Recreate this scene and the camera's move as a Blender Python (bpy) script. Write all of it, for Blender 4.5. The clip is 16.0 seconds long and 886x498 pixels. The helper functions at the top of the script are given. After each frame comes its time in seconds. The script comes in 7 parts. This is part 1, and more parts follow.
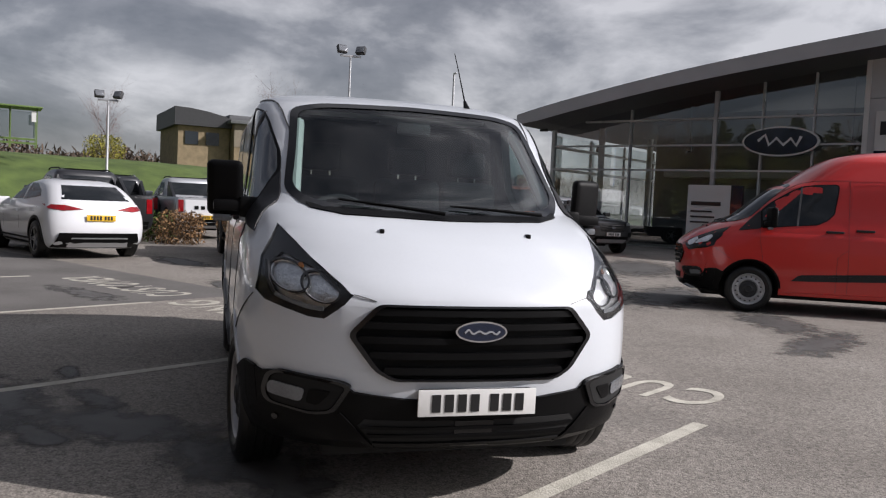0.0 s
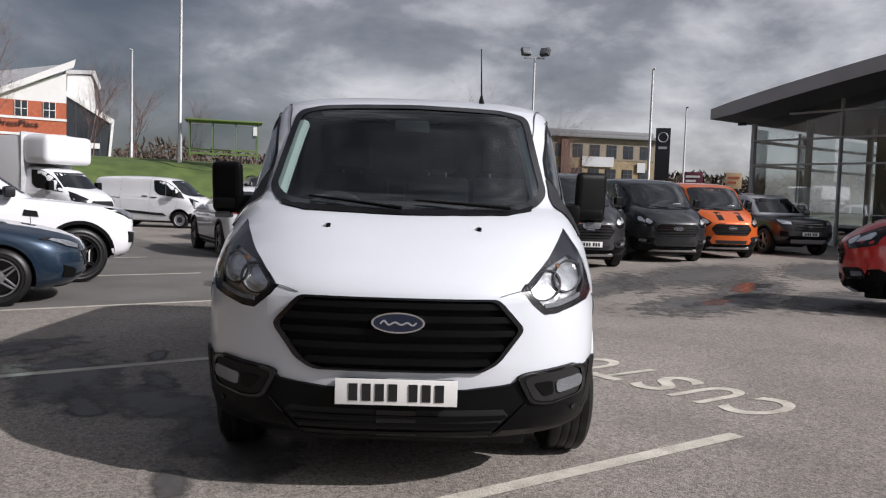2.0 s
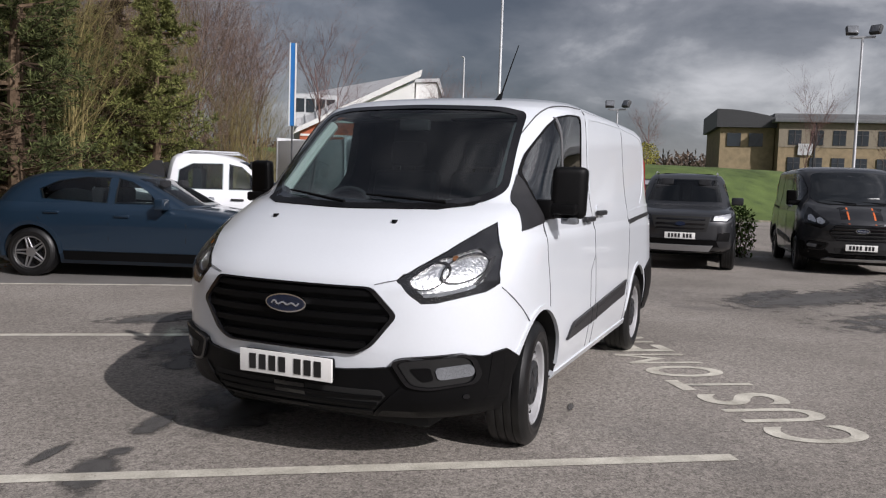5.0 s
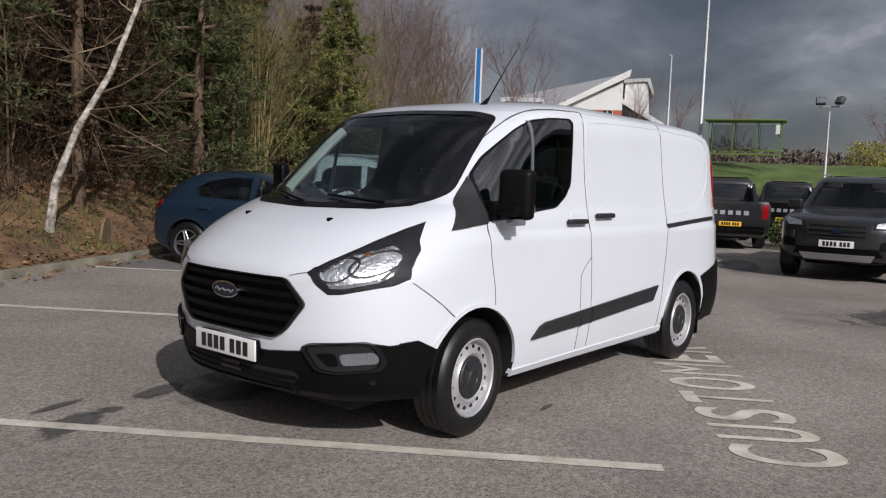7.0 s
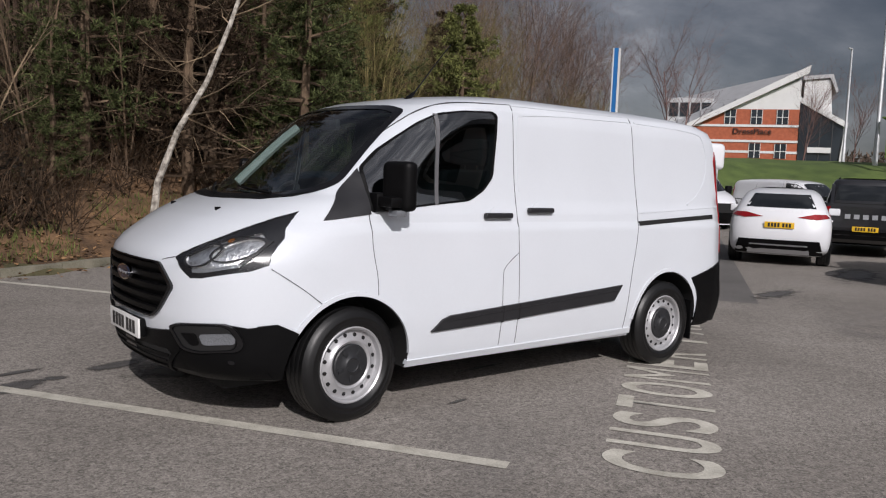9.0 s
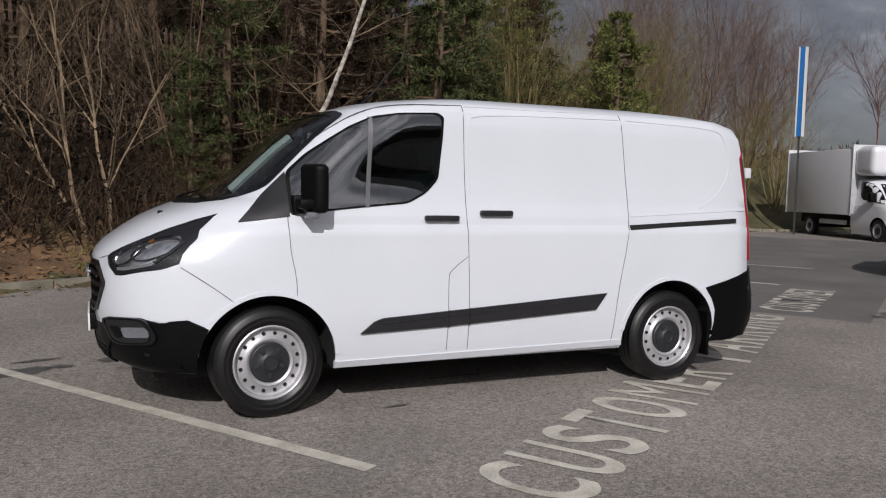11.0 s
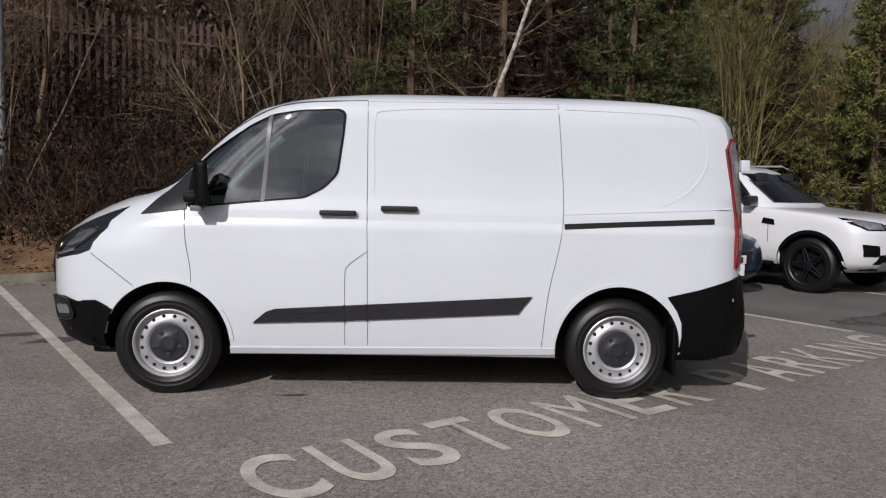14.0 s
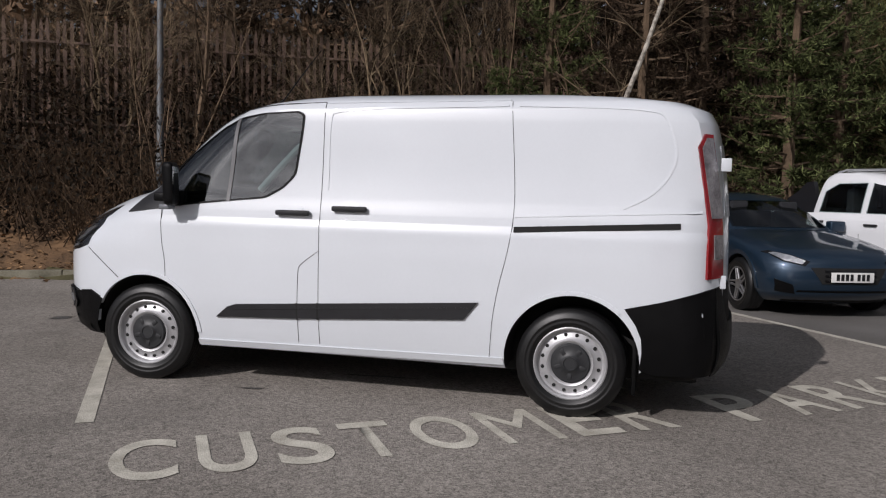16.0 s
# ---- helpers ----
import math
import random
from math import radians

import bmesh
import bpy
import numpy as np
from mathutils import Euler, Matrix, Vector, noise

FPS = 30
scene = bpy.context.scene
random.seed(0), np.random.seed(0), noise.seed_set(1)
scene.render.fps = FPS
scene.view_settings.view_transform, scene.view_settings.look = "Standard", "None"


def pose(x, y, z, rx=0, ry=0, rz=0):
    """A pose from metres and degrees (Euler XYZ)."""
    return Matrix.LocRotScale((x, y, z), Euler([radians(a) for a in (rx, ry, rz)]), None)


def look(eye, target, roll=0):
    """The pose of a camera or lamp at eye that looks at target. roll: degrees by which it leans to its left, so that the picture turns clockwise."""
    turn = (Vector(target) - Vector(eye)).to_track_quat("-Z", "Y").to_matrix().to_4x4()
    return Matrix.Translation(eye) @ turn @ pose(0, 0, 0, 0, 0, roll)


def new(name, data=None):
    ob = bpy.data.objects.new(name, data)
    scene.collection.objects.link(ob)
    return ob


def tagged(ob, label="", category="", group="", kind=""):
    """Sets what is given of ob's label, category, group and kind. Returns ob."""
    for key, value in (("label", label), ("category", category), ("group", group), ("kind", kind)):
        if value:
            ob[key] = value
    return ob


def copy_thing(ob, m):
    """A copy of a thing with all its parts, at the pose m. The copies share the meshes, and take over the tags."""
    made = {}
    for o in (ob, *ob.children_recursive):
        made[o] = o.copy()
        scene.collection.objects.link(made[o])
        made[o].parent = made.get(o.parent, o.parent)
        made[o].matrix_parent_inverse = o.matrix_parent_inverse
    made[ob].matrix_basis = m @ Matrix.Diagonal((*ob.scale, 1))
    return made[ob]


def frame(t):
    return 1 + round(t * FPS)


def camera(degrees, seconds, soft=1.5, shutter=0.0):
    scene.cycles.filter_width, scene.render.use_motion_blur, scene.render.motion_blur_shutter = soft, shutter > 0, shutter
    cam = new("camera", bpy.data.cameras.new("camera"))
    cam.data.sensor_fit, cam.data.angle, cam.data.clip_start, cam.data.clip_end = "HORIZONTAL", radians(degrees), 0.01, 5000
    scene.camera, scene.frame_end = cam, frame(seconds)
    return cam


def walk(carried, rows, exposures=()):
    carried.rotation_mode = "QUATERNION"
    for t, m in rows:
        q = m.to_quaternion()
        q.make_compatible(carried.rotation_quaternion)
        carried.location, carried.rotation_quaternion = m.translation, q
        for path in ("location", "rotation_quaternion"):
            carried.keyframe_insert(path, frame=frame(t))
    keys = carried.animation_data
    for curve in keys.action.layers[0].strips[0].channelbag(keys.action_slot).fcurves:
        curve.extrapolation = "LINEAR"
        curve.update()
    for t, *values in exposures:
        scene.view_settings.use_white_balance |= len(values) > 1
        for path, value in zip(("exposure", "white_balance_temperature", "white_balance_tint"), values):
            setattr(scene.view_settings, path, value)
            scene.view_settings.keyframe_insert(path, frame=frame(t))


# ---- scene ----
cam = camera(57.8, 16.0, 1.2)
PATH = [
    (0, (-4.126, 1.1, 1.336), (-2.209, 0.542, 1.225), 2.7),
    (0.5, (-4.125, 0.841, 1.331), (-2.184, 0.371, 1.216), 2.6),
    (1, (-4.212, 0.556, 1.332), (-2.247, 0.204, 1.212), 2.3),
    (1.5, (-4.334, 0.224, 1.348), (-2.347, 0.035, 1.223), 2.0),
    (2, (-4.343, -0.124, 1.341), (-2.347, -0.157, 1.216), 1.8),
    (2.5, (-4.368, -0.469, 1.339), (-2.374, -0.369, 1.209), 1.7),
    (3, (-4.395, -0.827, 1.357), (-2.417, -0.562, 1.222), 1.8),
    (3.5, (-4.333, -1.138, 1.362), (-2.383, -0.715, 1.223), 2.0),
    (4, (-4.286, -1.469, 1.362), (-2.37, -0.916, 1.217), 1.9),
    (6.5, (-3.761, -3.227, 1.447), (-2.124, -2.092, 1.273), 2.2),
    (7, (-3.581, -3.584, 1.443), (-2.029, -2.334, 1.27), 2.2),
    (7.5, (-3.346, -3.952, 1.448), (-1.873, -2.61, 1.28), 2.0),
    (8, (-3.026, -4.228, 1.454), (-1.62, -2.818, 1.28), 2.0),
    (8.5, (-2.748, -4.529, 1.444), (-1.412, -3.05, 1.266), 2.2),
    (11, (-0.949, -5.649, 1.397), (-0.15, -3.822, 1.243), 1.3),
    (11.5, (-0.564, -5.833, 1.371), (0.136, -3.965, 1.223), 1.2),
    (12, (-0.148, -5.955, 1.397), (0.423, -4.046, 1.23), 1.5),
    (12.5, (0.301, -6.037, 1.436), (0.759, -4.098, 1.26), 1.3),
    (13, (0.754, -6.155, 1.426), (1.086, -4.19, 1.26), 1.3),
    (13.5, (1.183, -6.134, 1.405), (1.372, -4.15, 1.244), 1.4),
    (14, (1.626, -6.124, 1.395), (1.683, -4.132, 1.235), 1.2),
    (14.5, (2.097, -6.11, 1.389), (2.003, -4.119, 1.235), 1.3),
    (15, (2.498, -5.988, 1.408), (2.272, -4.007, 1.248), 1.3),
    (15.5, (2.937, -5.914, 1.381), (2.583, -3.952, 1.224), 1.4),
    (16, (3.35, -5.82, 1.362), (2.861, -3.886, 1.219), 1.4),
]
walk(cam, [(t, look(eye, target, roll)) for t, eye, target, roll in PATH], [(0, 0.46, 6500, 14), (4, 0.38, 6500, 14), (6.5, 0.14, 6500, 14), (8.5, 0.0, 6500, 14), (11, -0.11, 6500, 14), (14, -0.18, 6500, 14), (16, -0.27, 6500, 14)])

# ---- world and sun ----
SUN_FROM = Vector((-1.34, -2.83, 2.0)).normalized()
sun = new("sun", bpy.data.lights.new("sun", "SUN"))
sun.data.energy, sun.data.angle, sun.data.color = 3.6, radians(0.6), (1.0, 0.968, 0.95)
sun.matrix_world = look(SUN_FROM * 60, (0, 0, 0))

world = bpy.data.worlds.new("sky")
scene.world = world
world.use_nodes = True
wn, wl = world.node_tree.nodes, world.node_tree.links
wn.clear()


def wnode(kind, **kw):
    n = wn.new(kind)
    for k, v in kw.items():
        n.inputs[k].default_value = v
    return n


def wmath(op, a, b=None):
    n = wn.new("ShaderNodeMath")
    n.operation = op
    for i, v in enumerate((a, b)):
        if v is None:
            continue
        if isinstance(v, (int, float)):
            n.inputs[i].default_value = v
        else:
            wl.new(v, n.inputs[i])
    return n.outputs[0]


def wramp(fac, stops):
    n = wn.new("ShaderNodeValToRGB")
    el = n.color_ramp.elements
    while len(el) < len(stops):
        el.new(0.5)
    for e, (p, c) in zip(el, stops):
        e.position, e.color = p, (*c, 1)
    wl.new(fac, n.inputs["Fac"])
    return n.outputs["Color"]


sky = wn.new("ShaderNodeTexSky")
sky.sky_type, sky.sun_disc = "NISHITA", False
sky.sun_elevation, sky.sun_rotation = radians(32.6), math.atan2(SUN_FROM.x, SUN_FROM.y)
tc = wn.new("ShaderNodeTexCoord")
sep = wn.new("ShaderNodeSeparateXYZ")
wl.new(tc.outputs["Generated"], sep.inputs[0])
stretch = wn.new("ShaderNodeCombineXYZ")
wl.new(sep.outputs["X"], stretch.inputs["X"])
wl.new(sep.outputs["Y"], stretch.inputs["Y"])
wl.new(wmath("MULTIPLY", wmath("MAXIMUM", sep.outputs["Z"], -0.02), 2.2), stretch.inputs["Z"])
puffs = wnode("ShaderNodeTexNoise", Scale=4.4, Detail=9.0, Roughness=0.55, Distortion=0.2)
banks = wnode("ShaderNodeTexNoise", Scale=1.5, Detail=3.0, Roughness=0.5)
wl.new(stretch.outputs[0], puffs.inputs["Vector"])
wl.new(stretch.outputs[0], banks.inputs["Vector"])
mixed = wmath("ADD", wmath("MULTIPLY", puffs.outputs["Fac"], 0.66), wmath("MULTIPLY", banks.outputs["Fac"], 0.34))
# the cloud deck is darker over the woods (towards +y) than over the showroom
side = wmath("MULTIPLY", wmath("SUBTRACT", wmath("MULTIPLY", sep.outputs["X"], 0.30), sep.outputs["Y"]), 0.07)
# and bright where the sun stands behind thin cloud
aim = wn.new("ShaderNodeVectorMath")
aim.operation = "DOT_PRODUCT"
wl.new(tc.outputs["Generated"], aim.inputs[0])
aim.inputs[1].default_value = SUN_FROM
glow = wmath("ADD", wmath("MULTIPLY", wmath("POWER", wmath("MAXIMUM", wmath("SUBTRACT", aim.outputs["Value"], 0.30), 0.0), 1.6), 4.2), 0.85)
cloud = wramp(wmath("ADD", mixed, side), [(0.37, (0.056, 0.061, 0.074)), (0.45, (0.100, 0.105, 0.119)), (0.54, (0.185, 0.190, 0.206)), (0.66, (0.48, 0.485, 0.50))])
deck = wn.new("ShaderNodeBackground")
wl.new(cloud, deck.inputs["Color"])
wl.new(glow, deck.inputs["Strength"])
clear = wn.new("ShaderNodeBackground")
wl.new(sky.outputs[0], clear.inputs["Color"])
clear.inputs["Strength"].default_value = 0.012
both = wn.new("ShaderNodeAddShader")
wl.new(deck.outputs[0], both.inputs[0])
wl.new(clear.outputs[0], both.inputs[1])
wout = wn.new("ShaderNodeOutputWorld")
wl.new(both.outputs[0], wout.inputs["Surface"])

# ---- materials ----
def mat(name, col, rough=0.5, metal=0.0, var=0.12, scale=6.0, bump=0.0, bscale=60.0, coat=0.0, col2=None, detail=6.0, spec=0.5):
    """A procedural material: two scales of mottling between col and col2, and fine relief."""
    m = bpy.data.materials.new(name)
    m.use_nodes = True
    n, l = m.node_tree.nodes, m.node_tree.links
    b = n["Principled BSDF"]
    t = n.new("ShaderNodeTexCoord")
    big = n.new("ShaderNodeTexNoise")
    big.inputs["Scale"].default_value, big.inputs["Detail"].default_value = scale, detail
    small = n.new("ShaderNodeTexNoise")
    small.inputs["Scale"].default_value, small.inputs["Detail"].default_value = bscale, 3.0
    for x in (big, small):
        l.new(t.outputs["Object"], x.inputs["Vector"])
    add = n.new("ShaderNodeMath")
    add.operation = "MULTIPLY_ADD"
    l.new(small.outputs["Fac"], add.inputs[0])
    add.inputs[1].default_value = 0.45
    l.new(big.outputs["Fac"], add.inputs[2])
    r = n.new("ShaderNodeValToRGB")
    c2 = col2 or [min(1, c * (1 + var)) for c in col]
    c1 = col if col2 else [c * (1 - var) for c in col]
    r.color_ramp.elements[0].position, r.color_ramp.elements[1].position = 0.5, 0.95
    r.color_ramp.elements[0].color, r.color_ramp.elements[1].color = (*c1, 1), (*c2, 1)
    l.new(add.outputs[0], r.inputs["Fac"])
    l.new(r.outputs["Color"], b.inputs["Base Color"])
    b.inputs["Roughness"].default_value, b.inputs["Metallic"].default_value = rough, metal
    b.inputs["Coat Weight"].default_value, b.inputs["Coat Roughness"].default_value = coat, 0.04
    b.inputs["Specular IOR Level"].default_value = spec
    if bump:
        bp = n.new("ShaderNodeBump")
        bp.inputs["Strength"].default_value, bp.inputs["Distance"].default_value = bump, 0.01
        l.new(small.outputs["Fac"], bp.inputs["Height"])
        l.new(bp.outputs[0], b.inputs["Normal"])
    return m


def paint(name, col, metal=0.0):
    return mat(name, col, rough=0.32 if not metal else 0.38, metal=metal, var=0.02, scale=2.0, coat=0.8)


def glass(name, tint, gloss=0.04, least=0.04):
    """Thin tinted glass: light passes with the tint, and the surface mirrors at grazing angles."""
    m = bpy.data.materials.new(name)
    m.use_nodes = True
    n, l = m.node_tree.nodes, m.node_tree.links
    n.remove(n["Principled BSDF"])
    tr, gl, mx, fr = (n.new("ShaderNode" + k) for k in ("BsdfTransparent", "BsdfGlossy", "MixShader", "LayerWeight"))
    power, lift = n.new("ShaderNodeMath"), n.new("ShaderNodeMapRange")
    power.operation = "POWER"
    power.inputs[1].default_value = 4.5
    fr.inputs["Blend"].default_value = 0.5
    lift.inputs["To Min"].default_value = least
    tr.inputs["Color"].default_value = (*tint, 1)
    gl.inputs["Roughness"].default_value = gloss
    l.new(fr.outputs["Facing"], power.inputs[0])
    l.new(power.outputs[0], lift.inputs["Value"])
    l.new(lift.outputs[0], mx.inputs["Fac"])
    l.new(tr.outputs[0], mx.inputs[1])
    l.new(gl.outputs[0], mx.inputs[2])
    l.new(mx.outputs[0], n["Material Output"].inputs["Surface"])
    return m


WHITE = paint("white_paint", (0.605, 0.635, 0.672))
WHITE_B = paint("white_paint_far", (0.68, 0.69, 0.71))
RED = paint("red_paint", (0.55, 0.018, 0.014))
BLUE = paint("blue_paint", (0.011, 0.029, 0.054), 0.5)
GREY = paint("grey_paint", (0.026, 0.027, 0.030), 0.5)
DKGREY = paint("dark_grey_paint", (0.016, 0.017, 0.020), 0.35)
ORANGE = paint("orange_paint", (0.62, 0.115, 0.012), 0.3)
SILVER = paint("silver_paint", (0.45, 0.46, 0.48), 0.6)
BLACKP = paint("black_paint", (0.012, 0.012, 0.014))
TRIM = mat("black_plastic", (0.0035, 0.0035, 0.0038), rough=0.45, var=0.2, scale=9, bump=0.12, bscale=420, spec=0.12)
GLOSSBLK = mat("gloss_black_plastic", (0.006, 0.006, 0.007), rough=0.14, var=0.1)
RUBBER = mat("tyre_rubber", (0.0055, 0.0055, 0.0058), rough=0.42, var=0.25, scale=14, bump=0.06, bscale=160, spec=0.4)
STEEL = mat("silver_wheel_steel", (0.44, 0.44, 0.45), rough=0.40, metal=0.45, var=0.08, scale=12)
ALLOY = mat("grey_alloy", (0.30, 0.30, 0.31), rough=0.33, metal=0.85, var=0.1)
BLKALLOY = mat("black_alloy", (0.012, 0.012, 0.013), rough=0.25, metal=0.3, var=0.1)
HUB = mat("hub_plastic", (0.016, 0.017, 0.019), rough=0.5, var=0.12, scale=20, bump=0.1)
DARK = mat("dark_cavity", (0.005, 0.005, 0.005), rough=0.85, var=0.2)
CABIN = mat("cabin_plastic", (0.014, 0.014, 0.016), rough=0.7, var=0.15, scale=8)
CLOTH = mat("seat_cloth", (0.014, 0.015, 0.018), rough=0.95, var=0.25, scale=30, bump=0.3, bscale=300)
CHROME = mat("chrome", (0.75, 0.75, 0.76), rough=0.12, metal=1.0, var=0.03)
REFLECT = mat("lamp_reflector", (0.82, 0.82, 0.84), rough=0.30, metal=1.0, var=0.25, scale=18, bump=0.5, bscale=60)
BADGE = mat("blue_enamel", (0.004, 0.010, 0.030), rough=0.2, var=0.1, coat=0.6)
PLATEW = mat("white_number_plate", (0.72, 0.72, 0.70), rough=0.35, var=0.04)
PLATEY = mat("yellow_number_plate", (0.70, 0.42, 0.02), rough=0.35, var=0.04)
INK = mat("black_ink", (0.012, 0.012, 0.013), rough=0.4, var=0.1)
REDLENS = mat("red_lens", (0.23, 0.005, 0.008), rough=0.12, var=0.25, coat=0.5)
AMBER = mat("amber_lens", (0.14, 0.05, 0.01), rough=0.15, var=0.1)
SMOKED = mat("smoked_lamp_plastic", (0.012, 0.012, 0.014), rough=0.25, var=0.15, scale=14)
WHITELENS = mat("clear_lens", (0.19, 0.20, 0.215), rough=0.12, var=0.15, metal=0.3, bump=0.4, bscale=90)
GLASS_W = glass("windscreen_glass", (0.70, 0.80, 0.79), 0.02, 0.105)
GLASS_V = glass("van_door_glass", (0.31, 0.40, 0.40), 0.012, 0.20)
GLASS_C = glass("car_windscreen_glass", (0.28, 0.32, 0.32), 0.02, 0.10)
SEAM = mat("shut_line_grey", (0.055, 0.056, 0.060), rough=0.8, var=0.2)
GLASS_S = glass("door_glass", (0.60, 0.67, 0.66), 0.02, 0.075)
GLASS_P = glass("clear_cover", (0.94, 0.95, 0.95), 0.02, 0.02)
GLASS_D = mat("privacy_glass", (0.010, 0.012, 0.014), rough=0.05, var=0.1, spec=0.6)
PILLAR = mat("pale_grey_trim", (0.42, 0.45, 0.43), rough=0.6, var=0.05)
LENSGREY = mat("smoked_lens", (0.34, 0.32, 0.33), rough=0.10, metal=0.5, var=0.45, scale=12, bump=0.5, bscale=70)
SATIN = mat("satin_grey_plastic", (0.020, 0.020, 0.022), rough=0.40, var=0.15, scale=9, bump=0.1, bscale=420, spec=0.3)

# ---- small kit for building meshes ----
def thing(name, label, category, group="", kind=""):
    return tagged(new(name), label, category, group, kind)


def part(name, bm, material, parent=None, label="", smooth=35.0):
    """Links a bmesh as one mesh object under a thing or part."""
    me = bpy.data.meshes.new(name)
    bm.to_mesh(me)
    bm.free()
    for m in material if isinstance(material, (list, tuple)) else (material,):
        me.materials.append(m)
    if smooth:
        for p in me.polygons:
            p.use_smooth = True
        me.set_sharp_from_angle(angle=radians(smooth))
    ob = new(name, me)
    ob.parent = parent
    return tagged(ob, label)


def box(bm, x0, x1, y0, y1, z0, z1, bevel=0.0, m=None, seg=2):
    r = bmesh.ops.create_cube(bm, size=1.0)
    vs = r["verts"]
    bmesh.ops.transform(bm, matrix=Matrix.Translation(((x0 + x1) / 2, (y0 + y1) / 2, (z0 + z1) / 2)) @ Matrix.Diagonal((x1 - x0, y1 - y0, z1 - z0, 1)), verts=vs)
    if bevel:
        es = list({e for v in vs for e in v.link_edges})
        out = bmesh.ops.bevel(bm, geom=es, offset=bevel, segments=seg, affect="EDGES", profile=0.6)
        vs = list({v for f in out["faces"] for v in f.verts} | {v for v in vs if v.is_valid})
    if m is not None:
        bmesh.ops.transform(bm, matrix=m, verts=vs)
    return vs


def boxed(*a, **k):
    bm = bmesh.new()
    box(bm, *a, **k)
    return bm


def lathe(bm, profile, n=32, axis="y", ring=False):
    """Revolves (radius, along) pairs about the y axis (or z); ring: joins the last pair to the first in place of caps."""
    rings = []
    for r, a in profile:
        loop = []
        for i in range(n):
            t = 2 * math.pi * i / n
            c, s = r * math.cos(t), r * math.sin(t)
            loop.append(bm.verts.new((c, a, s) if axis == "y" else (c, s, a)))
        rings.append(loop)
    for p, q in zip(rings, rings[1:] + rings[:1] if ring else rings[1:]):
        for i in range(n):
            bm.faces.new((p[i], p[(i + 1) % n], q[(i + 1) % n], q[i]))
    for end in () if ring else (rings[0], rings[-1]):
        bm.faces.new(end)
    bmesh.ops.recalc_face_normals(bm, faces=bm.faces)
    return bm


def tube(bm, pts, radii, n=6):
    """A tube along points with a radius at each."""
    prev = None
    for i, (p, r) in enumerate(zip(pts, radii)):
        p = Vector(p)
        d = (Vector(pts[min(i + 1, len(pts) - 1)]) - Vector(pts[max(i - 1, 0)])).normalized()
        a = d.orthogonal().normalized()
        b = d.cross(a)
        ring = [bm.verts.new(p + (a * math.cos(2 * math.pi * k / n) + b * math.sin(2 * math.pi * k / n)) * r) for k in range(n)]
        if prev:
            # match the ring to the one before it
            k0 = min(range(n), key=lambda k: (ring[k].co - prev[0].co).length)
            ring = ring[k0:] + ring[:k0]
            if (ring[1].co - prev[1].co).length > (ring[-1].co - prev[1].co).length:
                ring = [ring[0]] + ring[:0:-1]
            for k in range(n):
                bm.faces.new((prev[k], prev[(k + 1) % n], ring[(k + 1) % n], ring[k]))
        else:
            bm.faces.new(ring)
        prev = ring
    bm.faces.new(prev)
    return bm


def hermite(table):
    """A smooth monotone curve through (z, value) pairs."""
    xs, ys = np.array([a for a, _ in table], float), np.array([b for _, b in table], float)
    h, d = np.diff(xs), np.diff(ys) / np.diff(xs)
    m = np.zeros(len(xs))
    m[0], m[-1] = d[0], d[-1]
    for i in range(1, len(xs) - 1):
        if d[i - 1] * d[i] > 0:
            w1, w2 = 2 * h[i] + h[i - 1], h[i] + 2 * h[i - 1]
            m[i] = (w1 + w2) / (w1 / d[i - 1] + w2 / d[i])

    xs, ys, h, m = xs.tolist(), ys.tolist(), h.tolist(), m.tolist()
    last = len(xs) - 2

    def f(z):
        z = min(max(z, xs[0]), xs[-1])
        i = 0
        while i < last and xs[i + 1] < z:
            i += 1
        t = (z - xs[i]) / h[i]
        u = 1 - t
        return (1 + 2 * t) * u * u * ys[i] + t * u * u * h[i] * m[i] + t * t * (3 - 2 * t) * ys[i + 1] - t * t * u * h[i] * m[i + 1]

    return f


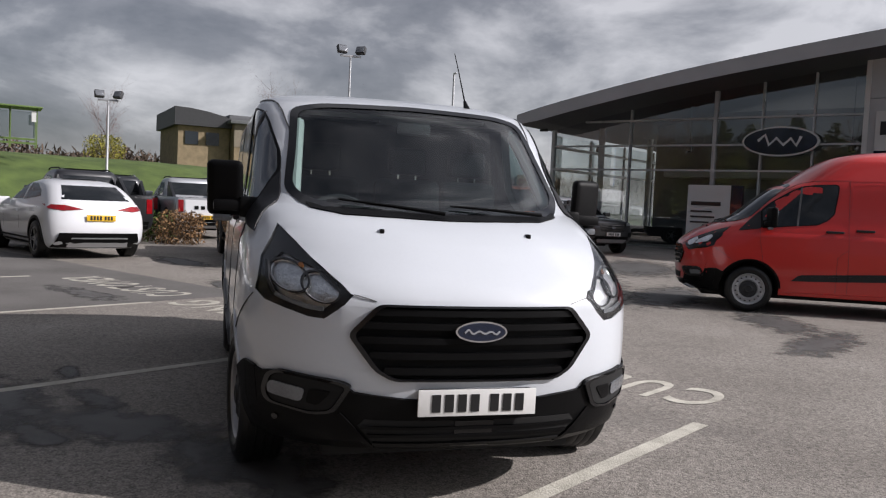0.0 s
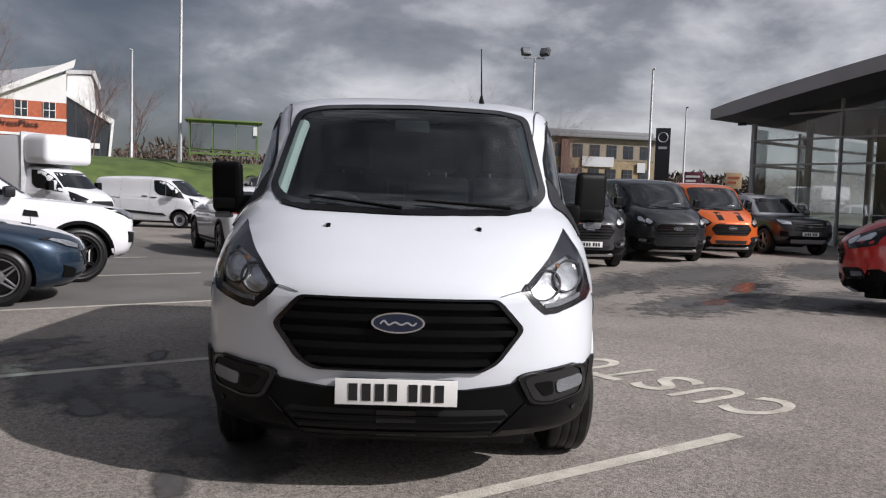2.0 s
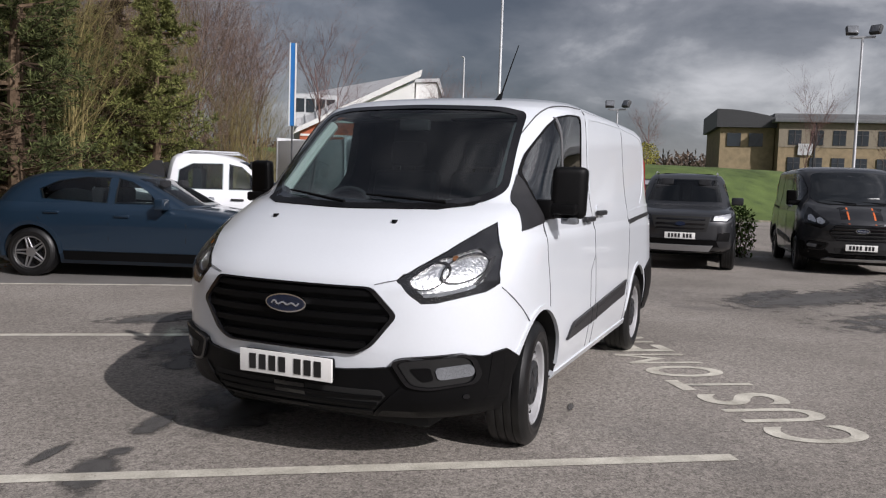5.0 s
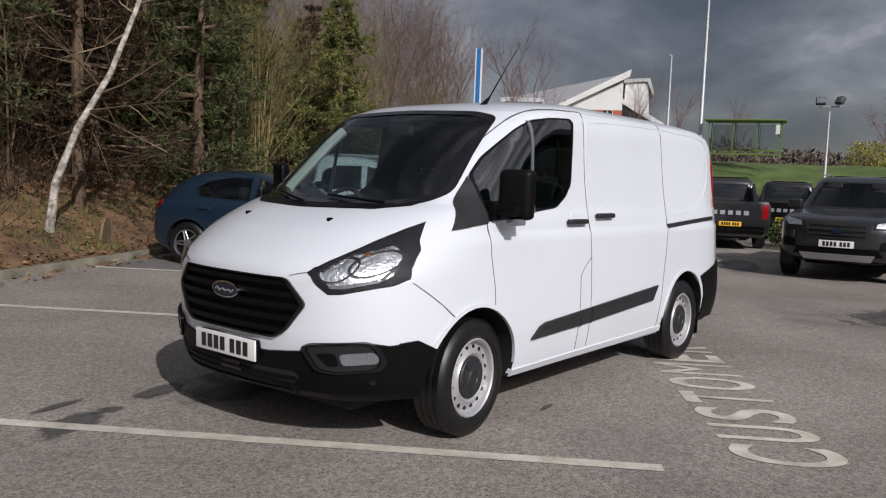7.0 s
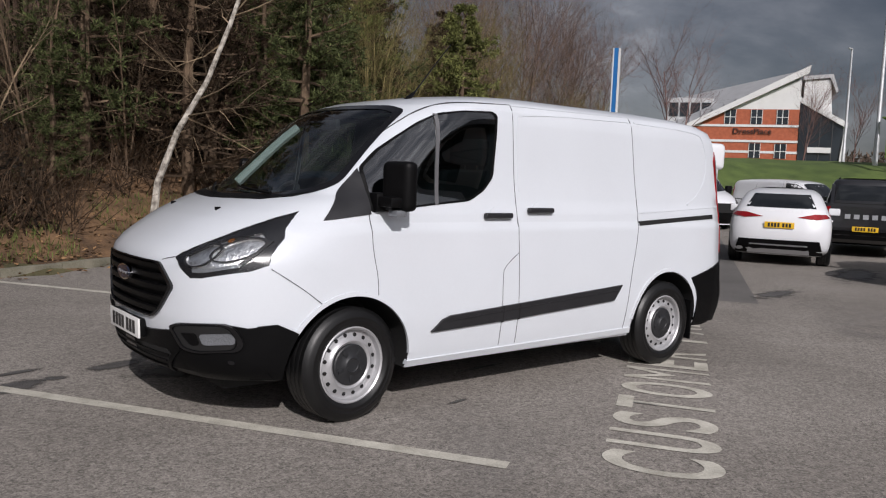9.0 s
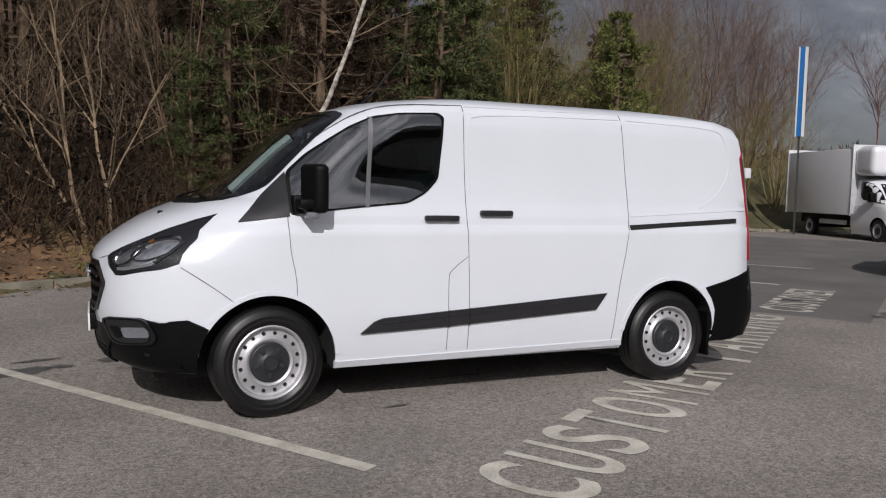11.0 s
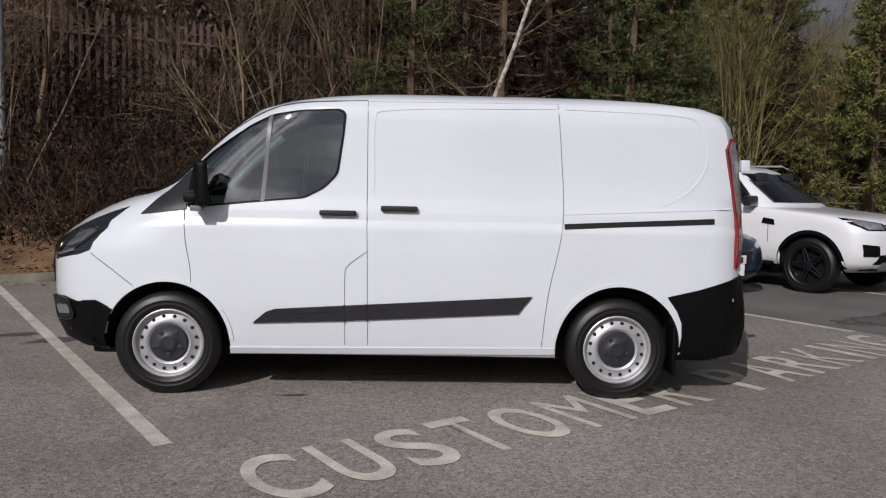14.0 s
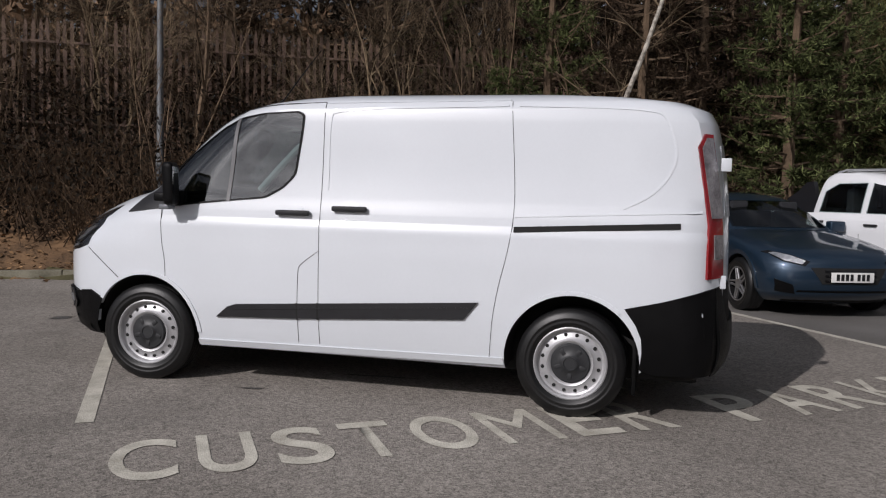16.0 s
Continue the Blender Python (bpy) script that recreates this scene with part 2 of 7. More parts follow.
class Shell:
    """A vehicle body as a stack of rounded plan outlines: nose towards -x, centre line y = 0."""

    def __init__(self, front, rear, half, nose, tail, n=2.6, tn=3.0):
        self.zs = sorted({z for z, _ in front} | {z for z, _ in half} | {z for z, _ in rear})
        self.front, self.rear, self.half, self.nose, self.tail, self.n, self.tn = (*map(hermite, (front, rear, half, nose, tail)), n, tn)

    def side(self, x, z):
        xf, xr, w, a, b = (c(z) for c in (self.front, self.rear, self.half, self.nose, self.tail))
        fx, fr = min(max((xf + a - x) / a, 0), 1), min(max((x - xr + b) / b, 0), 1)
        return w * (1 - fx ** self.n) ** (1 / self.n) * (1 - fr ** self.tn) ** (1 / self.tn)

    def nose_x(self, y, z):
        r = min(abs(y) / self.half(z), 0.9999)
        return self.front(z) + self.nose(z) * (1 - (1 - r ** self.n) ** (1 / self.n))

    def tail_x(self, y, z):
        r = min(abs(y) / self.half(z), 0.9999)
        return self.rear(z) - self.tail(z) * (1 - (1 - r ** self.tn) ** (1 / self.tn))

    def outline(self, z, k=9, ks=16, kt=6):
        xf, xr, w, a, b = (c(z) for c in (self.front, self.rear, self.half, self.nose, self.tail))
        pts = []
        for i in range(k):
            t = math.pi / 2 * i / k
            pts.append((xf + a * (1 - math.cos(t) ** (2 / self.n)), w * math.sin(t) ** (2 / self.n)))
        for i in range(ks + 1):
            pts.append((xf + a + (xr - b - xf - a) * i / ks, w))
        for i in range(1, kt + 1):
            t = math.pi / 2 * (1 - i / kt)
            pts.append((xr - b * (1 - math.cos(t) ** (2 / self.tn)), w * math.sin(t) ** (2 / self.tn)))
        return pts + [(x, -y) for x, y in pts[-2:0:-1]]

    def mesh(self, z0=None, z1=None, levels=None, **k):
        """A closed bmesh of the stack between two heights."""
        bm = bmesh.new()
        z0, z1 = z0 or self.zs[0], z1 or self.zs[-1]
        if levels is None:
            base = [z for z in self.zs if z0 <= z <= z1]
            base = sorted({z0, z1, *base})
            levels = []
            for a, b in zip(base, base[1:]):
                q = max(1, round((b - a) / 0.05))
                levels += [a + (b - a) * i / q for i in range(q)]
            levels.append(z1)
        rings = [[bm.verts.new((x, y, z)) for x, y in self.outline(z, **k)] for z in levels]
        for p, q in zip(rings, rings[1:]):
            for i in range(len(p)):
                j = (i + 1) % len(p)
                bm.faces.new((p[i], p[j], q[j], q[i]))
        bm.faces.new(rings[0])
        bm.faces.new(rings[-1])
        bmesh.ops.recalc_face_normals(bm, faces=bm.faces)
        return bm

    def on_side(self, sign):
        def f(x, z, off):
            e = 0.004
            y = self.side(x, z)
            nx, nz = -(self.side(x + e, z) - self.side(x - e, z)) / (2 * e), -(self.side(x, z + e) - self.side(x, z - e)) / (2 * e)
            n = Vector((max(min(nx, 4), -4), 1, max(min(nz, 4), -4))).normalized() * off
            return (x + n.x, sign * (y + n.y), z + n.z)
        return f

    def on_nose(self, y, z, off):
        e = 0.004
        x = self.nose_x(y, z)
        ny, nz = (self.nose_x(y + e, z) - self.nose_x(y - e, z)) / (2 * e), (self.nose_x(y, z + e) - self.nose_x(y, z - e)) / (2 * e)
        n = Vector((-1, max(min(ny, 4), -4), max(min(nz, 4), -4))).normalized() * off
        return (x + n.x, y + n.y, z + n.z)

    def on_tail(self, y, z, off):
        e = 0.004
        x = self.tail_x(y, z)
        ny, nz = -(self.tail_x(y + e, z) - self.tail_x(y - e, z)) / (2 * e), -(self.tail_x(y, z + e) - self.tail_x(y, z - e)) / (2 * e)
        n = Vector((1, max(min(ny, 4), -4), max(min(nz, 4), -4))).normalized() * off
        return (x + n.x, y + n.y, z + n.z)


FINE = [1.0]            # how coarsely panels are cut up: 1 for near things, more for far ones


def patch(bm, poly, on, off=0.006, depth=0.02, step=0.05):
    """A panel of the given outline laid on a curved surface, proud by off, with edges going depth below that."""
    tmp = bmesh.new()
    f = tmp.faces.new([tmp.verts.new((a, b, 0)) for a, b in poly])
    for axis in (0, 1):
        lo, hi = min(p[axis] for p in poly), max(p[axis] for p in poly)
        q = int((hi - lo) / (step * FINE[0]))
        for i in range(1, q + 1):
            co, no = [0, 0, 0], [0, 0, 0]
            co[axis], no[axis] = lo + (hi - lo) * i / (q + 1), 1
            bmesh.ops.bisect_plane(tmp, geom=tmp.verts[:] + tmp.edges[:] + tmp.faces[:], plane_co=co, plane_no=no, dist=1e-5)
    bmesh.ops.remove_doubles(tmp, verts=tmp.verts, dist=1e-4)
    tmp.verts.index_update()
    top = [bm.verts.new(on(v.co.x, v.co.y, off)) for v in tmp.verts]
    for f in tmp.faces:
        bm.faces.new([top[v.index] for v in f.verts])
    low = {}
    for e in tmp.edges:
        if e.is_boundary:
            for v in e.verts:
                if v.index not in low:
                    low[v.index] = bm.verts.new(on(v.co.x, v.co.y, off - depth))
            a, b = e.verts
            bm.faces.new((top[a.index], top[b.index], low[b.index], low[a.index]))
    tmp.free()
    bmesh.ops.recalc_face_normals(bm, faces=bm.faces)
    return bm


def plug(poly, on, hi, lo, step=0.05):
    """A closed solid over an outline on a curved surface, from hi above it to lo below, to cut a recess."""
    bm = laid(poly, on, hi, hi - lo, step)
    rim = [e for e in bm.edges if e.is_boundary]
    bmesh.ops.contextual_create(bm, geom=rim)
    bmesh.ops.recalc_face_normals(bm, faces=bm.faces)
    return bm


def laid(poly, on, off=0.006, depth=0.02, step=0.05):
    return patch(bmesh.new(), poly, on, off, depth, step)


def strip(a, w, closed=False):
    """The outline of a band of width w along a polyline in the plane."""
    pts = [Vector(p) for p in a]
    L, R = [], []
    for i, p in enumerate(pts):
        d = (pts[min(i + 1, len(pts) - 1)] - pts[max(i - 1, 0)]).normalized()
        nrm = Vector((-d.y, d.x)) * w / 2
        L.append(tuple(p + nrm))
        R.append(tuple(p - nrm))
    return L + R[::-1]


def curved(a, times=2):
    """A polyline with its corners cut round, its ends kept."""
    pts = [Vector(p) for p in a]
    for _ in range(times):
        out = [pts[0]]
        for p, q in zip(pts, pts[1:]):
            out += [p.lerp(q, 0.25), p.lerp(q, 0.75)]
        pts = out + [pts[-1]]
    return [tuple(p) for p in pts]


def rounded(poly, r=0.04, k=4):
    """A polygon with its corners rounded."""
    out, n = [], len(poly)
    for i in range(n):
        p, a, b = Vector(poly[i]), Vector(poly[i - 1]), Vector(poly[(i + 1) % n])
        da, db = (a - p), (b - p)
        q = min(r, da.length * 0.45, db.length * 0.45)
        s, e = p + da.normalized() * q, p + db.normalized() * q
        for j in range(k + 1):
            t = j / k
            out.append(tuple((1 - t) ** 2 * s + 2 * t * (1 - t) * p + t * t * e))
    return out


def ellipse(cx, cz, a, b, n=28, rot=0.0):
    c, s = math.cos(rot), math.sin(rot)
    return [(cx + a * math.cos(2 * math.pi * i / n) * c - b * math.sin(2 * math.pi * i / n) * s, cz + a * math.cos(2 * math.pi * i / n) * s + b * math.sin(2 * math.pi * i / n) * c) for i in range(n)]


def prism(poly, axis, lo, hi):
    """A closed prism over a polygon: axis 'y' takes (x, z), axis 'x' takes (y, z)."""
    bm = bmesh.new()
    put = (lambda a, b, c: (a, c, b)) if axis == "y" else (lambda a, b, c: (c, a, b))
    A, B = [[bm.verts.new(put(a, b, c)) for a, b in poly] for c in (lo, hi)]
    bm.faces.new(A)
    bm.faces.new(B[::-1])
    for i in range(len(A)):
        j = (i + 1) % len(A)
        bm.faces.new((A[i], B[i], B[j], A[j]))
    bmesh.ops.recalc_face_normals(bm, faces=bm.faces)
    return bm


def carve(bm, cutters):
    """Takes the cutters out of the solid; the cut faces get the second material slot."""
    me = bpy.data.meshes.new("solid")
    bm.to_mesh(me)
    bm.free()
    ob = new("solid", me)
    obs = []
    for c in cutters:
        for f in c.faces:
            f.material_index = 1
        cm = bpy.data.meshes.new("cutter")
        c.to_mesh(cm)
        c.free()
        for m in (WHITE, DARK):
            cm.materials.append(m)
        co = new("cutter", cm)
        obs.append(co)
        md = ob.modifiers.new("cut", "BOOLEAN")
        md.operation, md.object, md.solver = "DIFFERENCE", co, "EXACT"
    for m in (WHITE, DARK):
        me.materials.append(m)
    bpy.context.view_layer.update()
    out = bpy.data.meshes.new_from_object(ob.evaluated_get(bpy.context.evaluated_depsgraph_get()))
    for o in (ob, *obs):
        bpy.data.objects.remove(o)
    res = bmesh.new()
    res.from_mesh(out)
    bpy.data.meshes.remove(out)
    return res

# ---- vehicles ----
def mirror_y(poly):
    return [(-a, b) for a, b in poly][::-1]


def add_wheel(root, x, y, r, sign, style="steel", width=0.215, n=40, label="", steer=0.0):
    """One wheel, its outer face towards sign*y. Tyre with a shoulder and grooves; rim and hub cap as sub-parts."""
    w = width
    rim = {"steel": 0.222, "alloy": 0.60 * r + 0.012, "black": 0.62 * r + 0.012}[style]
    bm = bmesh.new()
    prof = [(rim, -w * 0.42), (rim + 0.02, -w * 0.5), (r - 0.045, -w * 0.52), (r - 0.014, -w * 0.45)]
    for k in range(4):
        a = -w * 0.40 + w * 0.8 * k / 4
        prof += [(r - 0.003, a), (r, a + 0.012), (r, a + w * 0.2 - 0.012), (r - 0.003, a + w * 0.2 - 0.004), (r - 0.011, a + w * 0.2 - 0.002)] if k < 3 else [(r - 0.003, a), (r, a + 0.012), (r, a + w * 0.2 - 0.006)]
    prof += [(r - 0.014, w * 0.45), (r - 0.03, w * 0.50), (r - 0.048, w * 0.522), (r - 0.052, w * 0.532), (r - 0.058, w * 0.532), (r - 0.062, w * 0.522), (rim + 0.042, w * 0.518), (rim + 0.034, w * 0.530), (rim + 0.026, w * 0.526), (rim + 0.020, w * 0.505), (rim + 0.012, w * 0.485), (rim, w * 0.44)]
    lathe(bm, prof, n, ring=True)
    wheel = part("wheel", bm, RUBBER, root, label or "black rubber tyre on its wheel")
    wheel.matrix_local = pose(x, y, r, 0, 0, steer) @ (Matrix.Identity(4) if sign > 0 else pose(0, 0, 0, 0, 0, 180))
    o = w * 0.5
    bm = bmesh.new()
    if style == "steel":
        lathe(bm, [(rim + 0.001, -w * 0.40), (rim + 0.003, o - 0.03), (rim + 0.006, o - 0.012), (rim - 0.004, o - 0.006), (rim - 0.013, o - 0.014), (rim - 0.018, o - 0.046), (rim - 0.030, o - 0.050), (0.166, o - 0.040), (0.150, o - 0.034), (0.140, o - 0.022), (0.130, o - 0.026), (0.108, o - 0.052), (0.0005, o - 0.055)], n)
        part("rim", bm, STEEL, wheel, "silver painted steel rim")
        for k in range(16):
            a = 2 * math.pi * (k + 0.5) / 16
            hole = bmesh.new()
            lathe(hole, [(0.0115, o - 0.070), (0.0115, o - 0.0375), (0.0005, o - 0.0380)], 10)
            bmesh.ops.transform(hole, matrix=Matrix.Translation((0.174 * math.cos(a), 0, 0.174 * math.sin(a))), verts=hole.verts)
            part("vent_hole", hole, DARK, wheel)
        bm = bmesh.new()
        lathe(bm, [(0.120, o - 0.045), (0.120, o - 0.024), (0.113, o - 0.018), (0.088, o - 0.017), (0.052, o - 0.010), (0.046, o - 0.004), (0.040, o - 0.003), (0.036, o - 0.008), (0.0005, o - 0.008)], n)
        for k in range(5):
            a = 2 * math.pi * k / 5 + 0.3
            box(bm, 0.060, 0.100, o - 0.02, o - 0.011, -0.013, 0.013, 0.004, pose(0, 0, 0, 0, math.degrees(a), 0))
        part("hub_cap", bm, HUB, wheel, "dark grey plastic hub cap")
    else:
        m = ALLOY if style == "alloy" else BLKALLOY
        lathe(bm, [(rim + 0.001, -w * 0.40), (rim + 0.004, o - 0.02), (rim + 0.004, o - 0.008), (rim - 0.012, o - 0.010), (rim - 0.018, o - 0.06), (rim - 0.03, o - 0.10), (0.0005, o - 0.10)], n)
        part("rim", bm, BLKALLOY, wheel, "dark inner rim")
        for k in range(5):
            sp = bmesh.new()
            for d in (-1, 1):
                box(sp, 0.04, rim - 0.006, o - 0.045, o - 0.014, d * 0.034 - 0.012, d * 0.034 + 0.012, 0.006, pose(0, 0, 0, 0, 72 * k + d * 5, 0), 1)
            part("spoke", sp, m, wheel)
        bm = bmesh.new()
        lathe(bm, [(rim + 0.005, o - 0.012), (rim + 0.005, o - 0.004), (rim - 0.010, o - 0.006), (rim - 0.012, o - 0.014)], n, ring=True)
        part("rim_lip", bm, m, wheel)
        bm = bmesh.new()
        lathe(bm, [(0.066, o - 0.05), (0.064, o - 0.016), (0.03, o - 0.010), (0.0005, o - 0.010)], 20)
        part("hub_cap", bm, m, wheel)
    return wheel


def add_plate(root, m, material=PLATEW, bars=7, w=0.52, h=0.112, name="number_plate"):
    """A number plate facing -x at the pose m, its characters as plain bars."""
    p = part(name, boxed(-0.006, 0.006, -w / 2, w / 2, -h / 2, h / 2, 0.003), material, root, "number plate with dark bars for characters")
    p.matrix_local = m
    for k in range(bars):
        y = -(k - (bars - 1) / 2) * w * 0.108 + (0.014 if k < 4 else -0.016) * w / 0.52
        part("plate_bar", boxed(-0.0095, -0.0055, y - w * 0.036, y + w * 0.036, -h * 0.33, h * 0.33), INK, p, "", 0)
    return p


VAN_FRONT = [(0.27, -0.775), (0.31, -0.868), (0.36, -0.912), (0.5, -0.938), (0.62, -0.958), (0.8, -0.964), (0.9, -0.96), (0.95, -0.945), (1.0, -0.902), (1.08, -0.795), (1.16, -0.672), (1.21, -0.57), (1.25, -0.474), (1.28, -0.385), (1.31, -0.283), (1.42, -0.126), (1.62, 0.104), (1.8, 0.322), (1.885, 0.47), (1.935, 0.633), (1.965, 0.797), (1.99, 0.998), (2.01, 1.298), (2.025, 1.697)]
VAN_REAR = [(0.27, 3.79), (0.32, 3.865), (0.5, 3.905), (0.8, 3.885), (1.2, 3.875), (1.6, 3.83), (1.8, 3.79), (1.88, 3.752), (1.93, 3.645), (1.965, 3.409), (1.99, 3.1), (2.01, 2.795), (2.025, 2.493)]
VAN_HALF = [(0.27, 0.91), (0.31, 0.935), (0.4, 0.955), (0.6, 0.975), (0.92, 0.965), (1.04, 0.957), (1.12, 0.952), (1.15, 0.937), (1.2, 0.930), (1.3, 0.908), (1.5, 0.88), (1.7, 0.864), (1.81, 0.855), (1.88, 0.845), (1.93, 0.815), (1.965, 0.755), (1.99, 0.665), (2.01, 0.51), (2.025, 0.28)]
VAN_NOSE = [(0.27, 0.8), (0.6, 0.9), (0.9, 0.895), (1.05, 0.9), (1.2, 0.838), (1.31, 0.705), (1.5, 0.569), (1.8, 0.526), (2.025, 0.565)]
VAN_TAIL = [(0.27, 0.274), (0.6, 0.315), (0.9, 0.345), (1.3, 0.312), (1.6, 0.263), (1.8, 0.26), (2.025, 0.421)]
DOOR_WINDOW = [(0.125, 1.465), (0.25, 1.582), (0.38, 1.672), (0.52, 1.763), (0.66, 1.828), (0.84, 1.858), (1.09, 1.872), (1.135, 1.848), (1.125, 1.72), (1.088, 1.445), (1.0, 1.355), (0.875, 1.288), (0.60, 1.262), (0.12, 1.210)]
GRILLE = [(0.545, 0.787), (0.43, 0.914), (-0.43, 0.914), (-0.545, 0.787), (-0.435, 0.640), (-0.36, 0.600), (0.36, 0.600), (0.435, 0.640)]
LAMP = [(-0.525, 0.948), (-0.585, 0.885), (-0.640, 0.842), (-0.70, 0.846), (-0.865, 0.892), (-0.905, 0.928), (-0.878, 1.070), (-0.798, 1.215), (-0.677, 1.082)]
LENS = [(-0.575, 0.952), (-0.607, 0.915), (-0.655, 0.872), (-0.705, 0.876), (-0.835, 0.918), (-0.862, 0.950), (-0.850, 1.055), (-0.795, 1.100), (-0.675, 1.052)]


def shrink(poly, k):
    c = sum((Vector(p) for p in poly), Vector((0, 0))) / len(poly)
    return [tuple(c + (Vector(p) - c) * k) for p in poly]


def van(label, body, at, detail=True, stripes=None, high=False, bars=7, group="", wheel="steel", plate=True):
    """A panel van, nose at -x of its own axes, front axle over the origin."""
    root = thing("van", label, "van", group)
    FINE[0] = 1.0 if detail else 2.2
    if high:
        front = [(z, v) for z, v in VAN_FRONT if z <= 1.8] + [(1.90, 0.53), (2.05, 0.74), (2.20, 0.98), (2.30, 1.2), (2.36, 1.5), (2.40, 1.9)]
        rear = [(z, v) for z, v in VAN_REAR if z <= 1.8] + [(2.2, 3.62), (2.30, 3.5), (2.36, 3.2), (2.40, 2.9)]
        half = [(z, v) for z, v in VAN_HALF if z <= 1.81] + [(2.1, 0.775), (2.22, 0.73), (2.30, 0.64), (2.36, 0.50), (2.40, 0.25)]
        nose = VAN_NOSE[:-1] + [(2.40, 0.5)]
        tail = VAN_TAIL[:-1] + [(2.40, 0.4)]
        s = Shell(front, rear, half, nose, tail, 2.65, 2.65)
    else:
        s = Shell(VAN_FRONT, VAN_REAR, VAN_HALF, VAN_NOSE, VAN_TAIL, 2.65, 2.65)
    cut = []
    for x, r, z in ((0.0, 0.405, 0.335), (2.933, 0.41, 0.345)):
        for sg in (-1, 1):
            c = bmesh.new()
            lathe(c, [(r, 0.60 * sg), (r, 1.2 * sg)], 72)
            bmesh.ops.transform(c, matrix=Matrix.Translation((x, 0, z)), verts=c.verts)
            cut.append(c)
    ws = rounded([(-0.735, 1.375), (-0.70, 1.60), (-0.672, 1.835), (-0.52, 1.868), (0, 1.882), (0.52, 1.868), (0.672, 1.835), (0.70, 1.60), (0.735, 1.375), (0.655, 1.305), (0.50, 1.280), (0.0, 1.268), (-0.50, 1.280), (-0.655, 1.305)], 0.05)
    opening = rounded(DOOR_WINDOW, 0.035)
    glass_x = shrink(opening, 0.985)
    if detail:
        inner = Shell([(z, v + 0.06) for z, v in VAN_FRONT], [(z, 1.38) for z in (0.5, 1.0, 2.025)], [(z, v - 0.05) for z, v in VAN_HALF], VAN_NOSE, [(0.27, 0.03), (2.025, 0.03)], 2.65, 2.65)
        cut.append(inner.mesh(1.02, 1.95))
        cut.append(prism(shrink(opening, 0.97), "y", -1.15, 1.15))
        cut.append(prism(shrink(ws, 0.985), "x", -0.60, 0.72))
        cut += [plug(LAMP, s.on_nose, 0.05, -0.085), plug(mirror_y(LAMP), s.on_nose, 0.05, -0.085), plug(rounded(GRILLE, 0.03), s.on_nose, 0.05, -0.05)]
    bm = carve(s.mesh(), cut)
    for f in bm.faces:
        c = f.calc_center_median()
        if (c.x < -0.38 and c.z < 0.50) or (c.x > 3.40 and c.z < 0.66):
            f.material_index = 2
    part("body", bm, (body, DARK, TRIM), root, "", 32)
    sides = [(sg, s.on_side(sg)) for sg in (-1, 1)]
    part("windscreen_surround", patch(laid([*shrink(ws, 1.0)], s.on_nose, 0.003, 0.012, 0.06), ws, s.on_nose, 0.003, 0.01, 0.06), GLOSSBLK, root) if not detail else None
    part("windscreen", laid(ws, s.on_nose, 0.005 if not detail else 0.001, 0.004, 0.06), GLASS_W if detail else GLASS_D, root, "curved windscreen glass")
    if detail:
        # ceramic black border round the windscreen
        rim = bmesh.new()
        outer, innr = shrink(ws, 1.02), [(y * 0.965, 1.575 + (z - 1.575) * (0.90 if z < 1.5 else 0.93)) for y, z in ws]
        ring = list(zip(outer, innr))
        for i in range(len(ring)):
            (o1, i1), (o2, i2) = ring[i], ring[(i + 1) % len(ring)]
            patch(rim, [o1, o2, i2, i1], s.on_nose, 0.004, 0.001, 0.08)
        part("windscreen_border", rim, GLOSSBLK, root, "black border of the windscreen")
    for sg, on in sides:
        part("door_window", laid(glass_x, on, 0.001 if detail else 0.004, 0.004, 0.08), GLASS_V if detail else GLASS_D, root, "tinted door window")
        rim = bmesh.new()
        o, i = opening, shrink(opening, 0.964)
        for k in range(len(o)):
            q = (k + 1) % len(o)
            patch(rim, [o[k], o[q], i[q], i[k]], on, 0.005, 0.008, 0.1)
        part("window_seal", rim, TRIM, root)
        part("window_divider", laid(strip([(0.645, 1.822), (0.605, 1.262)], 0.026), on, 0.006, 0.012), mat("grey_window_channel", (0.11, 0.11, 0.115), rough=0.4, var=0.1), root, "pale grey upright window channel")
        part("mirror_base", laid([(-0.175, 1.165), (-0.06, 1.285), (0.125, 1.465), (0.12, 1.205)], on, 0.008, 0.016), SATIN, root)
        # door mirror: arm, housing and glass
        mirror = bmesh.new()
        box(mirror, 0.02, 0.13, -0.04, 0.19, -0.025, 0.035, 0.018)
        box(mirror, 0.01, 0.14, -0.04, 0.06, -0.055, 0.055, 0.02)
        arm = part("door_mirror", mirror, TRIM, root, "large black door mirror")
        arm.matrix_local = Matrix.Translation((0.125, 0.90, 1.275)) if sg > 0 else Matrix.Translation((0.125, -0.90, 1.275)) @ Matrix.Diagonal((1, -1, 1, 1))
        hs = bmesh.new()
        box(hs, 0.060, 0.146, 0.045, 0.228, -0.048, 0.240, 0.040, None, 4)
        for v in hs.verts:
            v.co.y -= 0.03 * (0.25 - v.co.z)
            v.co.x += 0.34 * (v.co.y - 0.10)
            v.co.x += 0.06 * max(0, 0.1 - v.co.z)
        part("mirror_housing", hs, TRIM, arm)
        mg = boxed(0.137, 0.147, 0.06, 0.205, -0.02, 0.21, 0.004)
        for v in mg.verts:
            v.co.x += 0.34 * (v.co.y - 0.10)
        part("mirror_glass", mg, CHROME, arm, "mirror glass")
        part("indicator", boxed(0.060, 0.135, 0.10, 0.19, -0.078, -0.040, 0.012), WHITELENS, arm, "clear indicator lens under the mirror")
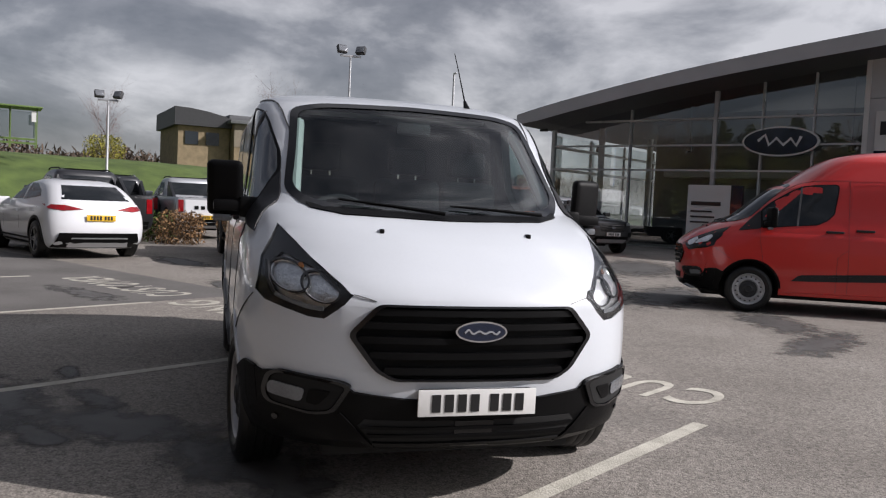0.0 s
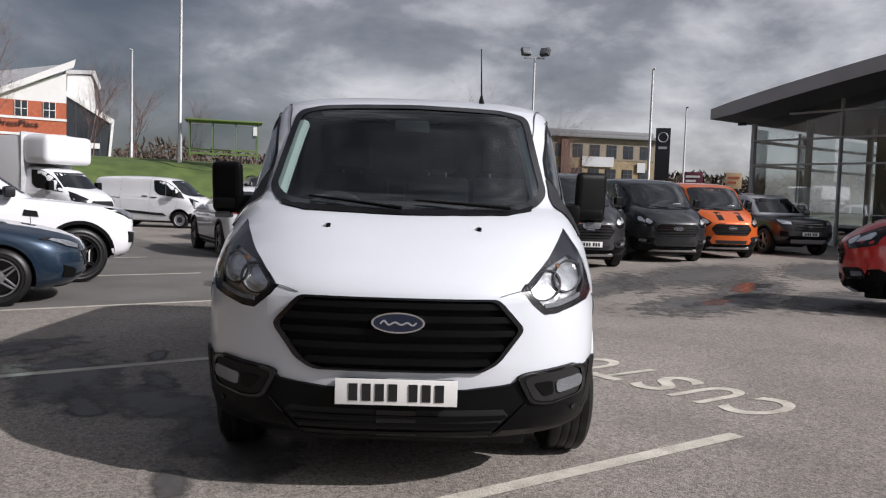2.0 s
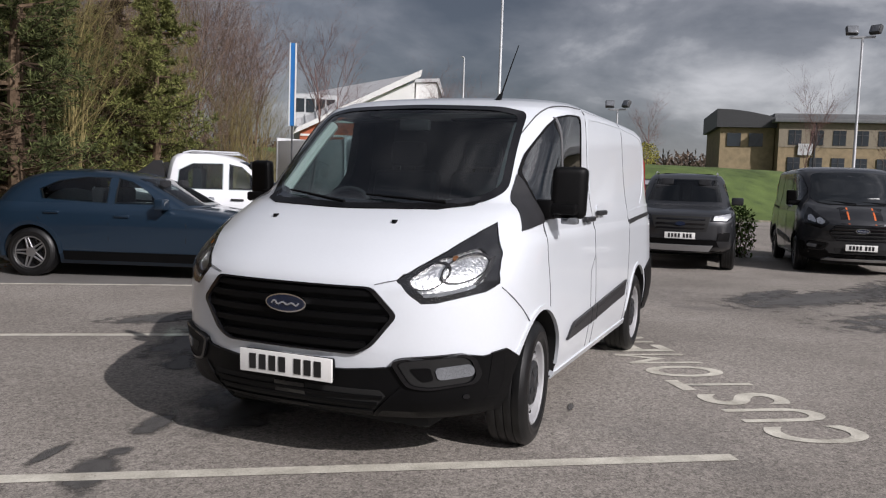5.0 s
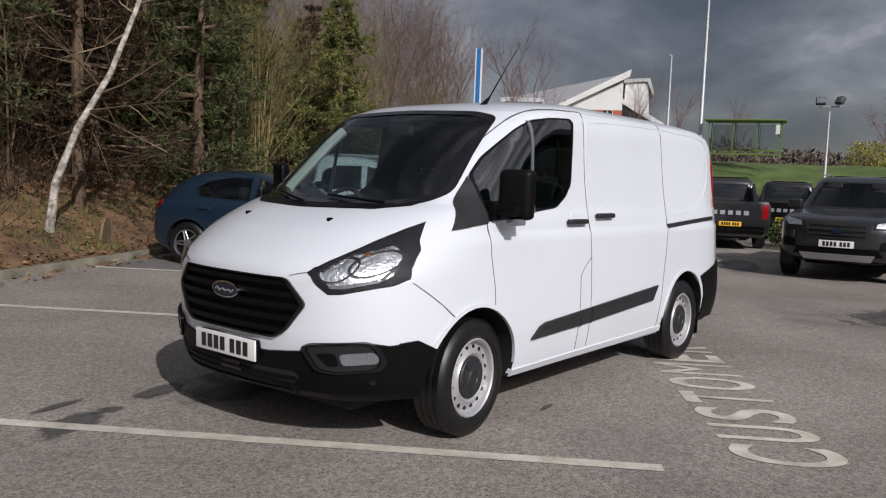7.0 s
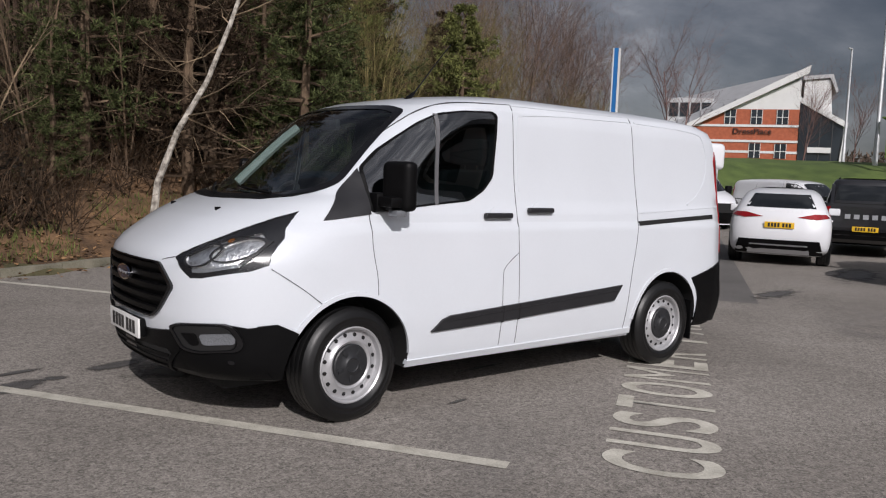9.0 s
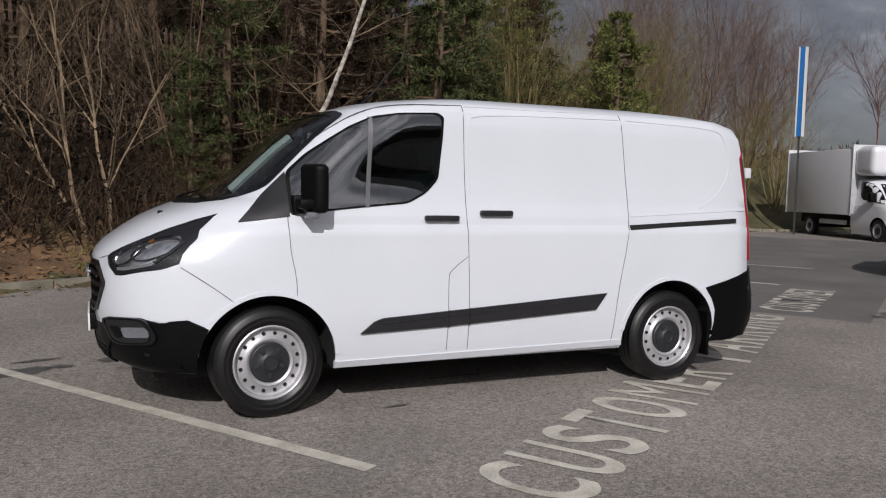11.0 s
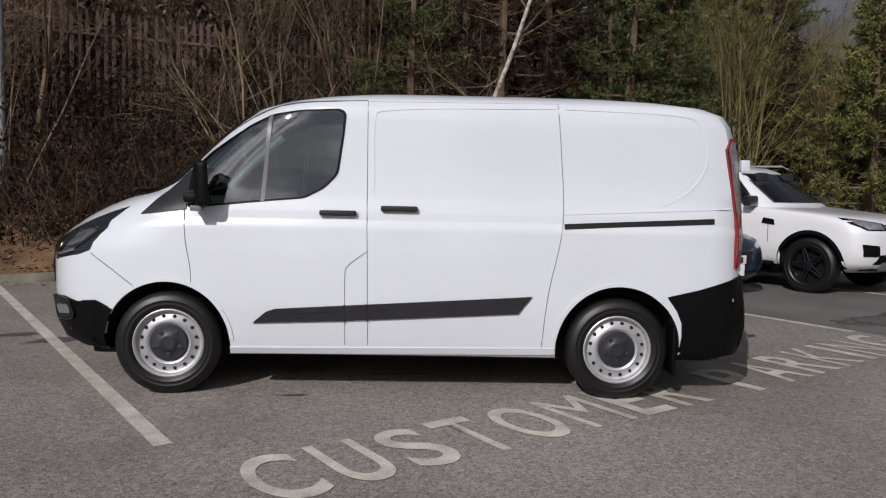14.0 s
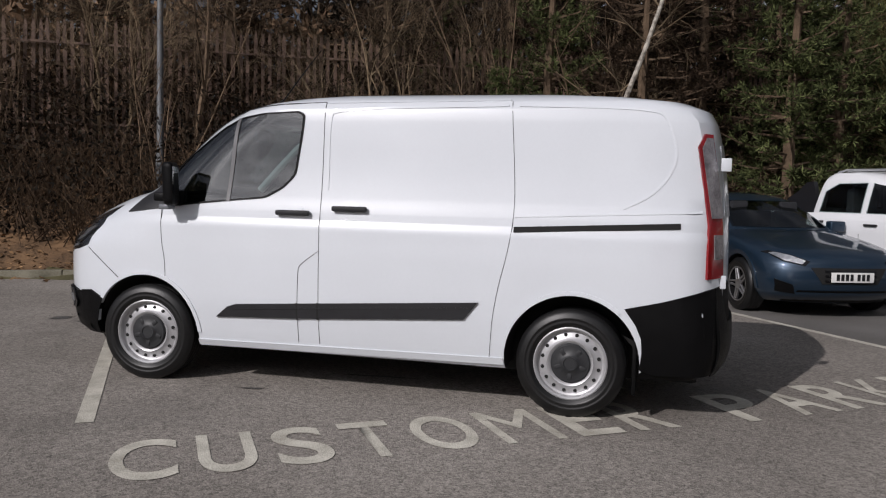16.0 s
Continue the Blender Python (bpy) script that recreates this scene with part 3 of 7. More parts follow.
        # flank
        part("side_moulding", laid([(0.555, 0.484), (0.640, 0.556), (0.70, 0.576), (2.356, 0.680), (2.268, 0.569), (1.14, 0.506)], on, 0.016, 0.03, 0.12), SATIN, root, "black plastic rubbing strip")
        part("moulding_fold", laid(strip([(0.70, 0.545), (1.5, 0.594), (2.30, 0.642)], 0.006), on, 0.0185, 0.006, 0.12), SATIN, root)
        part("moulding_joint", laid([(1.287, 0.508), (1.297, 0.508), (1.297, 0.616), (1.287, 0.616)], on, 0.018, 0.01, 0.2), DARK, root)
        part("moulding_joint", laid([(1.141, 0.500), (1.150, 0.500), (1.150, 0.608), (1.141, 0.608)], on, 0.018, 0.01, 0.2), DARK, root)
        for x in (0.975, 1.368):
            z0 = 1.198 if x < 1.2 else 1.233
            part("handle_recess", laid(ellipse(x + 0.125, z0 + 0.012, 0.062, 0.044, 24), on, 0.006, 0.008, 0.04), body, root)
            h = part("door_handle", boxed(x, x + 0.238, -0.02, 0.016, z0 - 0.017, z0 + 0.018, 0.014, None, 3), SATIN, root, "black door handle")
            h.matrix_local = Matrix.Translation((0, sg * (s.side(x + 0.1, z0) + 0.022), 0))
        part("sliding_rail", laid([(2.561, 1.155), (3.545, 1.207), (3.545, 1.172), (2.561, 1.121)], on, 0.006, 0.01, 0.15), DARK, root, "black sliding door rail")
        seams = [[(1.272, 1.925), (1.275, 1.50), (1.28, 1.13), (1.286, 0.95), (1.296, 0.34)], [(0.107, 1.205), (0.115, 1.09), (0.124, 0.98), (0.156, 0.84), (0.160, 0.735)], [(1.285, 0.955), (1.156, 0.862), (1.141, 0.815), (1.147, 0.34)], [(2.512, 1.935), (2.544, 1.533), (2.560, 1.265), (2.540, 1.04), (2.456, 0.69), (2.43, 0.33)], [(-0.495, 0.908), (-0.33, 0.80), (-0.20, 0.70)], [(0.24, 1.625), (0.40, 1.745), (0.56, 1.842), (0.70, 1.892), (0.85, 1.916), (1.272, 1.930)]]
        for q in seams:
            part("panel_gap", laid(strip(curved(q), 0.0030), on, 0.0025, 0.005, 0.12), SEAM, root)
        part("panel_gap", laid((lambda p: p if sg < 0 else mirror_y(p))(strip([(-0.435, 0.925), (-0.48, 0.938), (-0.525, 0.948)], 0.003)), s.on_nose, 0.002, 0.003, 0.1), SEAM, root)
        for q in [[(1.318, 1.355), (1.307, 1.817), (1.344, 1.885), (2.495, 1.905)], [(2.56, 1.905), (3.38, 1.885), (3.46, 1.815), (3.527, 1.578), (3.40, 1.378), (3.21, 1.284)], [(2.565, 1.22), (3.664, 1.275)], [(1.285, 1.930), (2.50, 1.942)]]:
            part("pressed_line", laid(strip(curved(q, 3), 0.014), on, 0.0032, 0.006, 0.12), body, root)
        part("sill", laid([(0.402, 0.275), (0.402, 0.316), (2.515, 0.340), (2.525, 0.298)], on, 0.010, 0.03, 0.2), body, root)
        # wheel arch lips and liners
        for x, r, z in ((0.0, 0.405, 0.335), (2.933, 0.41, 0.345)):
            arc = [(x + (r + 0.012) * math.cos(radians(a)), z + (r + 0.012) * math.sin(radians(a))) for a in range(4 if x < 1 else 48, 174, 4)]
            part("arch_lip", laid(strip(arc, 0.026), on, 0.007, 0.02, 0.3), body if detail else TRIM, root)
        part("mud_flap", boxed(3.30, 3.325, sg * 0.86 - 0.09, sg * 0.86 + 0.09, 0.17, 0.5, 0.008), TRIM, root)
        part("rear_bumper_corner", laid([(3.243, 0.692), (3.45, 0.742), (3.70, 0.818), (3.845, 0.85), (3.845, 0.33), (3.70, 0.31), (3.42, 0.305), (3.34, 0.33), (3.352, 0.43), (3.345, 0.52), (3.31, 0.60)], on, 0.012, 0.03, 0.12), TRIM, root)
        part("tail_light", laid([(3.625, 1.66), (3.66, 1.735), (3.705, 1.735), (3.755, 1.43), (3.785, 1.19), (3.80, 0.885), (3.70, 0.885), (3.70, 1.2)], on, 0.010, 0.02, 0.1), REDLENS, root, "tall red tail light")
        part("tail_light_window", laid([(3.645, 1.652), (3.668, 1.712), (3.702, 1.712), (3.755, 1.40), (3.782, 1.24), (3.712, 1.24)], on, 0.014, 0.006, 0.1), LENSGREY, root)
        part("tail_light_window", laid([(3.730, 1.14), (3.783, 1.14), (3.792, 1.00), (3.735, 1.00)], on, 0.014, 0.006, 0.1), LENSGREY, root)
        for z in (1.56, 0.86):
            part("door_hinge", boxed(3.765, 3.825, sg * 0.755 - 0.025, sg * 0.755 + 0.025, z - 0.04, z + 0.04, 0.008), body, root)
        # front bumper flank and front corner
        part("front_bumper_corner", laid([(-0.56, 0.300), (-0.56, 0.598), (-0.46, 0.608), (-0.345, 0.553), (-0.385, 0.46), (-0.408, 0.37), (-0.405, 0.300)], on, 0.012, 0.04, 0.08), TRIM, root)
        lamp = LAMP if sg < 0 else mirror_y(LAMP)
        mir = (lambda p: p) if sg < 0 else mirror_y
        if detail:
            hl = part("headlight", laid(shrink(lamp, 0.99), s.on_nose, -0.078, 0.004, 0.035), GLOSSBLK, root, "headlight with chrome reflectors behind a clear cover")
            mask = bmesh.new()
            for k in range(len(LAMP)):
                q = (k + 1) % len(LAMP)
                patch(mask, mir([LAMP[k], LAMP[q], LENS[q], LENS[k]]), s.on_nose, -0.010, 0.05, 0.035)
            part("reflector_panel", laid(mir(LENS), s.on_nose, -0.026, 0.004, 0.03), REFLECT, hl, "chrome inner lamp panel")
            part("lamp_mask", mask, SMOKED, hl, "black inner lamp mask")
            for cy, cz, ry, rz, tilt, deep in ((-0.655, 0.972, 0.078, 0.062, 0.5, 0.055), (-0.778, 1.008, 0.082, 0.064, 0.42, 0.06)):
                def dish(y, z, off, cy=cy, cz=cz, ry=ry, rz=rz, tilt=tilt, deep=deep):
                    u, w = -abs(y) - cy, z - cz
                    a_, b_ = u * math.cos(tilt) - w * math.sin(tilt), u * math.sin(tilt) + w * math.cos(tilt)
                    return s.on_nose(y, z, off - deep * max(0.0, 1 - (a_ / ry) ** 2 - (b_ / rz) ** 2) ** 0.8)
                bowl = part("reflector", laid(mir(ellipse(cy, cz, ry, rz, 32, -tilt)), dish, -0.014, 0.004, 0.012), REFLECT, hl, "fluted chrome reflector bowl")
                part("bulb", laid(mir(ellipse(cy, cz, 0.020, 0.020, 16)), dish, -0.002, 0.02, 0.01), WHITELENS, hl)
                ring = bmesh.new()
                o_, i_ = ellipse(cy, cz, ry * 1.05, rz * 1.05, 28, -tilt), ellipse(cy, cz, ry * 0.95, rz * 0.95, 28, -tilt)
                for k in range(28):
                    q = (k + 1) % 28
                    patch(ring, mir([o_[k], o_[q], i_[q], i_[k]]), s.on_nose, -0.010, 0.01, 0.2)
                part("reflector_rim", ring, SATIN, hl)
            part("bulb", laid(mir(ellipse(-0.722, 1.052, 0.010, 0.010, 12)), s.on_nose, -0.004, 0.008, 0.03), AMBER, hl, "amber indicator bulb")
            part("day_light_strip", laid(mir(strip([(-0.645, 0.882), (-0.71, 0.886), (-0.79, 0.908), (-0.832, 0.924)], 0.018)), s.on_nose, -0.006, 0.006, 0.03), WHITELENS, hl)
            part("lamp_fin", laid(mir(strip([(-0.835, 0.930), (-0.858, 0.985), (-0.855, 1.055)], 0.012)), s.on_nose, -0.002, 0.02, 0.03), SATIN, hl)
            cov = part("lamp_cover", laid(shrink(lamp, 0.992), s.on_nose, 0.003, 0.003, 0.04), GLASS_P, hl)
            cov.visible_shadow = False
        else:
            hl = part("headlight", laid(lamp, s.on_nose, 0.004, 0.012, 0.035), GLOSSBLK, root, "dark headlight with a chrome reflector")
            part("reflector", laid(mir(rounded([(-0.585, 0.955), (-0.64, 0.905), (-0.715, 0.93), (-0.725, 1.0), (-0.66, 1.04)], 0.025)), s.on_nose, 0.008, 0.006, 0.025), REFLECT, hl)
            part("reflector", laid(mir(rounded([(-0.735, 1.005), (-0.73, 0.935), (-0.848, 0.978), (-0.832, 1.055), (-0.785, 1.085)], 0.025)), s.on_nose, 0.008, 0.006, 0.025), REFLECT, hl)
        fog = rounded([(-0.515, 0.575), (-0.56, 0.592), (-0.80, 0.612), (-0.835, 0.590), (-0.852, 0.510), (-0.832, 0.462), (-0.66, 0.440), (-0.575, 0.455)], 0.03)
        fr = part("fog_lamp_frame", laid(mir(fog), s.on_nose, 0.020, 0.02, 0.04), TRIM, root)
        part("fog_lamp_recess", laid(mir(shrink(fog, 0.84)), s.on_nose, 0.022, 0.01, 0.04), DARK, fr)
        ridge = bmesh.new()
        fo, fi = rounded(fog, 0.03), shrink(rounded(fog, 0.03), 0.88)
        for k in range(len(fo)):
            q = (k + 1) % len(fo)
            patch(ridge, [mir([p])[0] for p in (fo[k], fo[q], fi[q], fi[k])], s.on_nose, 0.027, 0.02, 0.2)
        part("fog_lamp_ridge", ridge, GLOSSBLK, fr)
        part("fog_lamp_blank", laid(mir(rounded([(-0.590, 0.548), (-0.675, 0.552), (-0.685, 0.490), (-0.640, 0.482)], 0.015)), s.on_nose, 0.026, 0.01, 0.05), TRIM, fr)
        part("fog_lamp", laid(mir(rounded([(-0.690, 0.550), (-0.815, 0.564), (-0.828, 0.540), (-0.825, 0.505), (-0.700, 0.490)], 0.02)), s.on_nose, 0.028, 0.01, 0.03), WHITELENS, fr, "clear fog lamp")
        for x in (0.0, 2.933):
            add_wheel(root, x, sg * 0.852, 0.335 if detail else 0.33, sg, wheel, steer=5.0 if detail and x == 0.0 else 0.0)
        part("washer_nozzle", boxed(s.nose_x(0.355, 1.199) - 0.012, s.nose_x(0.355, 1.199) + 0.020, sg * 0.355 - 0.010, sg * 0.355 + 0.010, 1.189, 1.212, 0.005), TRIM, root)
        part("bumper_crease", laid(mir(strip([(-0.56, 0.45), (-0.47, 0.36), (-0.41, 0.305)], 0.016)), s.on_nose, 0.020, 0.02, 0.05), TRIM, root)
        part("parking_sensor", laid(mir(ellipse(-0.80, 0.40, 0.012, 0.012, 12)), s.on_nose, 0.018, 0.01, 0.05), GLOSSBLK, root)
    # nose
    bump = [(-0.87, 0.300), (-0.62, 0.278), (0.62, 0.278), (0.87, 0.300), (0.915, 0.45), (0.925, 0.602), (0.865, 0.588), (0.80, 0.606), (0.56, 0.590), (0.51, 0.545), (0.30, 0.522), (-0.30, 0.522), (-0.51, 0.545), (-0.56, 0.590), (-0.80, 0.606), (-0.865, 0.588), (-0.925, 0.602), (-0.915, 0.45)]
    part("front_bumper", laid(bump, s.on_nose, 0.012, 0.04, 0.06), TRIM, root, "unpainted black lower bumper")
    part("lower_intake", laid([(-0.485, 0.405), (-0.40, 0.310), (0.40, 0.310), (0.485, 0.405), (0.46, 0.432), (-0.46, 0.432)], s.on_nose, 0.014, 0.008, 0.06), DARK, root)
    for z in (0.332, 0.366, 0.400):
        w = 0.40 + (z - 0.310) * 0.8
        part("intake_bar", laid([(-w, z - 0.006), (w, z - 0.006), (w, z + 0.006), (-w, z + 0.006)], s.on_nose, 0.022, 0.012, 0.1), TRIM, root)
    part("intake_block", laid([(-0.085, 0.315), (0.085, 0.315), (0.085, 0.43), (-0.085, 0.43)], s.on_nose, 0.019, 0.012, 0.1), GLOSSBLK, root)
    gr = part("grille", laid(rounded(GRILLE, 0.03), s.on_nose, -0.042 if detail else 0.006, 0.008 if detail else 0.02, 0.05), DARK, root, "wide black radiator grille")
    rimbm = bmesh.new()
    o, i = rounded(GRILLE, 0.03), rounded(shrink(GRILLE, 0.955), 0.025)
    for k in range(len(o)):
        q = (k + 1) % len(o)
        patch(rimbm, [o[k], o[q], i[q], i[k]], s.on_nose, 0.014, 0.016, 0.15)
    part("grille_surround", rimbm, GLOSSBLK, gr)
    for z, w in ((0.640, 0.405), (0.705, 0.465), (0.768, 0.512), (0.828, 0.492), (0.884, 0.44)):
        b = laid([(-w, z - 0.014), (-w + 0.012, z + 0.013), (w - 0.012, z + 0.013), (w, z - 0.014)], s.on_nose, 0.004 if detail else 0.022, 0.030, 0.1)
        part("grille_bar", b, TRIM if detail else GLOSSBLK, gr)
    part("badge_rim", laid(ellipse(0, 0.812, 0.113, 0.044, 36), s.on_nose, 0.022, 0.02, 0.1), CHROME, gr, "chrome oval rim")
    part("badge", laid(ellipse(0, 0.812, 0.104, 0.037, 36), s.on_nose, 0.026, 0.008, 0.1), BADGE, gr, "plain dark blue oval badge")
    part("badge_mark", laid(strip(curved([(0.075, 0.808), (0.058, 0.826), (0.040, 0.800), (0.012, 0.820), (-0.012, 0.802), (-0.040, 0.818), (-0.062, 0.800), (-0.078, 0.816)]), 0.007), s.on_nose, 0.029, 0.004, 0.1), SILVER, gr, "plain silver squiggle")
    if plate:
        add_plate(root, Matrix.Translation((s.front(0.55) - 0.030, 0, 0.514)) @ pose(0, 0, 0, 0, -2, 0), bars=bars)
        part("plate_mount", boxed(s.front(0.55) - 0.026, s.front(0.55) + 0.03, -0.25, 0.25, 0.462, 0.566, 0.01), TRIM, root)
    # wipers and cowl
    part("cowl", laid([(-0.64, 1.290), (-0.5, 1.266), (0, 1.254), (0.5, 1.266), (0.64, 1.290), (0.655, 1.315), (0.5, 1.290), (0, 1.278), (-0.5, 1.290), (-0.655, 1.315)], s.on_nose, 0.006, 0.015, 0.06), TRIM, root)
    for a, b in (((0.02, 1.268), (0.50, 1.318)), ((-0.52, 1.282), (-0.04, 1.308))):
        bm = bmesh.new()
        pts = [Vector(s.on_nose(a[0] + (b[0] - a[0]) * t, a[1] + (b[1] - a[1]) * t, 0.022)) for t in (0, 0.25, 0.5, 0.75, 1)]
        tube(bm, pts, [0.010, 0.009, 0.008, 0.007, 0.005], 6)
        part("wiper", bm, TRIM, root)
    if not detail:
        part("skid_lip", laid([(-0.60, 0.282), (-0.52, 0.325), (0.52, 0.325), (0.60, 0.282)], s.on_nose, 0.026, 0.03, 0.08), SILVER, root, "silver skid lip")
        part("bumper_top", laid([(-0.84, 0.50), (-0.55, 0.47), (-0.50, 0.40), (0.50, 0.40), (0.55, 0.47), (0.84, 0.50), (0.88, 0.66), (0.55, 0.625), (-0.55, 0.625), (-0.88, 0.66)], s.on_nose, 0.022, 0.012, 0.06), body, root)
        part("lower_grille", laid([(-0.44, 0.50), (-0.40, 0.41), (0.40, 0.41), (0.44, 0.50)], s.on_nose, 0.026, 0.008, 0.08), DARK, root)
        part("windscreen_paper", laid([(-0.42, 1.36), (-0.22, 1.345), (-0.22, 1.39), (-0.42, 1.40)], s.on_nose, 0.008, 0.003, 0.1), PLATEW, root, "white paper behind the windscreen")
    if stripes:
        for y in (-0.285, 0.285):
            for d, m in ((0.0, GLOSSBLK), (-0.072, stripes)):
                e = y + (d if y > 0 else -d)
                w = 0.06 if d == 0 else 0.015
                part("bonnet_stripe", laid([(e - w, 0.93), (e + w, 0.93), (e + w * 0.9, 1.22), (e - w * 0.9, 1.22)], s.on_nose, 0.003, 0.004, 0.05), m, root)
    # underside and rear
    part("underbody", boxed(-0.62, 3.7, -0.60, 0.60, 0.19, 0.30, 0.03), DARK, root)
    part("rear_bumper", laid([(-0.84, 0.31), (-0.80, 0.30), (0.80, 0.30), (0.84, 0.31), (0.87, 0.60), (0.86, 0.83), (0.80, 0.82), (0.74, 0.62), (-0.74, 0.62), (-0.80, 0.82), (-0.86, 0.83), (-0.87, 0.60)], s.on_tail, 0.016, 0.04, 0.06), TRIM, root)
    part("axle", boxed(-0.06, 0.06, -0.8, 0.8, 0.27, 0.36, 0.02), DARK, root)
    part("axle", boxed(2.87, 2.99, -0.8, 0.8, 0.27, 0.36, 0.02), DARK, root)
    for k in (-1, 1):
        part("rear_door_glass", laid([(k * 0.08, 1.25), (k * 0.70, 1.25), (k * 0.64, 1.68), (k * 0.08, 1.72)][:: 1 if k > 0 else -1], s.on_tail, 0.004, 0.006, 0.15), body, root)
    if detail:
        # cab: dashboard, wheel, seats, bulkhead behind them
        dash = bmesh.new()
        box(dash, -0.30, 0.16, -0.83, 0.83, 0.85, 1.20, 0.08, None, 3)
        part("dashboard", dash, CABIN, root)
        part("instrument_hood", boxed(-0.10, 0.14, 0.22, 0.62, 1.14, 1.27, 0.05, None, 3), CABIN, root)
        rim = bmesh.new()
        cir = [(0.0, 0.185 * math.cos(2 * math.pi * k / 24), 0.185 * math.sin(2 * math.pi * k / 24)) for k in range(25)]
        tube(rim, cir, [0.015] * 25, 8)
        box(rim, -0.03, 0.02, -0.07, 0.07, -0.06, 0.05, 0.02)
        box(rim, -0.015, 0.01, -0.175, 0.175, -0.02, 0.015, 0.006)
        sw = part("steering_wheel", rim, CABIN, root, "black steering wheel")
        sw.matrix_local = Matrix.Translation((0.24, 0.42, 1.19)) @ pose(0, 0, 0, 0, 28, 0)
        for y, w in ((0.42, 0.25), (-0.16, 0.22), (-0.58, 0.20)):
            seat = part("seat", boxed(0.55, 1.02, y - w, y + w, 0.80, 0.96, 0.05, None, 3), CLOTH, root, "dark cloth cab seat")
            bk = bmesh.new()
            box(bk, -0.07, 0.07, y - w, y + w, 0, 0.60, 0.06, None, 3)
            back = part("backrest", bk, CLOTH, seat)
            back.matrix_local = Matrix.Translation((1.04, 0, 0.90)) @ pose(0, 0, 0, 0, 12, 0)
            hd = part("headrest", boxed(1.12, 1.22, y - 0.13, y + 0.13, 1.52, 1.70, 0.04, None, 3), CLOTH, seat)
            for k in (-0.06, 0.06):
                part("headrest_post", boxed(1.155, 1.167, y + k - 0.006, y + k + 0.006, 1.44, 1.54), CHROME, seat)
        for sg in (-1, 1):
            bm = bmesh.new()
            tube(bm, [Vector(s.on_nose(sg * y, z, -0.055)) for y, z in ((0.725, 1.37), (0.712, 1.46), (0.695, 1.58), (0.678, 1.70), (0.66, 1.80))], [0.034] * 5, 8)
            part("pillar_trim", bm, PILLAR, root, "pale inner windscreen pillar")
            part("roof_lining", boxed(0.90, 1.36, -0.60, 0.60, 1.865, 1.88), PILLAR, root) if sg > 0 else None
            part("sun_visor", boxed(0.56, 0.72, sg * 0.40 - 0.24, sg * 0.40 + 0.24, 1.80, 1.815, 0.006), CABIN, root)
        part("rear_view_mirror", boxed(0.36, 0.40, -0.10, 0.10, 1.72, 1.79, 0.015), CABIN, root)
        part("load_door_panel", boxed(1.372, 1.378, -0.8, 0.8, 0.8, 1.9), CABIN, root, "cab bulkhead")
        # roof aerial
        bm = bmesh.new()
        tube(bm, [(0.70, -0.42, 1.925), (0.74, -0.42, 1.962), (0.77, -0.422, 1.99)], [0.022, 0.015, 0.009], 8)
        base = part("aerial_base", bm, TRIM, root)
        bm = bmesh.new()
        tube(bm, [(0.77, -0.422, 1.99), (0.94, -0.425, 2.20), (1.06, -0.427, 2.34)], [0.0055, 0.004, 0.003], 6)
        part("aerial", bm, TRIM, base, "thin black roof aerial")
    root.matrix_world = at
    return root


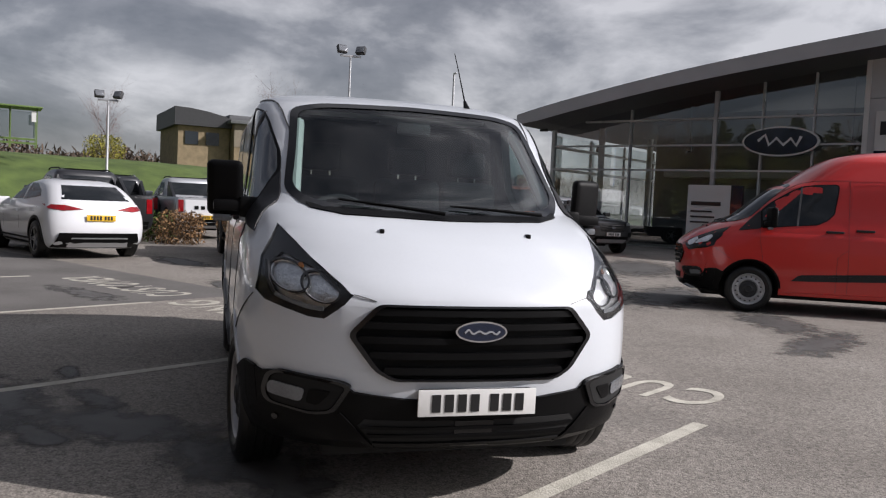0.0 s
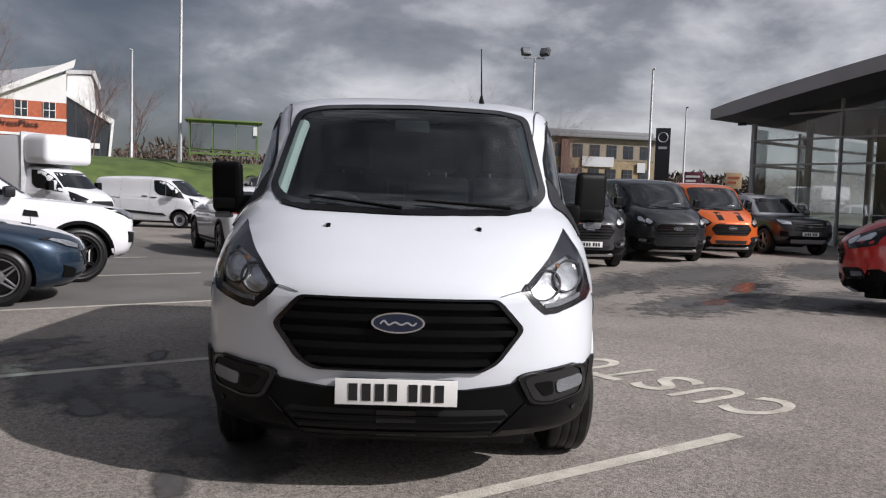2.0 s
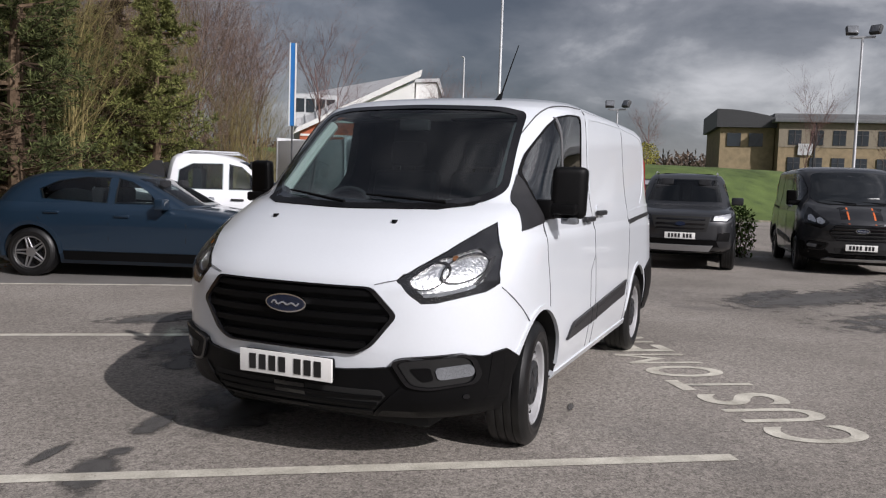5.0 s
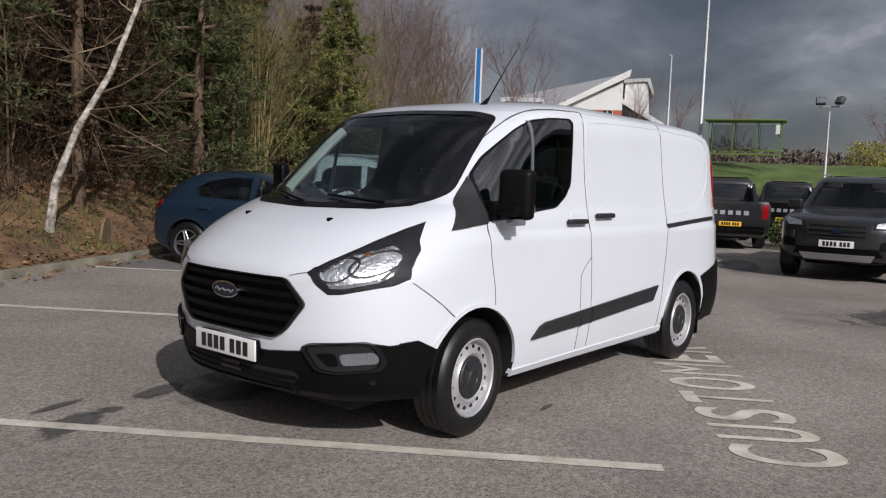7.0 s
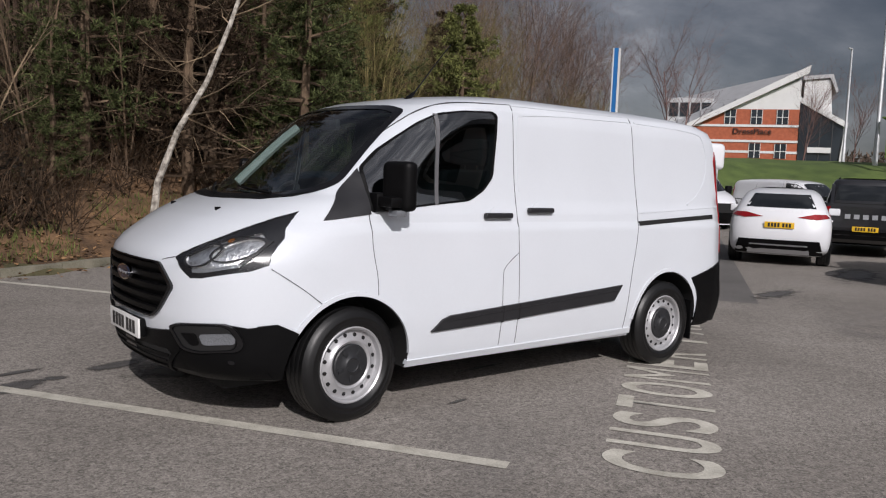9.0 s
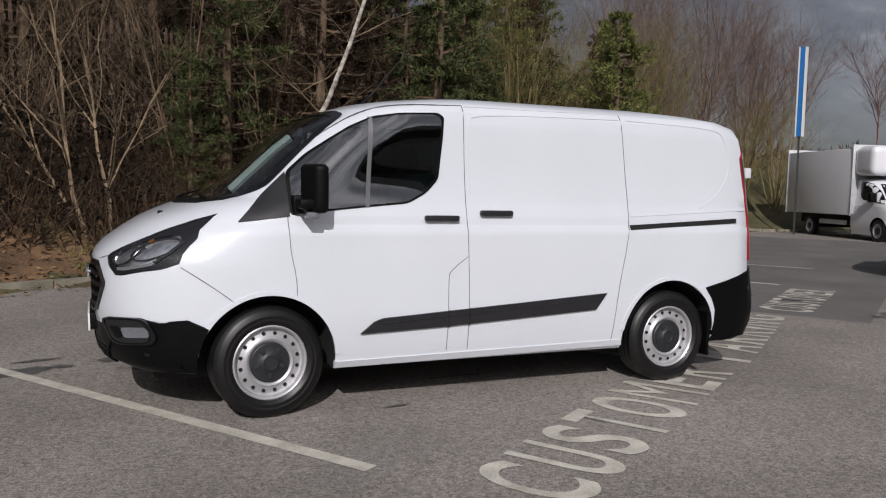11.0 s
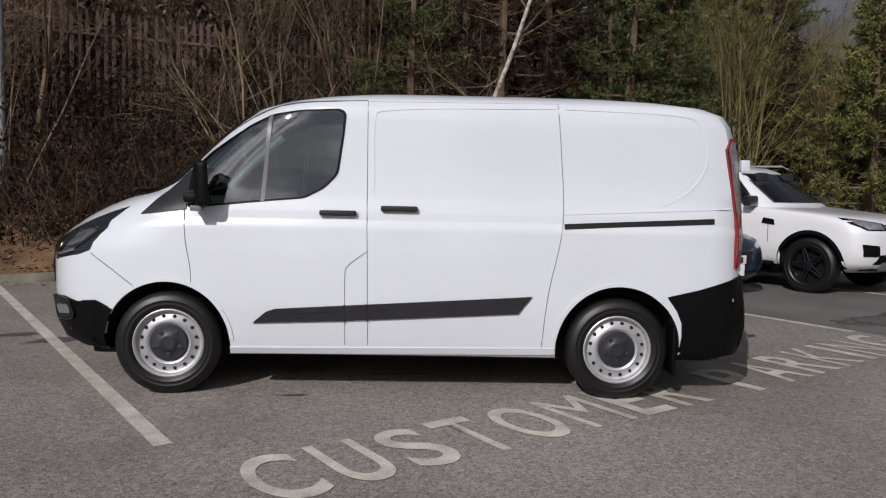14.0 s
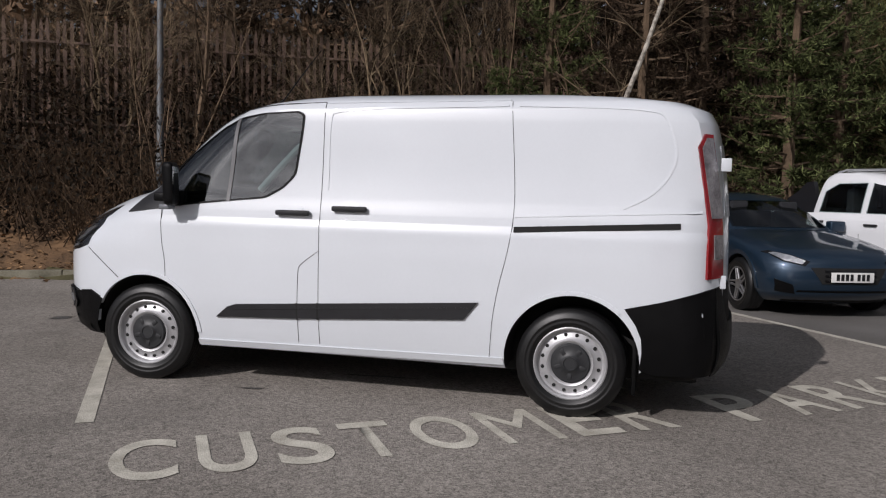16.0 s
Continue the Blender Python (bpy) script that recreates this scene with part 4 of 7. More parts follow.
def car(name, label, category, body, at, spec, group=""):
    """A car or pickup from a table of sizes: lower body, cab, glass panels, lamps, wheels. Nose at -x, front axle over the origin."""
    root = thing(name, label, category, group)
    FINE[0] = 1.8
    lo = Shell(*spec["lower"])
    cut = []
    for x in (0.0, spec["base"]):
        for sg in (-1, 1):
            c = bmesh.new()
            lathe(c, [(spec["arch"], 0.55 * sg), (spec["arch"], 1.3 * sg)], 28)
            bmesh.ops.transform(c, matrix=Matrix.Translation((x, 0, spec["r"])), verts=c.verts)
            cut.append(c)
    if "bed" in spec:
        x0, x1 = spec["bed"]
        cut.append(boxed(x0, x1, -0.70, 0.70, 0.62, 1.6))
    part("body", carve(lo.mesh(), cut), (body, DARK), root, "", 30)
    up = Shell(*spec["upper"])
    fr_, re_, ha_, no_, ta_ = spec["upper"]
    hollow = Shell([(z, v + 0.07) for z, v in fr_], [(z, v - 0.06) for z, v in re_], [(z, v - 0.045) for z, v in ha_], no_, ta_)
    zt = max(z for z, _ in ha_)
    holes = [hollow.mesh(min(z for z, _ in ha_) + 0.03, zt - 0.045)]
    holes += [prism(shrink(q, 0.96), "y", -1.3, 1.3) for q in spec["windows"]]
    xm = (fr_[-1][1] + re_[-1][1]) / 2
    holes += [prism(shrink(spec["screen"], 0.95), "x", -0.5, xm), prism(shrink(spec["rear_glass"], 0.93), "x", xm, 5.0)]
    part("cab", carve(up.mesh(), holes), (spec.get("roof", body), CABIN), root, "", 30)
    for sx in spec.get("seats", (1.05, 1.95)):
        for sy in (-0.36, 0.36):
            seat = part("seat", boxed(sx - 0.06, sx + 0.08, sy - 0.24, sy + 0.24, spec["upper"][0][0][0] - 0.02, zt - 0.25, 0.05), CLOTH, root)
            part("headrest", boxed(sx + 0.0, sx + 0.09, sy - 0.12, sy + 0.12, zt - 0.27, zt - 0.12, 0.03), CLOTH, seat)
    for sg in (-1, 1):
        on, onl = up.on_side(sg), lo.on_side(sg)
        for poly in spec["windows"]:
            part("side_window", laid(poly, on, 0.003, 0.004, 0.12), GLASS_S, root, "tinted side window")
        for q in spec.get("gaps", ()):
            part("panel_gap", laid(strip(q, 0.008), onl, 0.0015, 0.003, 0.15), DARK, root)
        for x, z in spec["handles"]:
            h = part("door_handle", boxed(x, x + 0.20, -0.012, 0.02, z - 0.016, z + 0.016, 0.01), spec.get("handle", body), root)
            h.matrix_local = Matrix.Translation((0, sg * (lo.side(x + 0.1, z) + 0.012), 0))
        for x in (0.0, spec["base"]):
            arc = [(x + (spec["arch"] + 0.02) * math.cos(radians(a)), spec["r"] + (spec["arch"] + 0.02) * math.sin(radians(a))) for a in range(-8, 190, 9)]
            part("arch_trim", laid(strip(arc, 0.05), onl, 0.010, 0.03, 0.3), spec.get("arch_mat", body), root)
            add_wheel(root, x, sg * (spec["track"]), spec["r"], sg, spec["wheel"], 0.235, 32)
        part("sill", laid([(spec["arch"] + 0.05, 0.24), (spec["arch"] + 0.05, 0.36), (spec["base"] - spec["arch"] - 0.05, 0.36), (spec["base"] - spec["arch"] - 0.05, 0.24)], onl, 0.010, 0.03, 0.3), TRIM, root)
        mx, mz = spec["mirror"]
        m = part("door_mirror", boxed(mx, mx + 0.14, 0.0, 0.22, mz - 0.06, mz + 0.09, 0.035, None, 3), spec.get("mirror_mat", body), root)
        m.matrix_local = Matrix.Translation((0, lo.side(mx, mz - 0.1) - 0.02, 0)) if sg > 0 else Matrix.Translation((0, -lo.side(mx, mz - 0.1) + 0.02, 0)) @ Matrix.Diagonal((1, -1, 1, 1))
        mir = (lambda p: p) if sg < 0 else mirror_y
        hl = part("headlight", laid(mir(spec["lamp"]), lo.on_nose, 0.006, 0.012, 0.05), GLOSSBLK, root)
        part("reflector", laid(mir(shrink(spec["lamp"], 0.78)), lo.on_nose, 0.010, 0.006, 0.04), REFLECT, hl)
        part("fog_lamp", laid(mir(spec["fog"]), lo.on_nose, 0.012, 0.02, 0.06), TRIM, root)
        part("tail_light", laid(mir(spec["tail"]), lo.on_tail, 0.012, 0.02, 0.06), REDLENS, root, "red tail light")
    part("windscreen", laid(spec["screen"], up.on_nose, 0.004, 0.005, 0.08), GLASS_C, root, "tinted windscreen")
    part("rear_window", laid(spec["rear_glass"], up.on_tail, 0.004, 0.005, 0.1), GLASS_D, root, "dark rear window")
    gr = part("grille", laid(spec["grille"], lo.on_nose, 0.008, 0.02, 0.06), DARK, root, "black radiator grille")
    zs = [z for _, z in spec["grille"]]
    w = min(abs(y) for y, _ in spec["grille"]) - 0.03
    for k in range(3):
        z = min(zs) + (max(zs) - min(zs)) * (k + 0.7) / 3.4
        part("grille_bar", laid([(-w, z - 0.012), (w, z - 0.012), (w, z + 0.012), (-w, z + 0.012)], lo.on_nose, 0.018, 0.014, 0.15), GLOSSBLK, gr)
    part("badge", laid(ellipse(0, (min(zs) + max(zs)) / 2, 0.085, 0.036, 24), lo.on_nose, 0.024, 0.012, 0.1), BADGE, gr, "plain blue oval badge")
    part("front_bumper", laid(spec["bumper"], lo.on_nose, 0.012, 0.03, 0.08), spec.get("bumper_mat", TRIM), root)
    part("rear_bumper", laid(spec["rear_bumper"], lo.on_tail, 0.025, 0.05, 0.1), spec.get("rear_mat", TRIM), root)
    if "skid" in spec:
        part("skid_plate", laid(spec["skid"], lo.on_nose, 0.02, 0.03, 0.1), SILVER, root)
    pz, rz = spec["plates"]
    if pz:
        add_plate(root, Matrix.Translation((lo.front(pz) - 0.03, 0, pz)))
    add_plate(root, Matrix.Translation((lo.rear(rz) + 0.035, 0, rz)) @ pose(0, 0, 0, 0, 0, 180), PLATEY)
    for q in spec.get("extra", ()):
        q(root, lo, up)
    part("underbody", boxed(0.42, spec["base"] - 0.42, -0.68, 0.68, 0.20, 0.42, 0.03), DARK, root)
    for x in (0.0, spec["base"]):
        part("axle", boxed(x - 0.05, x + 0.05, -0.72, 0.72, spec["r"] - 0.05, spec["r"] + 0.05, 0.02), DARK, root)
    root.matrix_world = at
    return root

# ---- ground, kerbs, markings ----
U, V = Vector((0.834, 0.552)), Vector((-0.552, 0.834))      # along the row of bays, and into a bay
KERB = [(-60.0, -26.55), (20.4, 17.67)]                        # edge of the woods
FOOT = [(20.4, 17.67), (27, 15.6), (33, 12.2), (38, 6.0), (41.5, -2.0), (50, -9.0), (90, -28.0)]  # foot of the grass bank


def seg_dist(p, a, b):
    a, b = Vector(a), Vector(b)
    t = max(0, min(1, (p - a).dot(b - a) / (b - a).length_squared))
    return (p - (a + (b - a) * t)).length


def beyond(p, line):
    """Distance past a line of kerb, negative inside the car park."""
    best = None
    for a, b in zip(line, line[1:]):
        d = seg_dist(p, a, b)
        cr = (b[0] - a[0]) * (p.y - a[1]) - (b[1] - a[1]) * (p.x - a[0])
        if best is None or d < abs(best) - 1e-6:
            best = d if cr > 0 else -d
    return best


wood_rise = hermite([(0, 0.10), (0.4, 0.18), (1.2, 0.58), (2.5, 1.30), (4.0, 1.95), (6.0, 2.35), (10, 2.7), (20, 3.4), (40, 5.5), (120, 9.0)])
bank_rise = hermite([(0, 0.06), (2, 0.5), (5, 1.7), (9, 2.95), (12, 3.2), (40, 3.25), (120, 3.6), (400, 6.0)])


def ground_z(x, y):
    p = Vector((x, y))
    dw, dg = beyond(p, KERB), beyond(p, FOOT)
    if dw > 0 and x < 20.4:
        z = wood_rise(dw)
        k = max(0.0, min(1.0, (x - 12) / 8.4))
        if k > 0 and dg != 0:
            z = z * (1 - 0.35 * k) + 0.35 * k * bank_rise(abs(dg)) * 0.6
    elif dg > 0:
        z = bank_rise(dg)
    else:
        return -0.04
    return z + 0.05 * noise.noise(Vector((x * 0.5, y * 0.5, 0.3))) + 0.02 * noise.noise(Vector((x * 2.1, y * 2.1, 4.0)))


def ground_material():
    """Leaf litter by the woods, mown grass on the bank."""
    litter = mat("leaf_litter", (0.050, 0.028, 0.014), rough=0.95, col2=(0.205, 0.118, 0.058), scale=2.2, bump=1.0, bscale=26, detail=8)
    grass = mat("mown_grass", (0.040, 0.066, 0.014), rough=0.9, col2=(0.098, 0.142, 0.032), scale=0.9, bump=0.8, bscale=40, detail=8)
    rough = mat("rough_grass", (0.045, 0.042, 0.016), rough=0.95, col2=(0.110, 0.095, 0.042), scale=1.2, bump=0.9, bscale=30, detail=8)
    return litter, grass, rough


xs = sorted({*np.arange(-60, -14, 4.0), *np.arange(-14, 26, 0.5), *np.arange(26, 62, 1.0), *np.arange(62, 120, 4.0), 130, 160, 220, 350, 600, 1200, -80, -140, -300, -700})
ys = sorted({*np.arange(-60, -20, 5.0), *np.arange(-20, 0, 1.0), *np.arange(0, 28, 0.5), *np.arange(28, 60, 2.0), 70, 90, 130, 200, 350, 700, 1200, -80, -140, -300, -700})
gb = bmesh.new()
gv = [[gb.verts.new((x, y, ground_z(x, y))) for y in ys] for x in xs]
for i in range(len(xs) - 1):
    for j in range(len(ys) - 1):
        f = gb.faces.new((gv[i][j], gv[i + 1][j], gv[i + 1][j + 1], gv[i][j + 1]))
        c = Vector(((xs[i] + xs[i + 1]) / 2, (ys[j] + ys[j + 1]) / 2))
        f.material_index = 0 if beyond(c, KERB) > 0 and c.x < 13 else (2 if (c.x < 25 and beyond(c, KERB) > -1) or (c.x < 31 and c.y > 15) else 1)
ground = part("ground", gb, ground_material(), None, "", 60)
tagged(ground, "earth bank with brown leaf litter and a mown grass slope", "ground", kind="structure")

ASPHALT = mat("asphalt", (0.174, 0.157, 0.139), rough=0.88, col2=(0.268, 0.245, 0.220), scale=0.55, bump=0.55, bscale=95, detail=9, spec=0.3)


def asphalt_nodes():
    """Speckled stone, damp patches and long worn streaks in the asphalt."""
    n, l = ASPHALT.node_tree.nodes, ASPHALT.node_tree.links
    b = n["Principled BSDF"]
    base = b.inputs["Base Color"].links[0].from_socket
    t = n.new("ShaderNodeTexCoord")
    sums = []
    for scale in (115, 46):
        grit = n.new("ShaderNodeTexVoronoi")
        grit.inputs["Scale"].default_value = scale
        l.new(t.outputs["Object"], grit.inputs["Vector"])
        sp = n.new("ShaderNodeSeparateColor")
        l.new(grit.outputs["Color"], sp.inputs[0])
        sums.append(sp.outputs[0])
    bl = n.new("ShaderNodeMix")
    bl.inputs["Factor"].default_value = 0.38
    l.new(sums[0], bl.inputs["A"])
    l.new(sums[1], bl.inputs["B"])
    g = n.new("ShaderNodeMapRange")
    g.inputs["To Min"].default_value, g.inputs["To Max"].default_value = 0.42, 1.58
    l.new(bl.outputs["Result"], g.inputs["Value"])
    mul = n.new("ShaderNodeVectorMath")
    mul.operation = "SCALE"
    l.new(base, mul.inputs[0])
    l.new(g.outputs[0], mul.inputs["Scale"])
    stain = n.new("ShaderNodeTexNoise")
    stain.inputs["Scale"].default_value, stain.inputs["Detail"].default_value, stain.inputs["Distortion"].default_value = 0.42, 5.0, 0.6
    l.new(t.outputs["Object"], stain.inputs["Vector"])
    r = n.new("ShaderNodeMapRange")
    r.inputs["From Min"].default_value, r.inputs["From Max"].default_value = 0.56, 0.72
    r.inputs["To Min"].default_value, r.inputs["To Max"].default_value = 1.0, 0.80
    l.new(stain.outputs["Fac"], r.inputs["Value"])
    mul2 = n.new("ShaderNodeVectorMath")
    mul2.operation = "SCALE"
    l.new(mul.outputs[0], mul2.inputs[0])
    l.new(r.outputs[0], mul2.inputs["Scale"])
    l.new(mul2.outputs[0], b.inputs["Base Color"])
    rr = n.new("ShaderNodeMapRange")
    rr.inputs["From Min"].default_value, rr.inputs["From Max"].default_value = 0.60, 0.70
    rr.inputs["To Min"].default_value, rr.inputs["To Max"].default_value = 0.88, 0.42
    l.new(stain.outputs["Fac"], rr.inputs["Value"])
    l.new(rr.outputs[0], b.inputs["Roughness"])


asphalt_nodes()
ab = bmesh.new()
ab.faces.new([ab.verts.new((x, y, 0)) for x, y in [*KERB, *FOOT[1:], (90, -60), (-60, -60)]][::-1])
bmesh.ops.triangulate(ab, faces=ab.faces)
bmesh.ops.recalc_face_normals(ab, faces=ab.faces)
if ab.faces[:][0].normal.z < 0:
    bmesh.ops.reverse_faces(ab, faces=ab.faces)
lot = tagged(part("car_park", ab, ASPHALT, None, "", 0), "weathered grey asphalt car park with damp dark patches", "asphalt", kind="structure")

# dark enough for damp and for ground shade put into the colour
DAMP_SHADE = mat("damp_and_shaded_asphalt", (0.066, 0.063, 0.060), rough=0.62, col2=(0.105, 0.101, 0.097), scale=2.0, bump=0.5, bscale=95)
WET = mat("standing_water", (0.028, 0.028, 0.029), rough=0.16, var=0.2, scale=3.0)
PATCH = mat("newer_asphalt", (0.095, 0.089, 0.083), rough=0.85, col2=(0.150, 0.142, 0.134), scale=0.8, bump=0.55, bscale=95)


def soft_stain(material, scale, soft):
    """A stain on a unit disc that thins out towards a ragged rim."""
    n, l = material.node_tree.nodes, material.node_tree.links
    t, g, w, r = n.new("ShaderNodeTexCoord"), n.new("ShaderNodeNewGeometry"), n.new("ShaderNodeTexNoise"), n.new("ShaderNodeMapRange")
    w.inputs["Scale"].default_value, w.inputs["Detail"].default_value, w.inputs["Roughness"].default_value = scale, 7.0, 0.6
    l.new(g.outputs["Position"], w.inputs["Vector"])
    far, add = n.new("ShaderNodeVectorMath"), n.new("ShaderNodeMath")
    far.operation, add.operation = "LENGTH", "MULTIPLY_ADD"
    l.new(t.outputs["Object"], far.inputs[0])
    l.new(w.outputs["Fac"], add.inputs[0])
    add.inputs[1].default_value = 1.7
    l.new(far.outputs["Value"], add.inputs[2])
    r.inputs["From Min"].default_value, r.inputs["From Max"].default_value = 1.22, 1.22 + soft
    l.new(add.outputs[0], r.inputs["Value"])
    clear, mx = n.new("ShaderNodeBsdfTransparent"), n.new("ShaderNodeMixShader")
    l.new(r.outputs[0], mx.inputs["Fac"])
    l.new(n["Principled BSDF"].outputs[0], mx.inputs[1])
    l.new(clear.outputs[0], mx.inputs[2])
    l.new(mx.outputs[0], n["Material Output"].inputs["Surface"])


soft_stain(DAMP_SHADE, 4.0, 0.45)
soft_stain(WET, 2.2, 0.25)


def blot(name, label, x, y, a, b, ang, m, z):
    """A flat stain, long radius a and short radius b."""
    bm = bmesh.new()
    bm.faces.new([bm.verts.new((1.15 * math.cos(2 * math.pi * k / 40), 1.15 * math.sin(2 * math.pi * k / 40), 0)) for k in range(40)])
    ob = tagged(part(name, bm, m, None, "", 0), label, "stain", "stains on the asphalt", "structure")
    ob.matrix_world = pose(x, y, z, 0, 0, ang) @ Matrix.Diagonal((a, b, 1, 1))


quad = bmesh.new()
quad.faces.new([quad.verts.new((p.x, p.y, 0.0015)) for p in (U * 6.05 + V * -3.4, U * 24 + V * -3.1, U * 24 + V * 2.6, U * 6.05 + V * 5.0)])
tagged(part("asphalt_patch", quad, PATCH, None, "", 0), "strip of newer darker asphalt", "asphalt", kind="structure")
# damp stains; those by the van and the row also paint in shade
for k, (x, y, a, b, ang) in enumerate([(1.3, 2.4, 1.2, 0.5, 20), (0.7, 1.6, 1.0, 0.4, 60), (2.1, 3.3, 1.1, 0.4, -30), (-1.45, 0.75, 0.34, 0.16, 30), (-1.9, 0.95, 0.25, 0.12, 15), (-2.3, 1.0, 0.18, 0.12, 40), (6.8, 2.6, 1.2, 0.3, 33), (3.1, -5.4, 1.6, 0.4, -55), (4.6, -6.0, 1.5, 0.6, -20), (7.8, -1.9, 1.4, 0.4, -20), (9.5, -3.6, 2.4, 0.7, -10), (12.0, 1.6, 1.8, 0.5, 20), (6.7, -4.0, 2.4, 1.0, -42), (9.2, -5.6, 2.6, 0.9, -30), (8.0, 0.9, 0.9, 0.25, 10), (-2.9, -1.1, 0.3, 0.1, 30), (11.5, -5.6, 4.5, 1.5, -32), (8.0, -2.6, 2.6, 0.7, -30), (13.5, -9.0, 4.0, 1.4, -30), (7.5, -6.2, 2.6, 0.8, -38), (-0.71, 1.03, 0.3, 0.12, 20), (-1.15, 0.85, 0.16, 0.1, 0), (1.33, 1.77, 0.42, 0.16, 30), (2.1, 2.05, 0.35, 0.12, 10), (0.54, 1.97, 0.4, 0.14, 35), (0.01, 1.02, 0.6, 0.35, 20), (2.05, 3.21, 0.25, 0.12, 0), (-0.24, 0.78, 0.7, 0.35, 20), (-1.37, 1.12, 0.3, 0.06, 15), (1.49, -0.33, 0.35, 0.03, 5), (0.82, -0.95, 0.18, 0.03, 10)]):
    blot("damp_shade_patch", "irregular dark patch on the asphalt, damp with painted shade", x, y, a, b, ang, DAMP_SHADE, 0.0026 + 0.0001 * k)
blot("puddle", "shallow puddle reflecting the grey sky", 6.7, -4.0, 1.2, 0.36, -42, WET, 0.0048)
blot("puddle", "shallow puddle reflecting the grey sky", 9.2, -5.6, 1.7, 0.45, -30, WET, 0.0050)

CONCRETE = mat("kerb_concrete", (0.085, 0.080, 0.052), rough=0.9, col2=(0.235, 0.218, 0.165), scale=3.5, bump=0.5, bscale=70)


def kerb_run(name, label, pts, width=0.13, height=0.11, length=0.915):
    """Kerb stones end to end, each a bevelled block of its own."""
    root = thing(name, label, "kerb", kind="structure")
    me = None
    count = 0
    for a, b in zip(pts, pts[1:]):
        a, b = Vector(a), Vector(b)
        d = (b - a)
        q = max(1, round(d.length / length))
        ang = math.degrees(math.atan2(d.y, d.x))
        for i in range(q):
            if me is None:
                bm = boxed(0.004, length - 0.004, -width / 2, width / 2, -0.15, height, 0.018)
                ob = part("kerb_stone", bm, CONCRETE, root)
                me = ob.data
            else:
                ob = new("kerb_stone", me)
                ob.parent = root
            p = a + d * i / q
            ob.matrix_local = pose(p.x, p.y, random.uniform(-0.012, 0.006), 0, random.uniform(-0.6, 0.6), ang + random.uniform(-0.6, 0.6)) @ Matrix.Diagonal((d.length / q / length, 1, 1, 1))
    return root


kerb_run("kerb_woods", "worn concrete kerb stones along the woods", [(-16, -2.35), (20.4, 17.67)])
kerb_run("kerb_bank", "concrete kerb stones at the foot of the grass bank", FOOT[:5])

ROADPAINT = mat("white_road_paint", (0.33, 0.31, 0.26), rough=0.8, col2=(0.60, 0.575, 0.50), scale=5.0, bump=0.5, bscale=80)


def worn(material, amount):
    """Lets the paint break up into the asphalt at its worn places."""
    n, l = material.node_tree.nodes, material.node_tree.links
    b, out = n["Principled BSDF"], n["Material Output"]
    t = n.new("ShaderNodeTexCoord")
    w = n.new("ShaderNodeTexNoise")
    w.inputs["Scale"].default_value, w.inputs["Detail"].default_value, w.inputs["Roughness"].default_value = 9.0, 10.0, 0.72
    l.new(t.outputs["Object"], w.inputs["Vector"])
    r = n.new("ShaderNodeMapRange")
    r.inputs["From Min"].default_value, r.inputs["From Max"].default_value = amount, amount + 0.06
    l.new(w.outputs["Fac"], r.inputs["Value"])
    clear, mx = n.new("ShaderNodeBsdfTransparent"), n.new("ShaderNodeMixShader")
    l.new(r.outputs[0], mx.inputs["Fac"])
    l.new(b.outputs[0], mx.inputs[1])
    l.new(clear.outputs[0], mx.inputs[2])
    l.new(mx.outputs[0], out.inputs["Surface"])


worn(ROADPAINT, 0.64)


def bay_line(u, v0, v1, w=0.10):
    bm = bmesh.new()
    a, b = U * u + V * v0, U * u + V * v1
    d = U * w / 2
    bm.faces.new([bm.verts.new((p.x, p.y, 0.004)) for p in (a - d, a + d, b + d, b - d)])
    bmesh.ops.recalc_face_normals(bm, faces=bm.faces)
    tagged(part("bay_line", bm, ROADPAINT, None, "", 0), "worn white parking bay line on asphalt", "road marking", "parking bay lines", "structure")


for u, v0, v1 in ((-0.84, -1.81, 5.6), (2.62, -1.85, 5.4), (5.98, -1.85, 5.2), (9.35, -1.85, 5.0), (12.7, -1.85, 4.8), (-4.3, -1.85, 5.8)):
    bay_line(u, v0, v1)


def ground_word(word, u0, u1, v0, v1, height=0.62):
    """A word painted on the ground, reading along the row of bays; each letter a flat shape of the built-in font."""
    root = thing("painted_word", "worn white capital letters painted on asphalt", "road marking", "ground lettering")
    cu = bpy.data.curves.new(word, "FONT")
    widths, meshes = [], []
    for ch in word:
        cu.body = ch
        cu.offset = 0.0 if ch in "MKN" else 0.016
        ob = new("tmp", cu)
        bpy.context.view_layer.update()
        me = bpy.data.meshes.new_from_object(ob.evaluated_get(bpy.context.evaluated_depsgraph_get()))
        bpy.data.objects.remove(ob)
        co = np.array([v.co[:2] for v in me.vertices])
        lo, hi = co.min(0), co.max(0)
        for v in me.vertices:
            v.co = ((v.co.x - lo[0]) / (hi[0] - lo[0]), (v.co.y - lo[1]) / (hi[1] - lo[1]), 0)
        meshes.append(me)
        widths.append({"M": 1.15, "O": 1.1, "C": 1.0, "I": 0.28, "G": 1.05}.get(ch, 0.9))
    gap = 0.30
    total = sum(widths) + gap * (len(word) - 1)
    a, b = U * u0 + V * v0, U * u1 + V * v1
    along = (b - a) / total
    across = V * height
    x = 0.0
    for me, w in zip(meshes, widths):
        for v in me.vertices:
            p = a + along * (x + v.co.x * w) + across * v.co.y
            v.co = (p.x, p.y, 0.0045)
        me.materials.append(ROADPAINT)
        ob = new("letter", me)
        ob.parent = root
        x += w + gap


ground_word("CUSTOMER", -0.67, 2.50, -2.86, -2.76)
